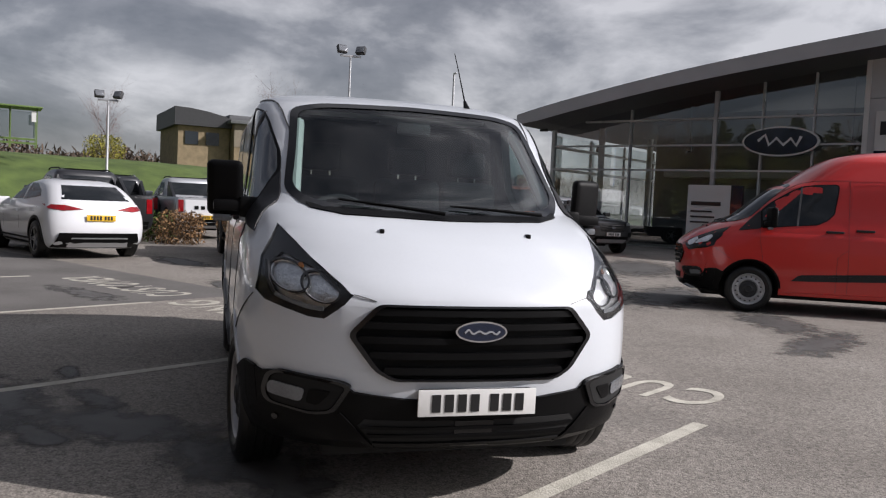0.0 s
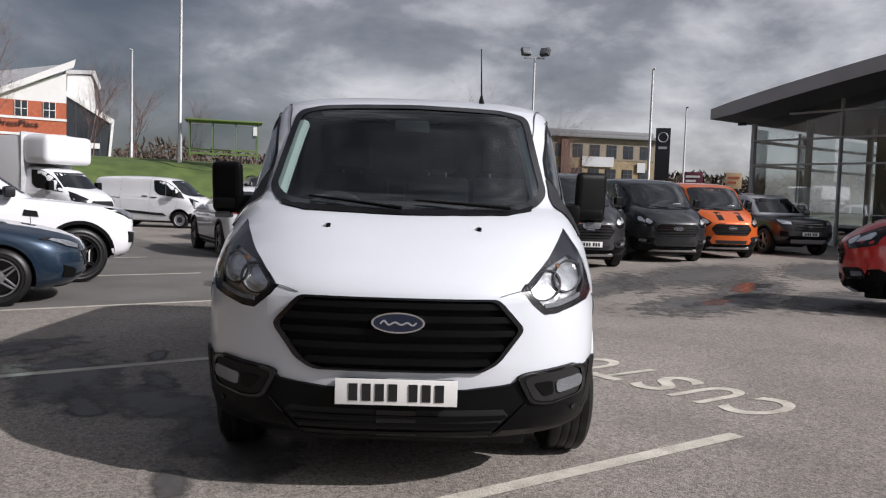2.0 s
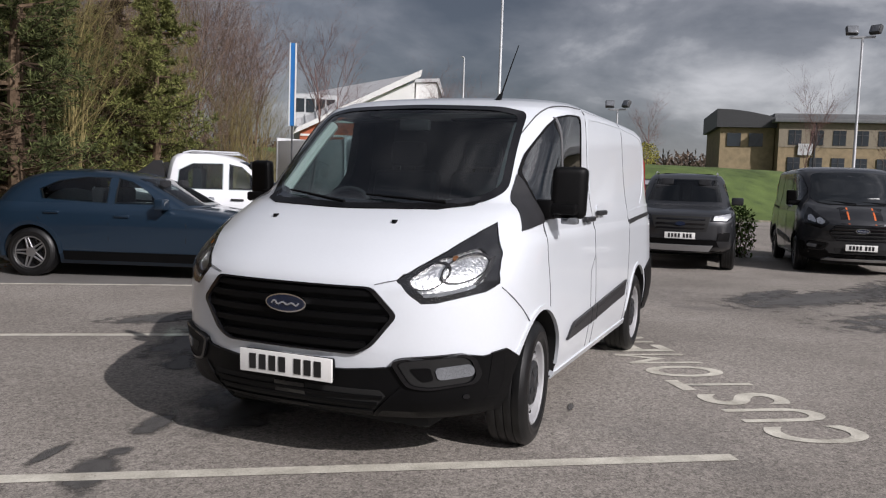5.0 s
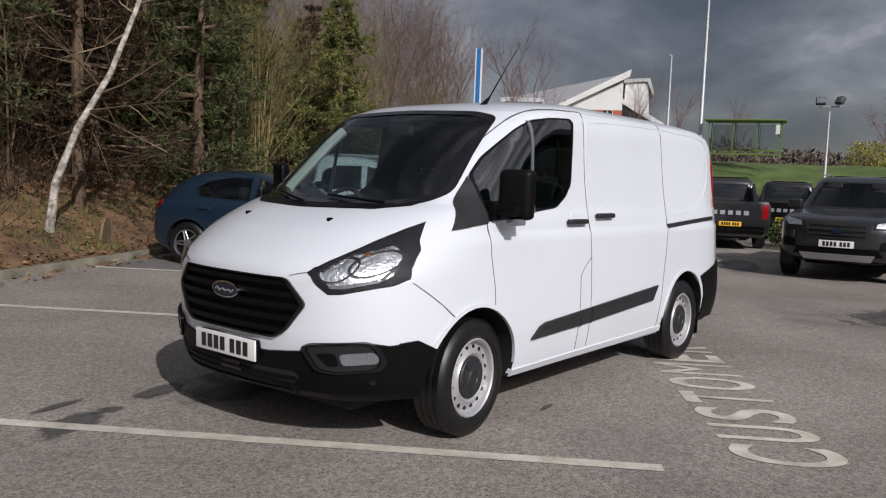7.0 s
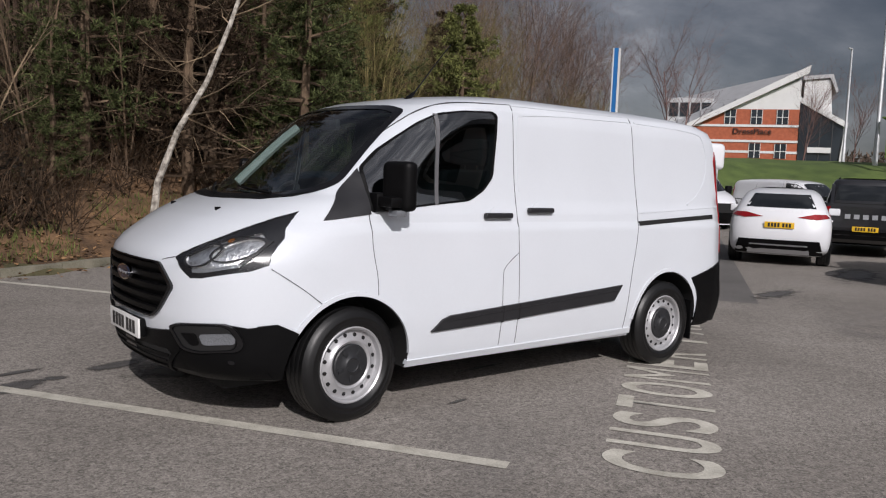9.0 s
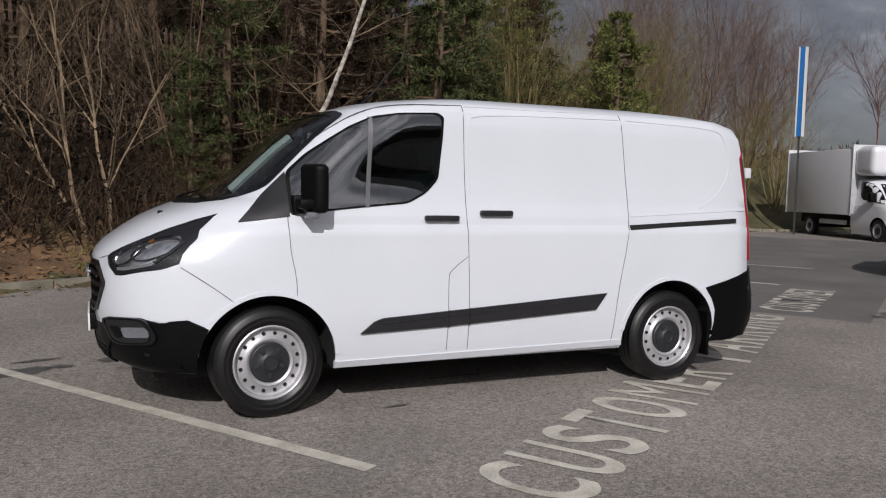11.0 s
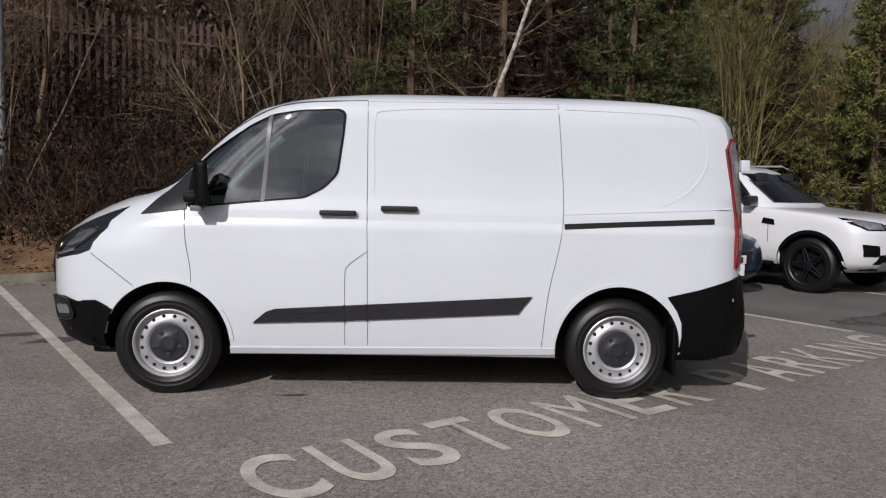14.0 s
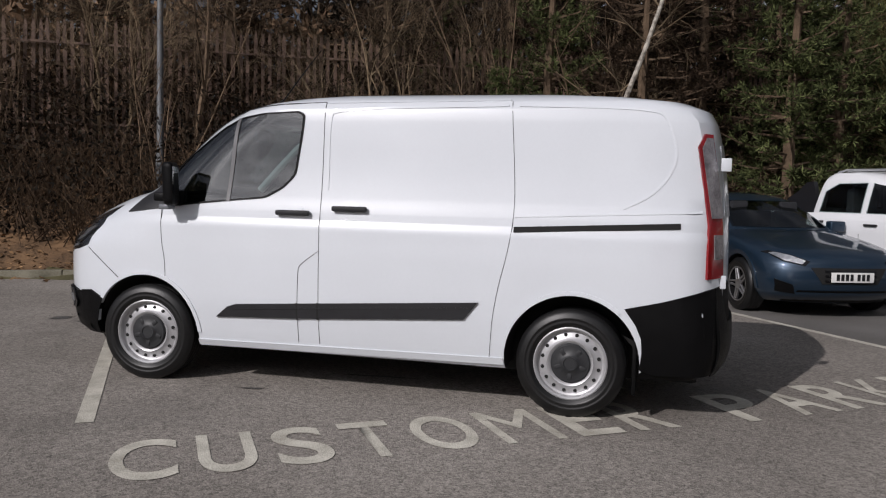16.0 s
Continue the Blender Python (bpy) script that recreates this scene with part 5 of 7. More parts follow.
ground_word("PARKING", 2.98, 5.86, -2.78, -2.56)
ground_word("CUSTOMER", 6.4, 9.0, -2.75, -2.70)

# ---- far things and buildings ----
GALV = mat("galvanised_steel", (0.46, 0.47, 0.48), rough=0.5, metal=0.35, var=0.15, scale=4)
DKSTEEL = mat("dark_painted_steel", (0.035, 0.036, 0.038), rough=0.5, var=0.15)
ROOFGREY = mat("grey_roof_metal", (0.40, 0.405, 0.415), rough=0.5, metal=0.0, var=0.08, scale=1.0)
CLADGREY = mat("light_grey_cladding", (0.46, 0.47, 0.48), rough=0.5, var=0.05, scale=1.0)
BRICK = mat("red_brick", (0.36, 0.10, 0.050), rough=0.9, var=0.2, scale=3.0, bump=0.4, bscale=30)
BUFF = mat("buff_brick", (0.245, 0.190, 0.115), rough=0.9, var=0.22, scale=2.0, bump=0.4, bscale=30)
RENDERW = mat("white_render", (0.62, 0.62, 0.61), rough=0.8, var=0.06, scale=1.0)
WINDOW = mat("building_glass", (0.020, 0.026, 0.032), rough=0.06, var=0.3, scale=0.4, spec=0.7)
GREENST = mat("green_painted_steel", (0.10, 0.16, 0.04), rough=0.5, var=0.1)
SIGNBLUE = mat("blue_sign_panel", (0.015, 0.13, 0.36), rough=0.3, var=0.05)
SHOWGLASS = glass("showroom_glass", (0.70, 0.75, 0.75), 0.01, 0.22)
FLOORTILE = mat("showroom_floor", (0.34, 0.34, 0.33), rough=0.3, var=0.2)


def frame_of(origin, ang):
    return pose(*origin, 0, 0, ang)


def lamp_post(at, h, label, floods=True, r=0.06, m=None):
    root = thing("street_lamp", label, "lamp post", "lamp posts")
    bm = bmesh.new()
    tube(bm, [(0, 0, -0.3), (0, 0, 1.2), (0, 0, 1.25), (0, 0, h)], [r * 1.25, r * 1.25, r, r * 0.62], 10)
    part("post", bm, m or GALV, root)
    if floods:
        part("crossarm", boxed(-0.04, 0.04, -0.42, 0.42, h - 0.04, h + 0.04, 0.01), GALV, root)
        for y, turn in ((0.36, 15), (-0.40, -35)):
            fl = part("floodlight", boxed(-0.08, 0.10, -0.20, 0.20, -0.15, 0.17, 0.03), DKSTEEL, root, "square floodlight head")
            fl.matrix_local = Matrix.Translation((-0.05, y, h + 0.24)) @ pose(0, 0, 0, 0, 25, turn)
            part("lens", boxed(-0.095, -0.078, -0.17, 0.17, -0.12, 0.13, 0.004), WHITELENS, fl)
    else:
        part("lamp_arm", boxed(-0.45, 0.05, -0.05, 0.05, h - 0.04, h + 0.05, 0.03), GALV, root)
    root.matrix_world = Matrix.Translation(at)
    return root


def office():
    """The long buff-brick office with its grey barrel end."""
    root = thing("office_building", "two-storey buff brick office with grey roof and dark windows", "building")
    L, H, D = 22.6, 4.6, 12
    part("wall", boxed(0, L, 0, D, -1.2, H, 0.0), BUFF, root, "buff brick walls", 0)
    slate = mat("weathered_grey_roof", (0.13, 0.135, 0.14), rough=0.6, var=0.12)
    part("roof", boxed(-0.5, L + 0.5, -0.6, D, H, H + 0.32, 0.04), slate, root, "grey metal roof edge")
    part("roof", boxed(-0.3, L + 0.3, 1.0, D - 1, H + 0.32, H + 0.9, 0.1), slate, root)
    part("upper_cladding", boxed(-0.02, L + 0.02, -0.05, 0.3, 2.45, H - 0.05), mat("tan_panels", (0.20, 0.170, 0.125), rough=0.7, var=0.1), root, "", 0)
    for k in range(12):
        x = 0.8 + k * 1.83
        for z0, z1 in ((0.15, 1.55), (2.65, 3.95)):
            w = part("window", boxed(x, x + 1.05, -0.09, 0.02, z0, z1, 0.0), WINDOW, root, "dark office window", 0)
            part("window_frame", boxed(x + 0.48, x + 0.56, -0.12, -0.085, z0, z1), DKSTEEL, w, "", 0)
            part("window_frame", boxed(x, x + 1.05, -0.12, -0.085, z0 + 0.9, z0 + 0.96), DKSTEEL, w, "", 0)
    for k in (3.0, 13.0):
        part("downpipe", boxed(k - 0.06, k + 0.06, -0.16, -0.04, -1, H), DKSTEEL, root, "", 0)
    part("brick_pier", boxed(12.3, 13.2, -0.35, 0.2, -1.0, H - 0.1), mat("dark_brick", (0.13, 0.075, 0.06), rough=0.9, var=0.2), root, "", 0)
    for x, z, w in ((1.6, 1.75, 1.2), (14.6, 1.75, 3.4), (20.6, 1.3, 0.9)):
        part("banner", boxed(x, x + w, -0.22, -0.17, z, z + 1.0, 0.01), CLADGREY, root, "pale banner sign", 0)
    # taller end block with a curved dark roof
    part("end_block", boxed(-4.8, -0.1, 1.5, D, -1.2, 4.2), BUFF, root, "", 0)
    bm = prism([(-5.2, 4.2), (0.6, 4.2), (0.6, 4.85), (-0.8, 5.3), (-2.4, 5.62), (-3.9, 5.8), (-5.2, 5.85)], "y", 1.0, 12.2)
    part("barrel_roof", bm, DKSTEEL, root, "dark curved roof", 0)
    for k in range(2):
        w = part("window", boxed(-4.2 + k * 1.9, -3.0 + k * 1.9, 1.40, 1.52, 2.5, 3.7), WINDOW, root, "", 0)
    root.matrix_world = frame_of((73.6, -0.8, 3.3), math.degrees(math.atan2(-21.2, 4.4)))


def dress_shop():
    """The red-brick building with a sweeping white roof edge, a white gable and a pale grey monopitch roof."""
    root = thing("shop_building", "red brick building with white bands and a grey roof", "building")
    part("wall", prism([(-12.6, -1.8), (0, -1.8), (0, 4.15), (-6.9, 4.15), (-12.6, 1.3)], "y", 0, 10), BRICK, root, "red brick wall", 0)
    part("gable", prism([(-7.2, 4.15), (0, 4.15), (0, 7.2)], "y", 0.02, 9.8), RENDERW, root, "white boarded gable", 0)
    part("roof_edge", prism([(-13.3, 0.85), (-12.9, 1.55), (0.75, 8.55), (0.6, 7.75)], "y", -0.7, 0.25), RENDERW, root, "white sloping roof edge", 0)
    bm = bmesh.new()
    pts = [(-12.9, -0.55, 1.55), (0.72, -0.55, 8.5), (-0.8, 16, 8.0), (-14.4, 13, 6.6)]
    lo = [(x, y, z - 0.3) for x, y, z in pts]
    a, b = [bm.verts.new(p) for p in pts], [bm.verts.new(p) for p in lo]
    bm.faces.new(a), bm.faces.new(b[::-1])
    for i in range(4):
        bm.faces.new((a[i], b[i], b[(i + 1) % 4], a[(i + 1) % 4]))
    part("roof", bm, ROOFGREY, root, "pale grey metal roof", 0)
    for k in range(1, 12):
        p, q = Vector(pts[0]).lerp(Vector(pts[1]), k / 12), Vector(pts[3]).lerp(Vector(pts[2]), k / 12)
        bm = bmesh.new()
        tube(bm, [p + Vector((0, 0, 0.05)), q + Vector((0, 0, 0.05))], [0.05, 0.05], 4)
        part("roof_seam", bm, CLADGREY, root, "", 0)
    for x0, z in ((-12.5, 0.72), (-10.3, 2.32)):
        part("white_band", boxed(x0, 0.03, -0.10, 0.05, z, z + 0.24), RENDERW, root, "white wall band", 0)
    part("stone_plinth", boxed(-12.6, 0.03, -0.06, 0.05, -0.4, -0.15), RENDERW, root, "", 0)
    for x, z0, z1 in ((-7.2, 2.6, 4.1), (-4.6, 2.6, 4.1), (-2.1, 2.6, 4.1), (-4.6, -0.9, 0.62), (-2.1, -0.9, 0.62), (-11.2, -0.9, 0.62)):
        w = part("window", boxed(x, x + 1.05, -0.08, 0.05, z0, z1), WINDOW, root, "", 0)
        part("window_frame", boxed(x + 0.49, x + 0.56, -0.11, -0.07, z0, z1), RENDERW, w, "", 0)
        part("window_frame", boxed(x - 0.05, x, -0.11, -0.07, z0, z1), RENDERW, w, "", 0)
        part("window_frame", boxed(x + 1.05, x + 1.10, -0.11, -0.07, z0, z1), RENDERW, w, "", 0)
        part("window_frame", boxed(x, x + 1.05, -0.11, -0.07, z0 + 0.7, z0 + 0.76), RENDERW, w, "", 0)
    cu = bpy.data.curves.new("sign", "FONT")
    cu.body, cu.size, cu.extrude = "DressPlace", 0.86, 0.03
    ob = new("tmp", cu)
    bpy.context.view_layer.update()
    me = bpy.data.meshes.new_from_object(ob.evaluated_get(bpy.context.evaluated_depsgraph_get()))
    bpy.data.objects.remove(ob)
    me.materials.append(INK)
    t = new("sign_lettering", me)
    t.parent = root
    t.matrix_local = pose(-6.35, -0.14, 1.58, 90, 0, 0)
    # glazed block behind the low end
    part("rear_block", boxed(-13.4, -8.6, 3.0, 9, -1.8, 5.6), CLADGREY, root, "", 0)
    for k in range(4):
        part("rear_window", boxed(-13.2 + k * 1.15, -12.25 + k * 1.15, 2.9, 3.02, 3.6, 5.1), WINDOW, root, "", 0)
    # glazed side wing under its own white slope, and the tower
    part("wing_glass", prism([(0.1, -1.8), (4.2, -1.8), (4.2, 2.7), (0.1, 5.4)], "y", 0.6, 8), WINDOW, root, "dark glazed wing", 0)
    part("wing_edge", prism([(0.0, 5.5), (0.0, 4.95), (4.4, 2.4), (4.65, 2.85)], "y", 0.3, 8), RENDERW, root, "", 0)
    part("wing_prop", prism([(4.35, 2.7), (4.6, 2.7), (4.2, -1.8), (3.95, -1.8)], "y", 0.35, 0.6), RENDERW, root, "white leaning prop", 0)
    for k in range(3):
        part("wing_mullion", boxed(0.9 + k * 1.15, 0.98 + k * 1.15, 0.52, 0.6, -1.8, 4.6 - k * 0.75), DKSTEEL, root, "", 0)
    part("white_notice", boxed(1.0, 3.2, 0.3, 0.4, -0.2, 0.35), RENDERW, root, "", 0)
    part("tower", prism([(0.5, 0), (3.0, 0), (3.3, 4.2), (3.0, 7.6), (0.5, 7.6)], "y", 3.5, 9), RENDERW, root, "", 0)
    part("tower_roof", prism([(0.3, 7.55), (2.9, 7.75), (3.6, 6.2), (3.75, 6.4), (3.15, 8.15), (0.3, 7.95)], "y", 3.2, 9.3), ROOFGREY, root, "", 0)
    root.matrix_world = frame_of((66.5, 31.8, 5.0), -59.0) @ Matrix.Diagonal((0.86, 0.86, 0.86, 1))


def bus_shelter():
    root = thing("bus_shelter", "green steel bus shelter with clear panes on the bank", "bus shelter")
    for x in (0, 1.25, 2.5, 3.7):
        for y in (0, 1.3):
            part("post", boxed(x - 0.025, x + 0.025, y - 0.025, y + 0.025, 0, 2.0), GREENST, root, "", 0)
    part("roof", boxed(-0.25, 3.95, -0.3, 1.6, 2.0, 2.09, 0.03), GREENST, root, "flat green roof")
    for k in range(3):
        part("pane", boxed(0.06 + k * 1.25, 1.2 + k * 1.25 - 0.02, 1.29, 1.31, 0.55, 1.9), SHOWGLASS, root, "", 0)
    part("rail", boxed(0, 3.7, 1.25, 1.35, 0.42, 0.52), GREENST, root, "", 0)
    part("rail", boxed(0, 3.7, -0.03, 0.03, 0.15, 0.25), GREENST, root, "", 0)
    part("notice", boxed(3.45, 3.66, -0.08, -0.05, 1.3, 1.85), RENDERW, root, "", 0)
    root.matrix_world = frame_of((40.7, 13.4, 3.25), -76.0)


def pylon(at, ang, w, h, z0, label, m):
    root = thing("pylon_sign", label, "sign")
    part("panel", boxed(-w / 2, w / 2, -0.12, 0.12, z0, h, 0.01), m, root, "", 0)
    if m is SIGNBLUE:
        part("edge", boxed(-w / 2 - 0.04, -w / 2, -0.14, 0.14, z0, h), RENDERW, root, "", 0)
        part("edge", boxed(w / 2, w / 2 + 0.04, -0.14, 0.14, z0, h), RENDERW, root, "", 0)
        part("foot", boxed(-0.03, 0.03, -0.03, 0.03, -0.3, z0), DKSTEEL, root, "", 0)
    else:
        ring = bmesh.new()
        tube(ring, [(0.28 * math.cos(2 * math.pi * k / 20), -0.13, h - 0.55 + 0.28 * math.sin(2 * math.pi * k / 20)) for k in range(21)], [0.03] * 21, 5)
        part("emblem_ring", ring, GALV, root, "plain silver ring emblem")
        part("emblem_bar", boxed(-0.24, 0.24, -0.15, -0.12, h - 1.25, h - 1.1), GALV, root, "", 0)
    root.matrix_world = frame_of(at, ang)


def showroom():
    """Glass-fronted dealer hall with an arched roof; x runs along the front, y into the hall."""
    root = thing("showroom", "glass-fronted dealership hall with a curved grey roof", "building", kind="structure")
    arc = [(-0.45, 5.12), (0.6, 5.38), (2.9, 5.86), (6.6, 6.52), (10.7, 7.08), (13.9, 7.45), (18, 7.90), (24, 7.95), (30, 7.7)]
    top = hermite(arc)
    bm, under = bmesh.new(), bmesh.new()
    rows = []
    for y in (-2.3, 18):
        xs_ = [-0.45 + 30.45 * k / 30 for k in range(31)]
        rows.append([[bm.verts.new((x, y, top(x) + 0.12)) for x in xs_], [bm.verts.new((x, y, top(x) - 0.40 + 0.25 * max(0, -x))) for x in xs_]])
    for i in range(30):
        bm.faces.new((rows[0][0][i], rows[0][0][i + 1], rows[1][0][i + 1], rows[1][0][i]))
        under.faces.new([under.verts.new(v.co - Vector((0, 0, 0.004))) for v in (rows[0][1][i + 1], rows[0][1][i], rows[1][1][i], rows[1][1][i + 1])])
        for r in rows:
            bm.faces.new((r[0][i], r[0][i + 1], r[1][i + 1], r[1][i]))
    for i in (0, -1):
        bm.faces.new((rows[0][0][i], rows[1][0][i], rows[1][1][i], rows[0][1][i]))
    bmesh.ops.recalc_face_normals(bm, faces=bm.faces)
    part("roof", bm, ROOFGREY, root, "curved grey metal roof", 40)
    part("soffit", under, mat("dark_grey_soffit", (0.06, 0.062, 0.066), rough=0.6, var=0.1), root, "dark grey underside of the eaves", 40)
    for k, x in enumerate((0.05, 3.70, 7.2, 8.95, 10.75)):
        part("mullion", boxed(x - (0.07 if k in (0, 2) else 0.03), x + (0.07 if k in (0, 2) else 0.03), -0.10, 0.10, 0, top(x) - 0.45), GALV, root, "", 0)
    for z in (3.12, 4.1, 5.12):
        x0 = 0.0 if z < 5 else 1.6
        part("transom", boxed(x0, 12.5, -0.09, 0.09, z - 0.035, z + 0.035), GALV, root, "", 0)
    gl = bmesh.new()
    gx = [0.1 + 12.4 * k / 12 for k in range(13)]
    lo, hi = [gl.verts.new((x, 0, 0.05)) for x in gx], [gl.verts.new((x, 0, top(x) - 0.45)) for x in gx]
    for i in range(12):
        gl.faces.new((lo[i], lo[i + 1], hi[i + 1], hi[i]))
    pane = part("glazing", gl, SHOWGLASS, root, "large clear glass front", 0)
    pane.visible_shadow = False
    # gable end glazing towards the row of vans
    for y in (0.0, 3.5, 7.0, 10.5, 14.0):
        part("mullion", boxed(-0.05, 0.05, y - 0.05, y + 0.05, 0, 4.65), GALV, root, "", 0)
    for z in (3.12, 4.1):
        part("transom", boxed(-0.06, 0.06, 0, 14, z - 0.06, z + 0.06), GALV, root, "", 0)
    for y in (1.5, 6.5):
        bm = bmesh.new()
        tube(bm, [(1.6, y, 0), (1.6, y, 5.0)], [0.14, 0.14], 12)
        part("column", bm, GALV, root, "round steel column")
    pane = part("side_glazing", boxed(-0.01, 0.01, 0.05, 14, 0.05, 4.6), SHOWGLASS, root, "", 0)
    pane.visible_shadow = False
    part("floor", boxed(0, 28, 0.15, 18, -0.05, 0.03), FLOORTILE, root, "", 0)
    part("back_wall", boxed(2.6, 28, 5.0, 5.2, 0, 6.0), mat("inner_wall_grey", (0.24, 0.24, 0.245), rough=0.7, var=0.1), root, "grey inner wall", 0)
    part("gallery_edge", boxed(3.6, 28, 3.7, 5, 3.05, 3.35), RENDERW, root, "", 0)
    part("inner_door", boxed(5.0, 6.6, 4.92, 4.995, 0.0, 2.2), mat("oak_door", (0.25, 0.13, 0.05), rough=0.5), root, "", 0)
    part("desk", boxed(2.0, 4.6, 3.0, 3.8, 0.03, 0.78, 0.03), CABIN, root, "dark reception desk")
    # panelled wall at the far end of the glass
    for k in range(4):
        for j in range(3):
            z0 = [0.0, 3.0, 5.6][j]
            z1 = [3.0, 5.6, 7.15][j]
            part("wall_panel", boxed(12.55 + k * 4.0, 16.53 + k * 4.0, -0.35, 0.4, z0 + 0.01, z1 - 0.01, 0.01), CLADGREY, root, "light grey metal wall panel", 0)
    part("corner_trim", boxed(12.4, 12.56, -0.4, 0.1, 0, 7.1), RENDERW, root, "", 0)
    vent = part("vent", boxed(13.35, 14.9, -0.42, -0.34, 5.85, 6.85), DKSTEEL, root, "", 0)
    for k in range(8):
        part("slat", boxed(13.4, 14.85, -0.46, -0.41, 5.9 + k * 0.12, 5.96 + k * 0.12), CABIN, vent, "", 0)
    part("warning_label", boxed(13.2, 13.42, -0.37, -0.345, 5.25, 5.5), PLATEY, root, "", 0)
    s = part("wall_sign", boxed(12.8, 17.5, -0.45, -0.34, 3.65, 5.15), RENDERW, root, "white wall sign with dark bars", 0)
    for k in range(3):
        part("sign_bar", boxed(12.95 + k * 0.42, 13.28 + k * 0.42, -0.47, -0.445, 4.35, 4.80), INK, s, "", 0)
    part("sign_stripe", boxed(12.8, 17.5, -0.47, -0.445, 3.66, 3.82), BADGE, s, "", 0)

    def flat(x, z, off):
        return (x, -0.30 - off, z)
    ov = part("oval_sign", laid(ellipse(9.72, 4.18, 1.34, 0.54, 48), flat, 0.10, 0.12, 9), RENDERW, root, "white-rimmed blue oval sign", 0)
    part("oval_face", laid(ellipse(9.72, 4.18, 1.27, 0.48, 48), flat, 0.12, 0.03, 9), BADGE, ov, "plain blue oval", 0)
    part("oval_mark", laid(strip([(8.95, 4.2), (9.2, 4.42), (9.35, 4.05), (9.6, 4.30), (9.85, 4.05), (10.1, 4.28), (10.3, 4.02), (10.45, 4.35)], 0.10), flat, 0.135, 0.02, 9), RENDERW, ov, "plain white squiggle", 0)
    tot = part("totem_sign", boxed(6.9, 8.5, -1.6, -1.4, 0.0, 2.5, 0.01), RENDERW, root, "white information board with bars", 0)
    part("totem_edge", boxed(8.5, 8.9, -1.62, -1.38, 0.0, 2.5, 0.01), BADGE, tot, "", 0)
    for z, w in ((1.75, 1.1), (1.5, 0.8), (1.3, 0.9), (1.1, 0.7)):
        part("sign_bar", boxed(7.05, 7.05 + w, -1.62, -1.595, z, z + (0.14 if z > 1.7 else 0.06)), INK, tot, "", 0)
    for x in (1.2, 5.4, 8.4, 11.6):
        part("pendant_lamp", boxed(x - 0.12, x + 0.12, 1.9, 2.14, 4.0, 4.3, 0.06), DKSTEEL, root)
        part("pendant_rod", boxed(x - 0.012, x + 0.012, 2.01, 2.03, 4.3, top(x) - 0.4), DKSTEEL, root, "", 0)
    part("security_camera", boxed(-0.55, -0.2, -0.3, -0.14, 4.75, 4.90, 0.03), DKSTEEL, root)
    root.matrix_world = Matrix(((-0.8172, 0.5766, 0, 28.76), (-0.5766, -0.8172, 0, -13.3), (0, 0, 1, 0), (0, 0, 0, 1)))


office()
dress_shop()
bus_shelter()
showroom()
lamp_post((28.6, -4.15, 0), 7.15, "tall grey car park lamp post with two square floodlights")
lamp_post((33.6, 5.5, 0.9), 4.25, "grey lamp post with two floodlights on the grass bank")
lamp_post((45.7, -13.6, 0.6), 9.1, "slim grey street lamp column", False, 0.10)
lamp_post((41.1, 14.05, 3.2), 11.5, "tall slim grey street lamp column", False, 0.10)
lamp_post((51.5, 20.6, 3.2), 7.6, "grey street lamp column beside the road", False, 0.09)
lamp_post((47.0, -16.2, 0.6), 7.0, "slim grey street lamp column", False, 0.07)
lamp_post((-4.75, 6.35, 0.7), 8.5, "bare grey lamp column among the shrubs", False, 0.060, mat("weathered_column", (0.12, 0.125, 0.13), rough=0.6, metal=0.3, var=0.25, scale=2.0))
pylon((21.9, 15.5, 0.0), -60, 0.17, 6.55, 3.45, "tall narrow blue sign with white edges", SIGNBLUE)
pylon((43.7, -13.85, 0.3), -107, 0.85, 5.65, 0.0, "tall black pylon sign with a silver ring emblem", BLACKP)

# ---- woods, shrubs and far trees ----
def bark(name, a, b):
    m = mat(name, a, rough=0.95, col2=b, scale=3.0, bump=0.5, bscale=40)
    n, l = m.node_tree.nodes, m.node_tree.links
    g = n.new("ShaderNodeNewGeometry")
    mul = n.new("ShaderNodeVectorMath")
    mul.operation = "SCALE"
    r = n.new("ShaderNodeMapRange")
    r.inputs["To Min"].default_value, r.inputs["To Max"].default_value = 0.35, 1.95
    l.new(g.outputs["Random Per Island"], r.inputs["Value"])
    bs = n["Principled BSDF"]
    l.new(bs.inputs["Base Color"].links[0].from_socket, mul.inputs[0])
    l.new(r.outputs[0], mul.inputs["Scale"])
    l.new(mul.outputs[0], bs.inputs["Base Color"])
    bs.inputs["Specular IOR Level"].default_value = 0.15
    return m


BARK = bark("grey_brown_bark", (0.045, 0.031, 0.021), (0.125, 0.088, 0.058))
BARKP = bark("pale_twig_bark", (0.075, 0.056, 0.036), (0.205, 0.152, 0.098))
BARKY = bark("yellow_green_twigs", (0.064, 0.054, 0.022), (0.160, 0.130, 0.058))
BARKR = bark("purple_brown_twigs", (0.070, 0.040, 0.036), (0.15, 0.095, 0.085))
BIRCH = mat("birch_bark", (0.09, 0.075, 0.06), rough=0.8, col2=(0.56, 0.52, 0.45), scale=9, bump=0.4, bscale=20)
NEEDLE = bark("pine_needles", (0.026, 0.034, 0.013), (0.088, 0.100, 0.038))
NEEDLEL = bark("young_pine_needles", (0.052, 0.062, 0.018), (0.165, 0.170, 0.058))
LEAFB = bark("dead_brown_leaves", (0.075, 0.042, 0.020), (0.24, 0.145, 0.075))
# near-black leaf colour holds the shade deep inside the woods
SHADELEAF = bark("shade_dark_undergrowth", (0.006, 0.005, 0.004), (0.028, 0.021, 0.014))
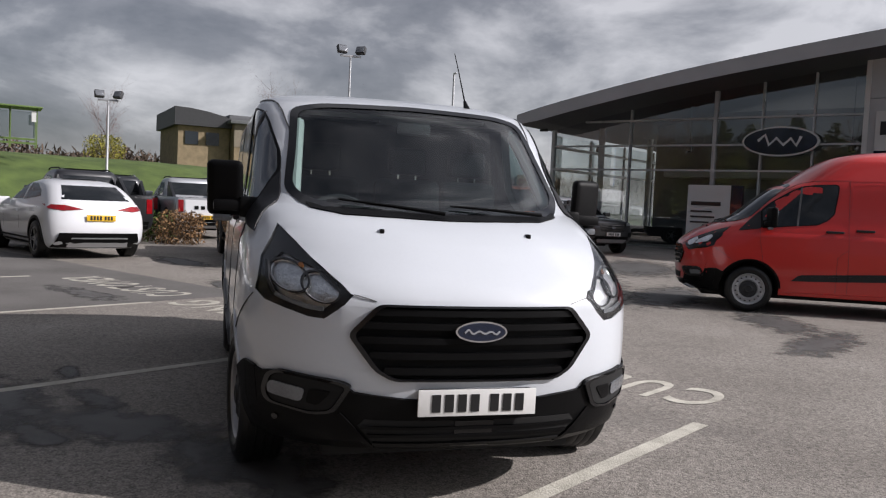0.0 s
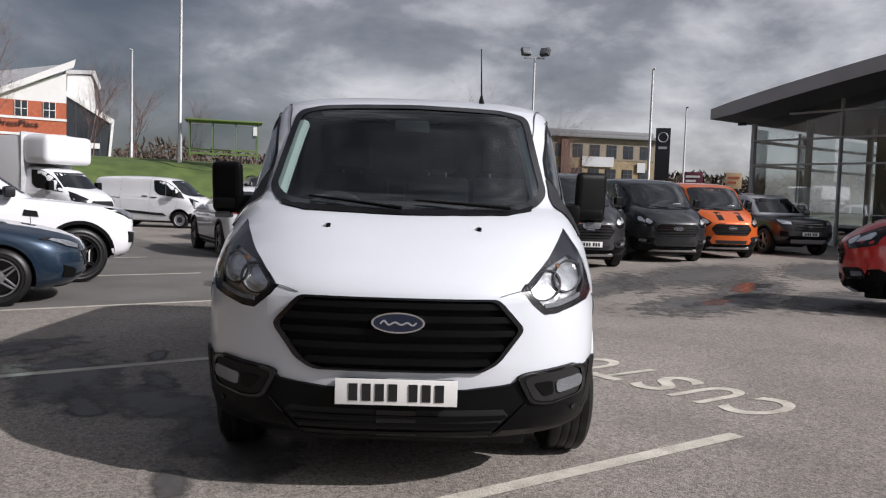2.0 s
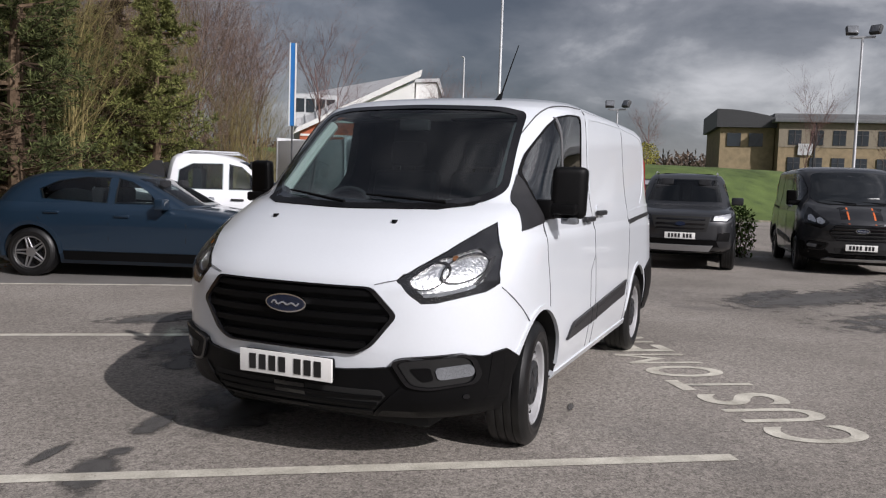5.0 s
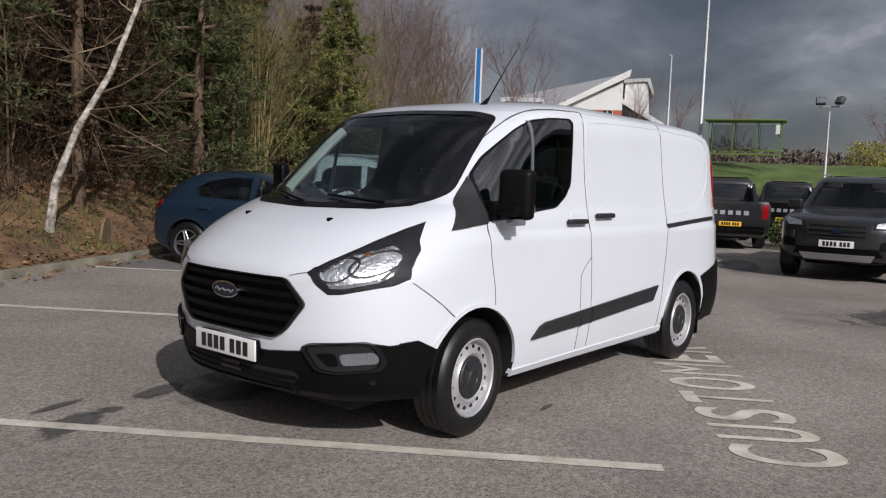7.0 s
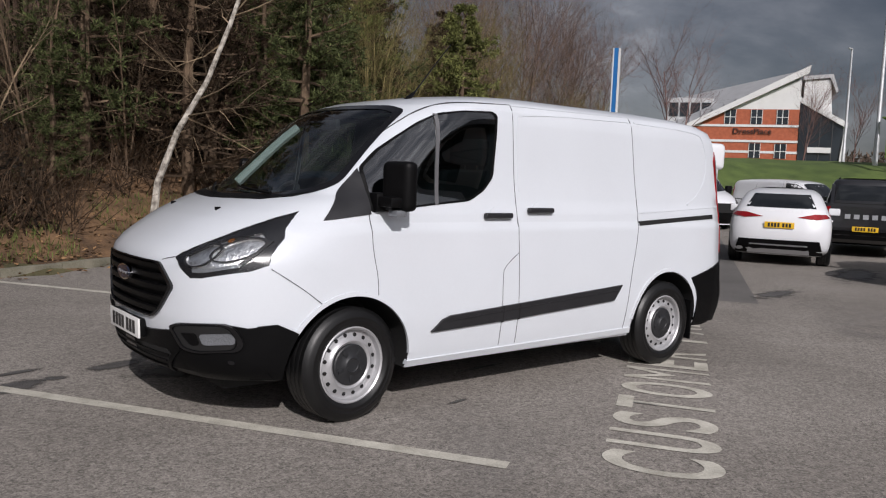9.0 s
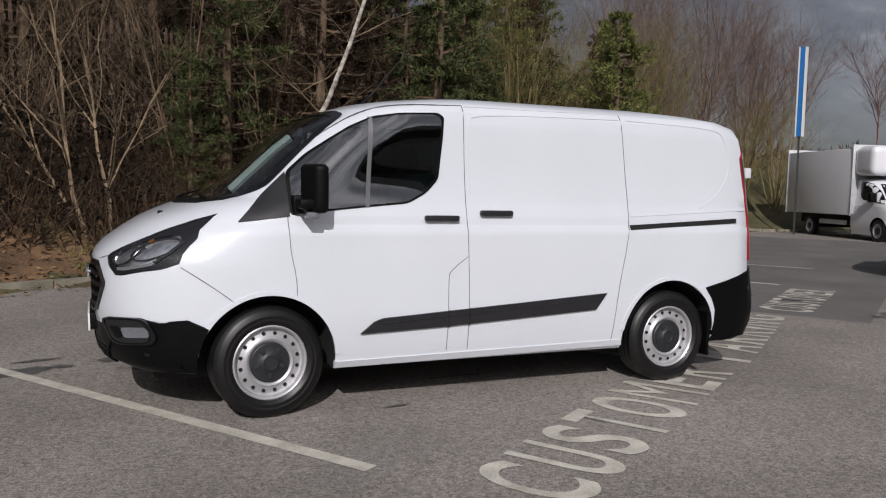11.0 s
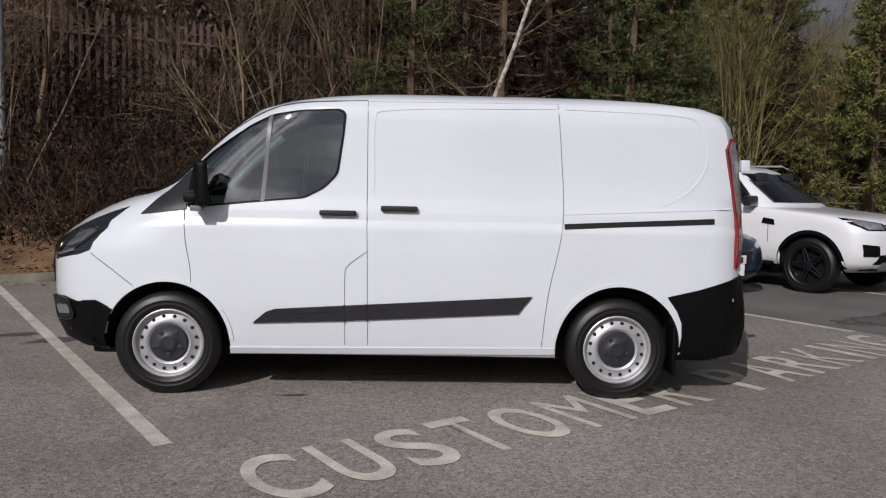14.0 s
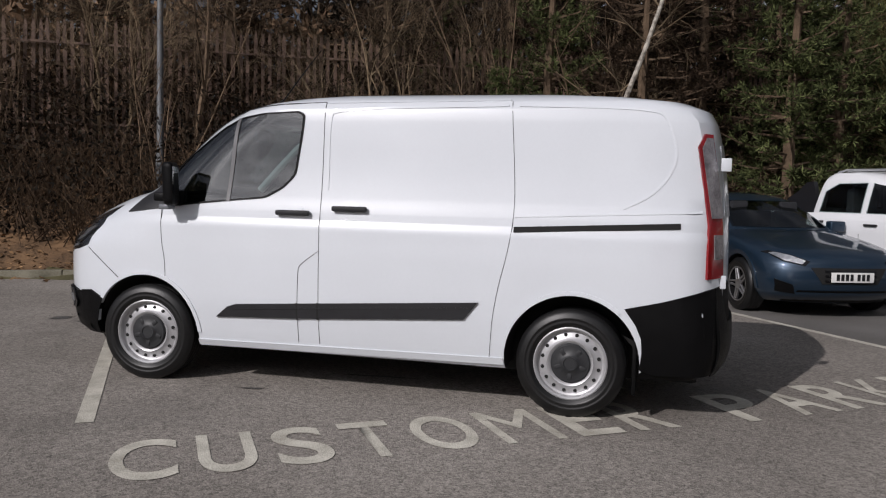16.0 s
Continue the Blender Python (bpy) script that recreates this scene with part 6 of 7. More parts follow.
THICK = bark("dark_brown_stems", (0.032, 0.022, 0.015), (0.115, 0.077, 0.050))


class Soup:
    """Collects tapered twigs and small leaves into one mesh."""

    def __init__(self):
        self.v, self.f = [], []

    def twig(self, pts, radii, n=3):
        base = None
        for i, (p, r) in enumerate(zip(pts, radii)):
            d = (Vector(pts[min(i + 1, len(pts) - 1)]) - Vector(pts[max(i - 1, 0)])).normalized()
            a = Vector((d.z, 0.3, -d.x)) if abs(d.z) < 0.9 else Vector((1, 0.2, 0))
            a = (a - d * a.dot(d)).normalized()
            b = d.cross(a)
            s = len(self.v)
            for k in range(n):
                t = 2 * math.pi * k / n
                self.v.append(tuple(Vector(p) + (a * math.cos(t) + b * math.sin(t)) * r))
            if base is not None:
                for k in range(n):
                    self.f.append((base + k, base + (k + 1) % n, s + (k + 1) % n, s + k))
            base = s

    def leaf(self, p, d, w, nrm):
        """A pointed leaf from p along d."""
        side = Vector(d).cross(Vector(nrm))
        if side.length < 1e-6:
            return
        side = side.normalized() * w
        s = len(self.v)
        p, d = Vector(p), Vector(d)
        self.v += [tuple(p), tuple(p + d * 0.5 + side), tuple(p + d), tuple(p + d * 0.5 - side)]
        self.f.append((s, s + 1, s + 2, s + 3))

    def done(self, name, material, parent=None, label=""):
        me = bpy.data.meshes.new(name)
        me.from_pydata(self.v, [], self.f)
        me.materials.append(material)
        ob = new(name, me)
        ob.parent = parent
        return tagged(ob, label)


def rnd_dir(rng):
    v = Vector((rng.gauss(0, 1), rng.gauss(0, 1), rng.gauss(0, 1)))
    return v.normalized()


def grow(s, rng, p, d, length, r, depth, bend, up, kids, n0=5):
    segs = 4 if depth > 1 else 3
    pts, radii = [Vector(p)], [r]
    for i in range(segs):
        d = (d + rnd_dir(rng) * bend + Vector((0, 0, up))).normalized()
        pts.append(pts[-1] + d * length / segs)
        radii.append(r * (1 - 0.62 * (i + 1) / segs) if depth else r * (1 - 0.85 * (i + 1) / segs))
    s.twig(pts, radii, n0 if depth >= 2 else 3)
    if depth == 0:
        return
    for k in range(kids[depth - 1]):
        t = rng.uniform(0.25, 1.0)
        i = min(int(t * segs), segs - 1)
        q = pts[i].lerp(pts[i + 1], t * segs - i)
        nd = (d + rnd_dir(rng) * 0.95 + Vector((0, 0, 0.15))).normalized()
        grow(s, rng, q, nd, length * rng.uniform(0.42, 0.66), radii[i] * rng.uniform(0.42, 0.6), depth - 1, bend, up * 0.8, kids, n0)


def bare_tree(name, label, m, seed, h=6.5, stems=1, kids=(6, 6, 7), spread=0.25, r=0.075, bend=0.16, up=0.10):
    rng = random.Random(seed)
    root = thing(name, label, "tree", "bare trees")
    for k in range(stems):
        s = Soup()
        d = Vector((rng.uniform(-spread, spread), rng.uniform(-spread, spread), 1)).normalized()
        grow(s, rng, Vector((rng.uniform(-0.2, 0.2) * (stems > 1), rng.uniform(-0.2, 0.2) * (stems > 1), -0.3)), d, h * rng.uniform(0.62, 0.8), r * rng.uniform(0.7, 1.1), 3, bend, up, kids)
        s.done("trunk" if stems == 1 else "stem", m, root)
    return root


def pine(label, m, seed, h=7.0, rad=2.0, whorls=22, low=0.12, dense=11):
    rng = random.Random(seed)
    root = thing("pine_tree", label, "tree", "pine trees")
    s = Soup()
    s.twig([(0, 0, -0.4), (0.05, 0, h * 0.4), (0.0, 0.05, h * 0.75), (0, 0, h)], [0.14, 0.11, 0.06, 0.02], 7)
    c = Soup()
    for w in range(whorls):
        t = low + (1 - low) * (w + rng.random() * 0.6) / whorls
        z = h * t
        reach = rad * (1 - t) ** 0.75 * rng.uniform(0.75, 1.15) + 0.18
        for k in range(rng.randint(4, 6)):
            a = rng.uniform(0, 2 * math.pi)
            L = reach * rng.uniform(0.6, 1.1)
            d = Vector((math.cos(a), math.sin(a), rng.uniform(-0.05, 0.35)))
            tip = Vector((0, 0, z)) + d * L
            mid = Vector((0, 0, z)).lerp(tip, 0.55) + Vector((0, 0, -0.06 * L))
            s.twig([(0, 0, z), mid, tip], [0.03, 0.018, 0.006], 3)
            for j in range(dense):
                u = rng.uniform(0.30, 1.05)
                q = (mid.lerp(tip, (u - 0.55) / 0.45) if u > 0.55 else Vector((0, 0, z)).lerp(mid, u / 0.55)) + rnd_dir(rng) * 0.15 * L * rng.random()
                for i in range(13):
                    nd = (d.normalized() * 0.55 + rnd_dir(rng) * 0.9 + Vector((0, 0, 0.25))).normalized()
                    c.leaf(q, nd * rng.uniform(0.10, 0.21), 0.012, rnd_dir(rng))
    s.done("trunk", BARK, root)
    c.done("crown", m, root)
    return root


def put(ob, x, y, turn=0.0, k=1.0, kz=None, first=False, lean=0.0):
    z = max(ground_z(x, y), 0.0)
    m = pose(x, y, z, lean, 0, turn) @ Matrix.Diagonal((k, k, kz or k, 1))
    if first:
        ob.matrix_world = m
        return ob
    q = copy_thing(ob, pose(x, y, z, lean, 0, turn))
    q.scale = (k, k, kz or k)
    return q


def kerb_at(x, d):
    """A point d metres behind the woods' kerb line, level with x along it."""
    n = Vector((-0.482, 0.876))
    p = Vector((x, 6.45 + 0.55 * x)) + n * d
    return p.x, p.y


rng = random.Random(7)
hazel = bare_tree("bare_tree", "bare many-stemmed tree with pale brown twigs", BARKP, 11, 4.6, 3, (9, 8, 11), 0.30, 0.036, 0.20, 0.03)
put(hazel, -0.85, 7.35, 20, 1.0, first=True)
brown = bare_tree("bare_tree", "bare brown tree among the undergrowth", BARK, 12, 7.5, 1, (6, 6, 9), 0.15, 0.085, 0.17, 0.10)
put(brown, -8.0, 6.2, 0, 1.0, first=True)
slim = bare_tree("bare_tree", "slim bare saplings with thin stems", BARK, 13, 5.6, 4, (5, 6, 6), 0.34, 0.026, 0.15, 0.06)
put(slim, 0.6, 9.6, 0, 1.0, first=True)
yellow = bare_tree("bare_tree", "bare willow with yellow-green upright twigs", BARKY, 14, 6.6, 9, (5, 6, 6), 0.28, 0.04, 0.10, 0.16)
put(yellow, 9.2, 12.7, 0, 0.92, first=True)
for x, d, k, src in [(-11.5, 2.6, 0.95, hazel), (-7.5, 2.3, 0.9, hazel), (-4.6, 4.2, 1.0, hazel), (1.9, 3.6, 0.85, hazel), (5.2, 2.8, 0.8, hazel), (12.5, 3.2, 0.9, hazel),
                     (-13.8, 4.3, 1.0, brown), (-10.3, 4.2, 1.1, brown), (-6.2, 5.6, 1.15, brown), (-3.2, 3.3, 0.9, brown), (-1.0, 6.5, 1.2, brown), (-16, 3, 1.1, brown), (-18, 6, 1.2, brown), (-15, 7, 1.2, brown), (2.8, 5.6, 1.1, brown), (6.2, 6.4, 1.15, brown), (7.6, 4.2, 0.9, brown), (10.6, 6.2, 1.1, brown), (15.0, 6.0, 1.2, brown), (18.0, 7.5, 1.2, brown), (4.4, 7.4, 1.2, brown), (0.8, 8.2, 1.2, brown), (-8.6, 8.0, 1.2, brown), (-4.5, 8.4, 1.15, brown),
                     (-9.0, 2.9, 0.9, slim), (-5.9, 2.6, 0.9, slim), (-3.7, 2.0, 0.8, slim), (-2.4, 4.8, 1.0, slim), (3.4, 2.4, 0.8, slim), (4.6, 4.6, 1.0, slim), (8.8, 2.6, 0.8, slim), (11.4, 4.6, 1.0, slim), (-12.6, 3.4, 0.9, slim), (13.6, 2.2, 0.7, slim), (16.5, 2.8, 0.8, slim), (18.6, 2.2, 0.7, slim),
                     (12.0, 5.2, 1.0, yellow), (15.5, 3.6, 0.85, yellow), (10.4, 3.4, 0.8, yellow), (17.3, 5.0, 0.95, yellow), (14.2, 2.6, 0.8, yellow), (19.2, 2.4, 0.9, yellow), (20.4, 4.0, 1.05, yellow), (18.0, 3.0, 0.9, yellow), (21.5, 3.0, 1.1, yellow)]:
    px_, py_ = kerb_at(x, d)
    put(src, px_, py_, rng.uniform(0, 360), k * rng.uniform(0.92, 1.08))

dark_pine = pine("dark green pine with drooping branches", NEEDLE, 21, 7.2, 2.1)
put(dark_pine, 5.1, 15.2, 0, 0.95, first=True)
light_pine = pine("bushy lighter green pine", NEEDLEL, 22, 6.6, 2.5, 26, 0.06, 19)
put(light_pine, 12.9, 13.75, 40, 0.95, first=True)
dead_pine = pine("brown half-dead conifer with dense dry twigs", bark("dry_conifer_twigs", (0.014, 0.009, 0.006), (0.062, 0.041, 0.026)), 23, 7.4, 2.2, 22, 0.06, 10)
put(dead_pine, 4.3, 11.6, 0, 0.95, first=True)
for x, y, k in [(3.2, 9.9, 0.85), (3.4, 12.7, 0.9), (2.6, 13.2, 1.0), (0.2, 12.2, 0.9), (-2.0, 10.2, 0.85), (-5.0, 9.2, 0.9), (-7.6, 8.2, 0.8), (10.6, 15.2, 0.8), (14.8, 17.2, 0.8)]:
    put(dead_pine, x, y, rng.uniform(0, 360), k)
for x, y, k, src in [(11.2, 16.2, 1.0, dark_pine), (8.0, 14.6, 0.75, dark_pine), (5.9, 12.4, 0.75, dark_pine), (7.2, 17.4, 1.05, dark_pine), (1.2, 15.0, 0.95, dark_pine), (-1.8, 13.6, 0.8, dark_pine), (-8.6, 11.0, 0.7, dark_pine), (6.6, 13.2, 0.48, dark_pine), (12.6, 18.6, 1.0, dark_pine), (16.2, 19.5, 0.8, light_pine), (16.0, 16.9, 0.62, light_pine), (9.4, 17.8, 0.95, light_pine), (9.65, 14.6, 0.9, light_pine), (5.9, 10.4, 0.92, dark_pine), (7.0, 11.7, 0.85, dark_pine), (1.4, 10.0, 0.80, dark_pine), (0.6, 8.8, 0.38, dark_pine), (6.3, 13.1, 0.42, light_pine), (8.3, 12.6, 0.5, dark_pine)]:
    put(src, x, y, rng.uniform(0, 360), k)


def birch():
    root = thing("birch_tree", "leaning white-barked birch with bare twigs", "tree", "bare trees")
    s = Soup()
    path = [(2.10, 8.70, 0.25), (2.17, 8.60, 1.15), (2.42, 8.42, 2.0), (2.86, 8.28, 2.85), (3.22, 8.18, 3.85), (3.58, 8.1, 5.0), (3.9, 8.0, 6.5)]
    s.twig(path, [0.075, 0.058, 0.050, 0.043, 0.037, 0.030, 0.02], 8)
    s.done("trunk", BIRCH, root, "white peeling bark")
    t = Soup()
    r = random.Random(5)
    for k in range(22):
        i = r.randint(2, 5)
        p = Vector(path[i]).lerp(Vector(path[i + 1]), r.random())
        grow(t, r, p, (rnd_dir(r) + Vector((0, 0, 0.5))).normalized(), r.uniform(0.8, 1.8), 0.018, 1, 0.2, 0.02, (7,), 3)
    t.done("crown", BARKP, root)


birch()


def bank_z(x, y, nodes={}):
    """Height of the bank between nodes half a metre apart."""
    i, j = math.floor(x * 2), math.floor(y * 2)
    for a, b in ((i, j), (i + 1, j), (i, j + 1), (i + 1, j + 1)):
        if (a, b) not in nodes:
            nodes[a, b] = ground_z(a / 2, b / 2)
    u, w = x * 2 - i, y * 2 - j
    return (nodes[i, j] * (1 - u) + nodes[i + 1, j] * u) * (1 - w) + (nodes[i, j + 1] * (1 - u) + nodes[i + 1, j + 1] * u) * w


def thicket():
    """Brambles and dead stems over the bank: far too many to count."""
    r = random.Random(31)
    s = Soup()
    for k in range(20000):
        x, d = r.uniform(-15, 21), r.uniform(1.6, 9.5) if r.random() < 0.75 else r.uniform(9, 16)
        if k % 4 == 0:
            x, d = r.uniform(-15, 1.5), r.uniform(0.8, 3.2)
        px_, py_ = kerb_at(x, d)
        z = bank_z(px_, py_) - 0.05
        L = r.uniform(0.4, 1.3) + (1.2 * r.random() if d > 3.5 else 0)
        dirn = (Vector((r.gauss(0, 0.6), r.gauss(0, 0.6), 1.0))).normalized()
        p0 = Vector((px_, py_, z + (r.random() ** 2) * (1.4 if d > 3 else 0.3)))
        p1 = p0 + dirn * L * 0.55
        p2 = p1 + (dirn + rnd_dir(r) * 0.6).normalized() * L * 0.45
        s.twig([p0, p1, p2], [r.uniform(0.006, 0.012), 0.006, 0.002], 3)
    tagged(s.done("bramble_thicket", THICK), "tangle of dead brown stems and brambles under the trees", "undergrowth", kind="stuff")
    # foliage coloured as the shadowed gaps under the trees and around the fence
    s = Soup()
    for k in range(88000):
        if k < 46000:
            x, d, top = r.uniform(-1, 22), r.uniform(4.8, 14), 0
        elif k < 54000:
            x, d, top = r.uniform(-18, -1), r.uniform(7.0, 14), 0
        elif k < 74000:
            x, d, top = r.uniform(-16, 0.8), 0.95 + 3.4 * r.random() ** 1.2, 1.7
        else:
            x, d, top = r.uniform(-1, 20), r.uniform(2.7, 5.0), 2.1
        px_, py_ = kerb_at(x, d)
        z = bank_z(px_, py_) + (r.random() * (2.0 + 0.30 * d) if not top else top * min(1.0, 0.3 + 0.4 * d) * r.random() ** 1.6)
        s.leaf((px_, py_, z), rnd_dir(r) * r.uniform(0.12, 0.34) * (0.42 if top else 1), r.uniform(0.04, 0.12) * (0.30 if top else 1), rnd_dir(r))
    tagged(s.done("shade_dark_undergrowth", SHADELEAF), "dense evergreen and dead foliage about the fence, near black for shade", "undergrowth", kind="stuff")
    s = Soup()
    for k in range(22000):
        px_, py_ = kerb_at(r.uniform(-18, 0), r.uniform(5.0, 9.0))
        z = bank_z(px_, py_) + r.random() * 2.9
        s.leaf((px_, py_, z), rnd_dir(r) * r.uniform(0.12, 0.32), r.uniform(0.03, 0.09), rnd_dir(r))
    tagged(s.done("dry_bracken", bark("dry_bracken_brown", (0.088, 0.054, 0.033), (0.225, 0.145, 0.090))), "dry brown bracken rising behind the fence", "undergrowth", kind="stuff")
    s = Soup()
    for k in range(16000):
        x, d = r.uniform(-15, 20), 0.1 + 5.5 * r.random() ** 1.4
        px_, py_ = kerb_at(x, d)
        if r.random() < 0.06:
            px_, py_ = kerb_at(x, -0.5 * r.random())
        z = ground_z(px_, py_)
        z = max(z, 0.004) + r.uniform(0.0, 0.035)
        a = r.uniform(0, 6.28)
        s.leaf((px_, py_, z), Vector((math.cos(a), math.sin(a), r.uniform(-0.2, 0.5))) * r.uniform(0.05, 0.11), r.uniform(0.015, 0.03), (r.gauss(0, 0.4), r.gauss(0, 0.4), 1))
    tagged(s.done("fallen_leaves", LEAFB), "fallen brown leaves on the bank and along the kerb", "leaf litter", kind="stuff")
    s = Soup()
    for k in range(9000):
        x, d = r.uniform(-1, 20), 0.15 + 1.6 * r.random()
        px_, py_ = kerb_at(x, d)
        if noise.noise(Vector((px_ * 0.5, py_ * 0.5, 2))) < -0.02:
            continue
        s.leaf((px_, py_, ground_z(px_, py_) - 0.01), Vector((r.gauss(0, 0.3), r.gauss(0, 0.3), 1)) * r.uniform(0.06, 0.16), 0.006, (r.gauss(0, 1), r.gauss(0, 1), 0.1))
    tagged(s.done("verge_grass", bark("verge_grass_green", (0.035, 0.055, 0.012), (0.11, 0.13, 0.04))), "thin tufts of grass behind the kerb", "grass", kind="stuff")


thicket()
FENCE = mat("weathered_steel_fence", (0.088, 0.056, 0.042), rough=0.7, col2=(0.215, 0.135, 0.098), scale=3.0, bump=0.2)


def palisade():
    root = thing("palisade_fence", "tall weathered steel palisade fence behind the trees", "fence", kind="structure")
    a, b = Vector(kerb_at(-17.0, 4.0)), Vector(kerb_at(19.0, 4.8))
    d = (b - a).normalized()
    ang = math.degrees(math.atan2(d.y, d.x))
    n = int((b - a).length / 0.145)
    bm = prism([(-0.034, 0), (0.034, 0), (0.034, 2.25), (0.012, 2.40), (0.0, 2.33), (-0.012, 2.40), (-0.034, 2.25)], "y", -0.008, 0.008)
    me = None
    for i in range(n):
        p = a + d * 0.145 * i
        z = ground_z(p.x, p.y) if i % 6 == 0 or me is None else z
        if me is None:
            ob = part("pale", bm, FENCE, root, "", 0)
            me = ob.data
        else:
            ob = new("pale", me)
            ob.parent = root
        ob.matrix_local = pose(p.x, p.y, z + random.uniform(-0.02, 0.02), random.uniform(-1.5, 1.5), random.uniform(-0.8, 0.8), ang)
    for h in (0.45, 1.95):
        for i in range(0, n - 18, 18):
            p, q = a + d * 0.145 * i, a + d * 0.145 * (i + 18)
            bm = bmesh.new()
            tube(bm, [(p.x - d.y * -0.03, p.y - 0.03, ground_z(p.x, p.y) + h), (q.x - d.y * -0.03, q.y - 0.03, ground_z(q.x, q.y) + h)], [0.028, 0.028], 4)
            part("rail", bm, FENCE, root, "", 0)


palisade()

# far trees
far_tree = bare_tree("bare_tree", "bare young street tree with fine twigs", BARKR, 41, 6.4, 1, (9, 9, 13), 0.08, 0.05, 0.13, 0.12)
put(far_tree, 50.5, -2.7, 0, 0.98, first=True)
for x, y, k, t in [(45.2, -7.0, 0.95, 80), (46.6, -8.6, 0.85, 10), (30.5, 23.6, 0.95, 30), (28.0, 24.0, 1.0, 70), (26.0, 25.5, 1.1, 130), (33.5, 21.5, 1.1, 200), (54.5, 25.0, 1.0, 90), (57.0, 22.5, 0.95, 20), (59.5, 19.0, 0.8, 55), (66.0, 9.5, 0.9, 140), (24.5, 27.5, 1.25, 200), (35.3, 22.0, 0.95, 140), (50.6, 22.9, 0.95, 33), (48.0, -21.0, 0.7, 0)]:
    put(far_tree, x, y, t, k)
for x, y, k, t in [(20.5, 21.0, 1.1, 30), (22.6, 20.0, 0.9, 130), (18.8, 20.6, 1.0, 200), (23.0, 23.2, 1.15, 300), (21.4, 18.6, 0.8, 60), (24.4, 18.8, 0.8, 160)]:
    put(slim, x, y, t, k)
for x, y, k, t in [(19.2, 18.9, 0.80, 10), (22.2, 18.7, 0.75, 140), (25.0, 19.4, 0.8, 290)]:
    put(yellow, x, y, t, k)
ash = bare_tree("bare_tree", "tall bare tree with a haze of fine brown twigs", bark("fine_brown_twigs", (0.075, 0.052, 0.042), (0.165, 0.118, 0.095)), 43, 8.2, 2, (9, 10, 14), 0.12, 0.05, 0.13, 0.12)
put(ash, 20.2, 21.6, 0, 1.0, first=True)
for x, y, k, t in [(20.8, 19.6, 0.9, 75), (23.8, 20.0, 0.85, 200), (16.6, 19.0, 0.85, 160), (22.8, 21.6, 1.05, 80), (25.0, 21.8, 0.95, 190), (18.4, 21.2, 1.0, 250), (27.6, 21.8, 0.8, 310)]:
    put(ash, x, y, t, k)


def treeline():
    """Low wooded hills on the horizon."""
    r = random.Random(9)
    s = Soup()
    for k in range(80000):
        a = radians(r.uniform(-40, 105))
        D = r.uniform(150, 210)
        top = 9.5 + 5.5 * noise.noise(Vector((a * 3.0, 0.0, 1.0))) + 2.2 * noise.noise(Vector((a * 14, 2.0, 0))) - 5.0 * max(0, (0.15 - a)) 
        z = r.uniform(2, max(4, top))
        p = Vector((D * math.cos(a), D * math.sin(a), z))
        s.leaf(p, (rnd_dir(r) + Vector((0, 0, 0.6))) * r.uniform(0.5, 1.4), r.uniform(0.10, 0.30), rnd_dir(r))
    tagged(s.done("far_woods", bark("far_woods_brown", (0.045, 0.034, 0.027), (0.10, 0.075, 0.058))), "brown leafless woods on the far hills", "woods", kind="stuff")
    bm = bmesh.new()
    rows = []
    for D, f in ((140, 0.0), (185, 0.75), (230, 1.0)):
        row = []
        for i in range(90):
            a = radians(-60 + 190 * i / 89)
            row.append(bm.verts.new((D * math.cos(a), D * math.sin(a), 1.5 + f * (7.0 + 5 * noise.noise(Vector((a * 3.0, 0.0, 1.0))) - 5.0 * max(0, 0.15 - a)))))
        rows.append(row)
    for p, q in zip(rows, rows[1:]):
        for i in range(89):
            bm.faces.new((p[i], p[i + 1], q[i + 1], q[i]))
    tagged(part("far_hills", bm, mat("far_hillside", (0.045, 0.042, 0.028), rough=1.0, col2=(0.085, 0.07, 0.045), scale=0.05), None, "", 60), "low brown wooded hills on the horizon", "hills", kind="structure")


treeline()


def shrub(name, label, m, x, y, w, d, h, seed, count, leafw=0.02):
    r = random.Random(seed)
    root = thing(name, label, "shrub", "shrubs")
    z0 = max(ground_z(x, y), 0.0)
    s, c = Soup(), Soup()
    for k in range(60):
        p = Vector((r.uniform(-w, w) * 0.4, r.uniform(-d, d) * 0.4, 0))
        q = Vector((r.uniform(-w, w) * 0.5, r.uniform(-d, d) * 0.5, h * r.uniform(0.6, 1.0)))
        s.twig([p, p.lerp(q, 0.5) + rnd_dir(r) * 0.06, q], [0.012, 0.008, 0.003], 3)
    for k in range(count):
        p = Vector((r.uniform(-0.5, 0.5) * w, r.uniform(-0.5, 0.5) * d, h * r.random() ** 0.7))
        if (p.x / w * 2) ** 4 + (p.y / d * 2) ** 4 + (p.z / h) ** 5 > 1.1:
            continue
        c.leaf(p, rnd_dir(r) * r.uniform(0.05, 0.11), leafw, rnd_dir(r))
    s.done("twig_tangle", BARK, root)
    c.done("foliage", m, root)
    root.matrix_world = pose(x, y, z0)


LEAFG = bark("hedge_leaves", (0.030, 0.055, 0.014), (0.085, 0.13, 0.035))
shrub("shrub", "low brown-green shrub on the planted island", LEAFB, 17.58, 1.83, 1.6, 1.2, 0.85, 3, 1600)
shrub("shrub", "low brown-green shrub on the planted island", LEAFG, 18.77, 2.56, 1.5, 1.1, 0.75, 4, 1400)
shrub("hedge", "clipped green hedge behind the parked pickup", LEAFG, 15.2, -0.75, 1.4, 1.4, 1.15, 5, 3200)
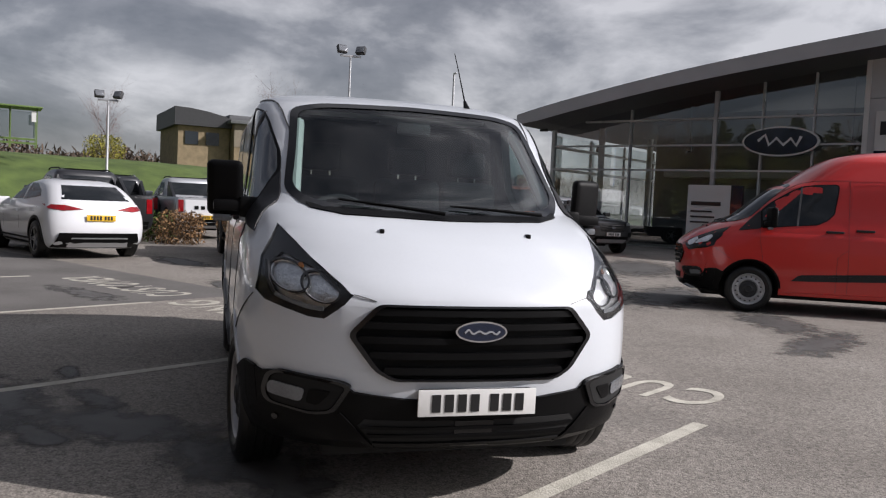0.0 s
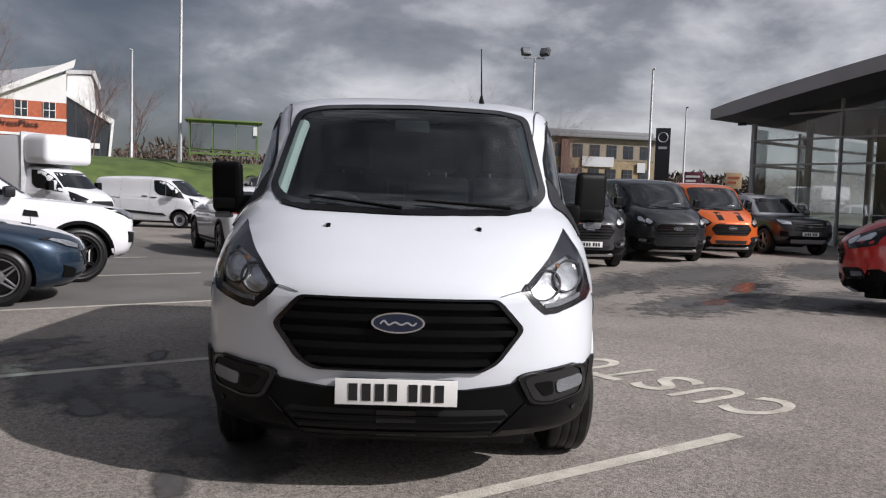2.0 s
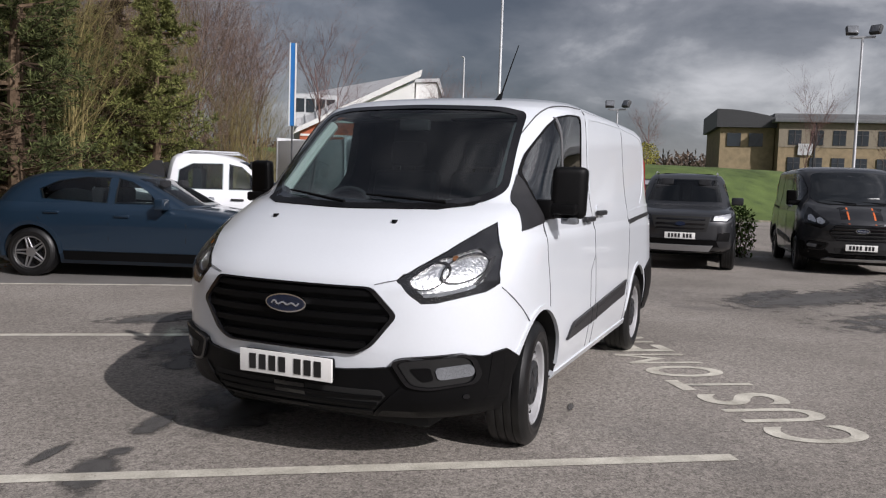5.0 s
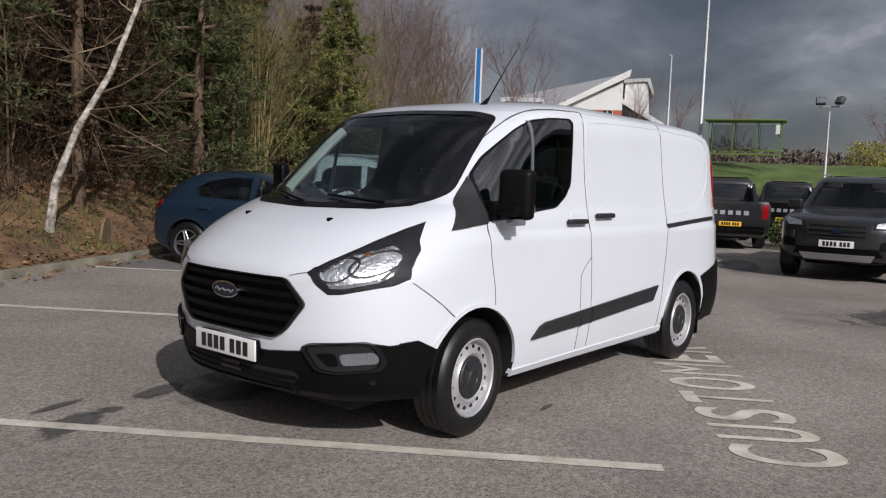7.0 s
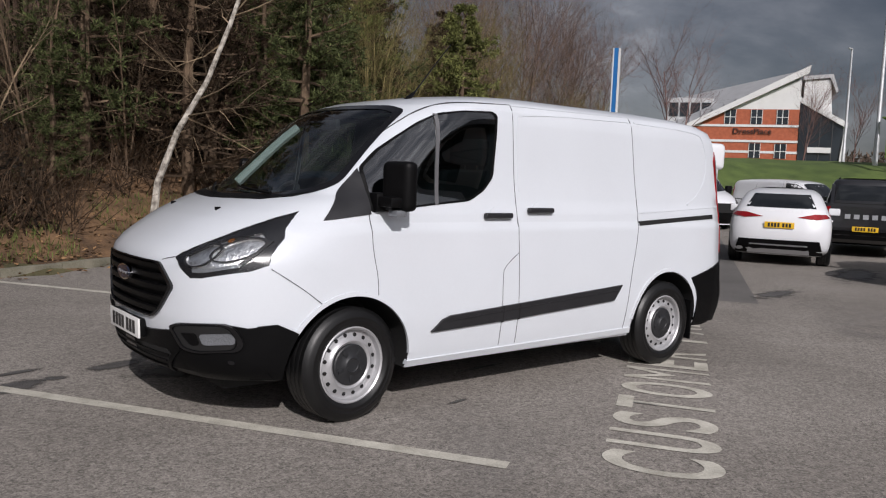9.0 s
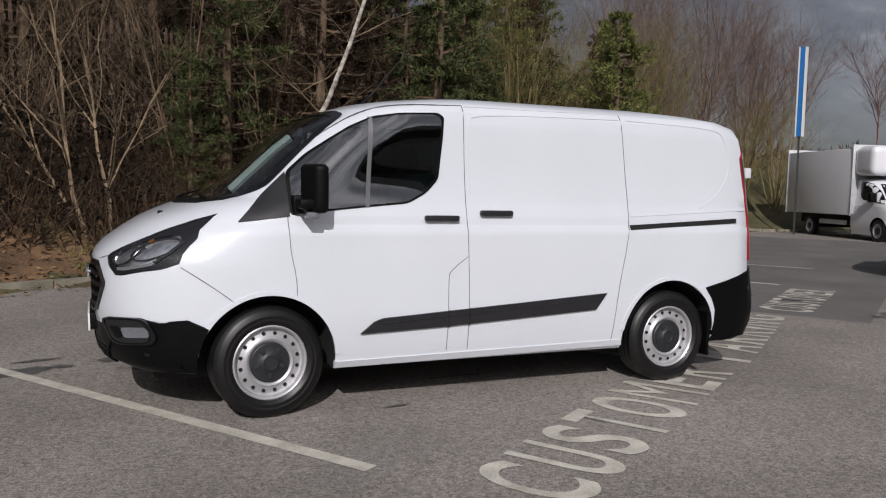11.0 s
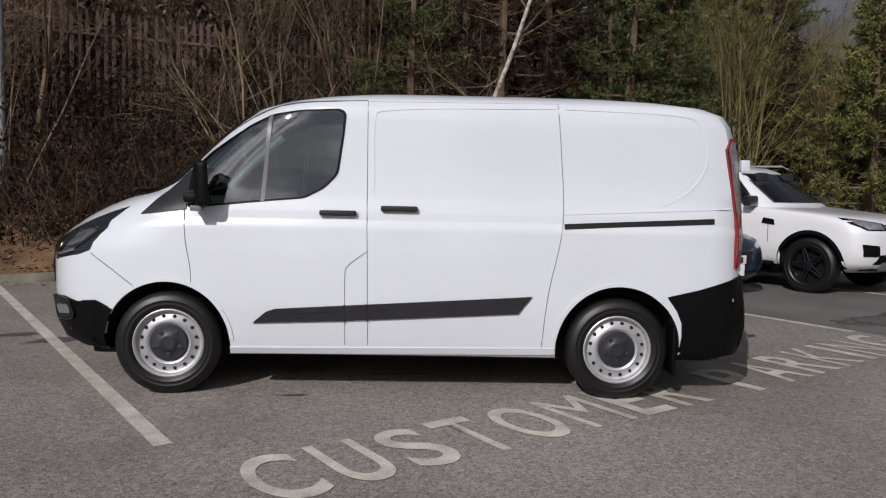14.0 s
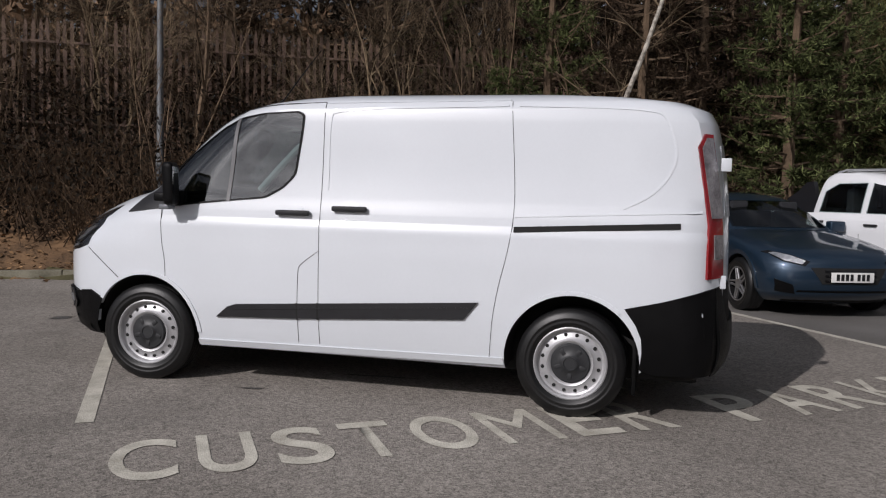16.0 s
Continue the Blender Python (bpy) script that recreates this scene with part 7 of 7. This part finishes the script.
shrub("shrub", "yellow-green bush on the grass bank", bark("yellow_bush", (0.12, 0.12, 0.02), (0.28, 0.25, 0.05)), 55.5, 8.2, 5.0, 2.5, 1.7, 6, 2500, 0.06)

# ---- the vehicles in their places ----
def at(x, y, heading):
    """A vehicle's pose: front axle over (x, y), nose towards the heading in degrees."""
    return pose(x, y, 0, 0, 0, heading - 180)


van("white panel van with black lower bumper, parked across the bays", WHITE, pose(0, 0, 0))

HATCH = dict(
    lower=([(0.18, -0.66), (0.28, -0.82), (0.45, -0.87), (0.62, -0.85), (0.72, -0.79), (0.80, -0.60), (0.88, -0.22), (0.94, 0.15), (0.99, 0.55)],
           [(0.18, 3.25), (0.30, 3.43), (0.55, 3.50), (0.85, 3.47), (0.99, 3.40)],
           [(0.18, 0.78), (0.28, 0.86), (0.45, 0.895), (0.70, 0.905), (0.88, 0.885), (0.99, 0.83)],
           [(0.18, 0.5), (0.6, 0.6), (0.8, 0.75), (0.99, 0.8)], [(0.18, 0.3), (0.99, 0.45)]),
    upper=([(0.93, 0.40), (1.02, 0.58), (1.20, 0.92), (1.34, 1.22), (1.41, 1.45), (1.455, 1.9)],
           [(0.93, 3.40), (1.05, 3.34), (1.20, 3.20), (1.34, 2.98), (1.41, 2.75), (1.455, 2.4)],
           [(0.93, 0.845), (1.02, 0.81), (1.20, 0.73), (1.34, 0.655), (1.41, 0.56), (1.455, 0.3)],
           [(0.93, 0.45), (1.455, 0.45)], [(0.93, 0.5), (1.455, 0.5)]),
    base=2.70, r=0.325, arch=0.375, track=0.80, wheel="alloy",
    windows=[[(0.98, 1.0), (1.20, 1.18), (1.42, 1.30), (1.62, 1.345), (1.62, 1.0)], [(1.70, 1.0), (1.70, 1.35), (2.05, 1.35), (2.42, 1.29), (2.66, 1.17), (2.60, 1.04)]],
    gaps=[[(0.62, 0.30), (0.62, 0.75), (0.75, 0.95)], [(1.66, 0.30), (1.66, 0.96)], [(2.45, 0.62), (2.62, 0.80), (2.68, 0.95)]],
    handles=[(1.38, 0.84), (2.33, 0.87)], mirror=(0.85, 1.0),
    lamp=[(-0.46, 0.665), (-0.52, 0.615), (-0.72, 0.66), (-0.84, 0.75), (-0.78, 0.765), (-0.62, 0.73)], fog=[(-0.60, 0.30), (-0.78, 0.32), (-0.80, 0.46), (-0.64, 0.40)],
    tail=[(-0.52, 0.86), (-0.80, 0.80), (-0.86, 0.90), (-0.80, 0.97), (-0.56, 0.95)],
    screen=[(-0.66, 1.0), (-0.56, 1.34), (0.56, 1.34), (0.66, 1.0)], rear_glass=[(-0.60, 1.06), (-0.52, 1.32), (0.52, 1.32), (0.60, 1.06)],
    grille=[(-0.46, 0.60), (-0.34, 0.42), (0.34, 0.42), (0.46, 0.60)], bumper=[(-0.66, 0.20), (0.66, 0.20), (0.58, 0.34), (-0.58, 0.34)], rear_bumper=[(-0.70, 0.22), (0.70, 0.22), (0.70, 0.48), (-0.70, 0.48)],
    plates=(0.50, 0.72))

CROSS = dict(HATCH)
CROSS.update(
    lower=([(0.20, -0.62), (0.30, -0.80), (0.50, -0.86), (0.70, -0.85), (0.82, -0.76), (0.92, -0.45), (1.0, 0.05), (1.04, 0.5)],
           [(0.20, 3.22), (0.34, 3.42), (0.60, 3.47), (0.90, 3.42), (1.04, 3.36)],
           [(0.20, 0.78), (0.30, 0.87), (0.50, 0.905), (0.75, 0.912), (0.92, 0.89), (1.04, 0.84)],
           [(0.2, 0.5), (0.6, 0.6), (1.04, 0.8)], [(0.2, 0.35), (1.04, 0.5)]),
    upper=([(0.98, 0.40), (1.08, 0.60), (1.26, 0.95), (1.39, 1.25), (1.455, 1.5), (1.49, 1.9)],
           [(0.98, 3.36), (1.10, 3.28), (1.26, 3.05), (1.39, 2.78), (1.455, 2.5), (1.49, 2.2)],
           [(0.98, 0.86), (1.08, 0.82), (1.26, 0.74), (1.39, 0.66), (1.455, 0.56), (1.49, 0.3)],
           [(0.98, 0.45), (1.49, 0.45)], [(0.98, 0.5), (1.49, 0.5)]),
    base=2.65, r=0.345, arch=0.40, arch_mat=TRIM,
    windows=[[(0.98, 1.06), (1.20, 1.24), (1.42, 1.35), (1.62, 1.39), (1.62, 1.06)], [(1.70, 1.06), (1.70, 1.39), (2.05, 1.38), (2.45, 1.27), (2.62, 1.14)]],
    tail=[(-0.30, 0.93), (-0.62, 0.90), (-0.84, 0.93), (-0.86, 1.0), (-0.60, 1.0)],
    rear_glass=[(-0.62, 1.10), (-0.50, 1.36), (0.50, 1.36), (0.62, 1.10)], screen=[(-0.66, 1.07), (-0.56, 1.39), (0.56, 1.39), (0.66, 1.07)],
    rear_bumper=[(-0.78, 0.24), (0.78, 0.24), (0.70, 0.50), (-0.70, 0.50)], plates=(0, 0.78),
    extra=[lambda root, lo, up: part("rear_skid", laid([(-0.55, 0.26), (0.55, 0.26), (0.50, 0.42), (-0.50, 0.42)], lo.on_tail, 0.035, 0.03, 0.2), SILVER, root)])


def pickup_extra(rails=True, letters=None, hoop=None):
    def f(root, lo, up):
        if rails:
            for sg in (-1, 1):
                bm = bmesh.new()
                tube(bm, [(1.22, sg * 0.60, 1.755), (1.32, sg * 0.585, 1.80), (2.05, sg * 0.585, 1.805), (2.18, sg * 0.60, 1.765)], [0.016] * 4, 6)
                part("roof_rail", bm, SILVER if letters is None else TRIM, root)
        part("bed_cover", boxed(2.50, 4.36, -0.69, 0.69, 1.08, 1.14, 0.02), TRIM, root, "black load bed cover")
        for sg in (-1, 1):
            bm = prism([(2.43, 1.14), (2.43, 1.50), (2.48, 1.64), (2.60, 1.63), (2.72, 1.52), (3.30, 1.15)], "y", sg * 0.71 - 0.04, sg * 0.71 + 0.04)
            part("sports_bar", bm, hoop or TRIM, root)
        part("tailgate", laid([(-0.66, 0.66), (0.66, 0.66), (0.68, 1.13), (-0.68, 1.13)], lo.on_tail, 0.012, 0.02, 0.3), letters or TRIM, root, "pickup tailgate")
        for k in range(5):
            part("tailgate_bar", laid([(-0.42 + k * 0.18, 0.86), (-0.31 + k * 0.18, 0.86), (-0.31 + k * 0.18, 0.96), (-0.42 + k * 0.18, 0.96)], lo.on_tail, 0.018, 0.008, 0.3), SILVER if letters is not WHITE_B else TRIM, root)
        for sg in (-1, 1):
            part("fender_vent", laid([(0.52, 0.92), (0.72, 0.94), (0.70, 1.02), (0.54, 1.00)], lo.on_side(sg), 0.010, 0.012, 0.2), TRIM, root)
            part("side_step", boxed(0.55, 2.6, sg * 0.86 - 0.08, sg * 0.86 + 0.08, 0.34, 0.40, 0.02), TRIM, root)
    return f


PICKUP = dict(
    lower=([(0.32, -0.66), (0.42, -0.84), (0.60, -0.89), (0.85, -0.89), (0.98, -0.84), (1.06, -0.68), (1.11, -0.30), (1.15, 0.15), (1.19, 0.55)],
           [(0.32, 4.25), (0.50, 4.42), (0.80, 4.44), (1.19, 4.43)],
           [(0.32, 0.80), (0.45, 0.89), (0.70, 0.93), (0.95, 0.93), (1.10, 0.91), (1.19, 0.86)],
           [(0.32, 0.45), (0.8, 0.5), (1.19, 0.7)], [(0.32, 0.12), (1.19, 0.12)]),
    upper=([(1.12, 0.40), (1.24, 0.58), (1.50, 0.95), (1.66, 1.18), (1.755, 1.42), (1.795, 1.8)],
           [(1.12, 2.46), (1.50, 2.43), (1.66, 2.39), (1.755, 2.3), (1.795, 2.0)],
           [(1.12, 0.875), (1.24, 0.845), (1.50, 0.775), (1.66, 0.725), (1.755, 0.66), (1.795, 0.45)],
           [(1.12, 0.40), (1.795, 0.4)], [(1.12, 0.15), (1.795, 0.2)]),
    base=3.22, r=0.385, arch=0.445, track=0.83, wheel="black", bed=(2.50, 4.36), arch_mat=TRIM, mirror=(0.82, 1.24),
    windows=[[(0.86, 1.20), (1.06, 1.40), (1.26, 1.58), (1.46, 1.62), (1.46, 1.20)], [(1.54, 1.20), (1.54, 1.62), (2.02, 1.61), (2.22, 1.50), (2.25, 1.20)]],
    gaps=[[(0.62, 0.45), (0.62, 0.9), (0.72, 1.15)], [(1.50, 0.45), (1.50, 1.15)], [(2.36, 0.75), (2.40, 1.15)], [(2.48, 0.45), (2.48, 1.15)]],
    handles=[(1.22, 1.05), (2.10, 1.07)],
    lamp=[(-0.50, 0.90), (-0.52, 0.99), (-0.72, 1.03), (-0.87, 1.06), (-0.88, 0.98), (-0.78, 0.90)], fog=[(-0.62, 0.56), (-0.82, 0.56), (-0.84, 0.72), (-0.64, 0.70)],
    tail=[(-0.72, 0.78), (-0.86, 0.78), (-0.86, 1.12), (-0.72, 1.12)],
    screen=[(-0.70, 1.23), (-0.60, 1.66), (0.60, 1.66), (0.70, 1.23)], rear_glass=[(-0.66, 1.25), (-0.60, 1.62), (0.60, 1.62), (0.66, 1.25)],
    grille=[(-0.50, 0.98), (-0.44, 0.72), (0.44, 0.72), (0.50, 0.98)], bumper=[(-0.72, 0.36), (0.72, 0.36), (0.60, 0.58), (-0.60, 0.58)], skid=[(-0.50, 0.38), (0.50, 0.38), (0.56, 0.48), (-0.56, 0.48)],
    rear_bumper=[(-0.78, 0.42), (0.78, 0.42), (0.78, 0.60), (-0.78, 0.60)], plates=(0.64, 0.64))

car("hatchback", "metallic blue hatchback with grey alloy wheels in a bay", "car", BLUE, at(5.30, 4.92, -68), HATCH)
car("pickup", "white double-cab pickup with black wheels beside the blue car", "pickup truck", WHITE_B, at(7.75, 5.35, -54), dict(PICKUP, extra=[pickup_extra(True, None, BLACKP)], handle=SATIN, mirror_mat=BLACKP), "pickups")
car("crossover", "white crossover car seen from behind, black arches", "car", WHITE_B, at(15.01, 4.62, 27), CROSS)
car("pickup", "black double-cab pickup showing its tailgate and yellow plate", "pickup truck", BLACKP, at(19.9, 5.09, 25), dict(PICKUP, extra=[pickup_extra(True, BLACKP, BLACKP)]), "pickups")
car("pickup", "silver double-cab pickup with a white tailgate", "pickup truck", SILVER, at(24.17, 2.29, 15), dict(PICKUP, wheel="alloy", extra=[pickup_extra(True, WHITE_B, BLACKP)]), "pickups")
car("pickup", "dark blue-grey pickup parked among the other pickups", "pickup truck", DKGREY, at(25.52, 4.62, 15), dict(PICKUP, extra=[pickup_extra(True, None, BLACKP)]), "pickups")
car("pickup", "dark grey double-cab pickup facing the white van", "pickup truck", DKGREY, at(11.45, -0.31, 185), dict(PICKUP, wheel="alloy", extra=[pickup_extra(True, None, BLACKP)]), "pickups")
van("dark grey van with orange bonnet stripes in the row", GREY, at(12.75, -3.22, 188), False, mat("orange_stripe", (0.55, 0.12, 0.03), rough=0.4), group="parked vans", wheel="alloy")
van("plain dark grey van in the row", DKGREY, at(15.2, -5.75, 189), False, group="parked vans", wheel="alloy", plate=False)
van("bright orange van with black bonnet stripes", ORANGE, at(17.22, -7.83, 186), False, GLOSSBLK, group="parked vans", wheel="alloy", plate=False)
# silver roof colour paints the sky's reflection on the dark bodywork
car("pickup", "black off-roader by the showroom, roof silvered for its sky reflection", "pickup truck", BLACKP, at(19.65, -11.02, 188), dict(PICKUP, wheel="alloy", roof=SILVER, extra=[pickup_extra(True, None, BLACKP)]), "pickups")
van("red high-roof panel van with silver steel wheels", RED, at(6.5, -6.8, 61), False, high=True, plate=False)


def luton():
    """A box lorry: van cab with a rounded pod over it and a tall pale box behind."""
    root = thing("box_lorry", "white box lorry with a grey-white load box", "lorry")
    cabs = Shell([(z, v) for z, v in VAN_FRONT if z < 1.9] + [(1.95, 0.80), (2.0, 1.0)], [(0.18, 1.5), (2.0, 1.5)], [(z, v) for z, v in VAN_HALF if z < 1.9] + [(1.95, 0.75), (2.0, 0.65)], VAN_NOSE, [(0.18, 0.06), (2.0, 0.06)])
    cut = []
    for sg in (-1, 1):
        c = bmesh.new()
        lathe(c, [(0.42, 0.6 * sg), (0.42, 1.2 * sg)], 28)
        bmesh.ops.transform(c, matrix=Matrix.Translation((0, 0, 0.34)), verts=c.verts)
        cut.append(c)
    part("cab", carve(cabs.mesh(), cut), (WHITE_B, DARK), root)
    part("windscreen", laid([(-0.735, 1.33), (-0.66, 1.80), (0.66, 1.80), (0.735, 1.33), (0.0, 1.285)], cabs.on_nose, 0.005, 0.01, 0.08), GLASS_D, root)
    part("grille", laid(GRILLE, cabs.on_nose, 0.01, 0.02, 0.08), DARK, root)
    part("front_bumper", laid([(-0.88, 0.22), (0.88, 0.22), (0.88, 0.60), (-0.88, 0.60)], cabs.on_nose, 0.012, 0.03, 0.08), TRIM, root)
    for sg in (-1, 1):
        part("door_window", laid(DOOR_WINDOW, cabs.on_side(sg), 0.005, 0.01, 0.1), GLASS_D, root)
        part("mirror_base", laid([(-0.175, 1.165), (-0.06, 1.285), (0.125, 1.465), (0.12, 1.205)], cabs.on_side(sg), 0.006, 0.01, 0.1), TRIM, root)
        part("headlight", laid(LAMP if sg < 0 else mirror_y(LAMP), cabs.on_nose, 0.008, 0.015, 0.05), GLOSSBLK, root)
        part("door_mirror", boxed(0.12, 0.28, sg * 1.06 - 0.11, sg * 1.06 + 0.11, 1.22, 1.52, 0.04), TRIM, root)
        add_wheel(root, 0, sg * 0.87, 0.34, sg, "steel")
        add_wheel(root, 3.95, sg * 0.87, 0.34, sg, "steel")
        part("side_guard", boxed(1.7, 3.3, sg * 0.95 - 0.02, sg * 0.95 + 0.02, 0.45, 0.60, 0.01), GALV, root)
    part("load_box", boxed(1.35, 5.5, -1.06, 1.06, 0.78, 2.95, 0.03), WHITE_B, root, "tall plain white load box")
    for x in (1.36, 5.49):
        part("box_edge", boxed(x - 0.03, x + 0.03, -1.075, 1.075, 0.76, 3.07, 0.012), GALV, root)
    part("pod", boxed(0.35, 1.40, -1.0, 1.0, 2.06, 3.0, 0.22, None, 4), WHITE_B, root, "rounded wind deflector pod")
    part("chassis", boxed(1.2, 5.3, -0.55, 0.55, 0.42, 0.78, 0.03), DARK, root)
    for x in (0, 3.95):
        part("axle", boxed(x - 0.06, x + 0.06, -0.8, 0.8, 0.28, 0.40, 0.02), DARK, root)
    root.matrix_world = at(22.2, 11.4, 251)


luton()
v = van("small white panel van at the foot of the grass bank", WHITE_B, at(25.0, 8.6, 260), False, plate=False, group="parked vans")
v.scale = (0.90, 0.90, 0.90)


def stump():
    """A short broken stump on the bank."""
    bm = bmesh.new()
    tube(bm, [(0, 0, -0.15), (0.01, 0, 0.12), (0.03, 0.01, 0.30), (0.05, 0.02, 0.40)], [0.13, 0.10, 0.085, 0.04], 9)
    st = part("tree_stump", bm, BARKP, None)
    tagged(st, "short pale broken tree stump on the leafy bank", "tree stump")
    st.matrix_world = pose(3.05, 8.75, ground_z(3.05, 8.75))


def board(label, m, x, y, z, w, h, ang):
    """A sign board on two legs."""
    root = thing("sign_board", label, "sign", "sign boards")
    part("panel", boxed(-w / 2, w / 2, -0.06, 0.06, 0.9, 0.9 + h, 0.01), m, root)
    for k in (-1, 1):
        part("leg", boxed(k * w * 0.4 - 0.05, k * w * 0.4 + 0.05, -0.05, 0.05, -2.2, 0.95), DKSTEEL, root)
    for k in range(2):
        part("sign_bar", boxed(-w * 0.36, w * (0.36 - 0.2 * k), -0.08, -0.055, 0.9 + h * (0.60 - 0.3 * k), 0.9 + h * (0.75 - 0.3 * k)), RENDERW if m is not CREAM else BRICK, root)
    root.matrix_world = pose(x, y, z, 0, 0, ang)


CREAM = mat("cream_sign", (0.50, 0.36, 0.22), rough=0.5, var=0.05)
stump()
board("maroon sign board with pale bars beyond the car park", mat("maroon_sign", (0.10, 0.02, 0.04), rough=0.5, var=0.05), 57.4, -20.2, 2.0, 1.45, 1.1, -107)
board("cream sign board with red bars beyond the car park", CREAM, 56.4, -23.0, 1.9, 1.15, 1.2, -107)
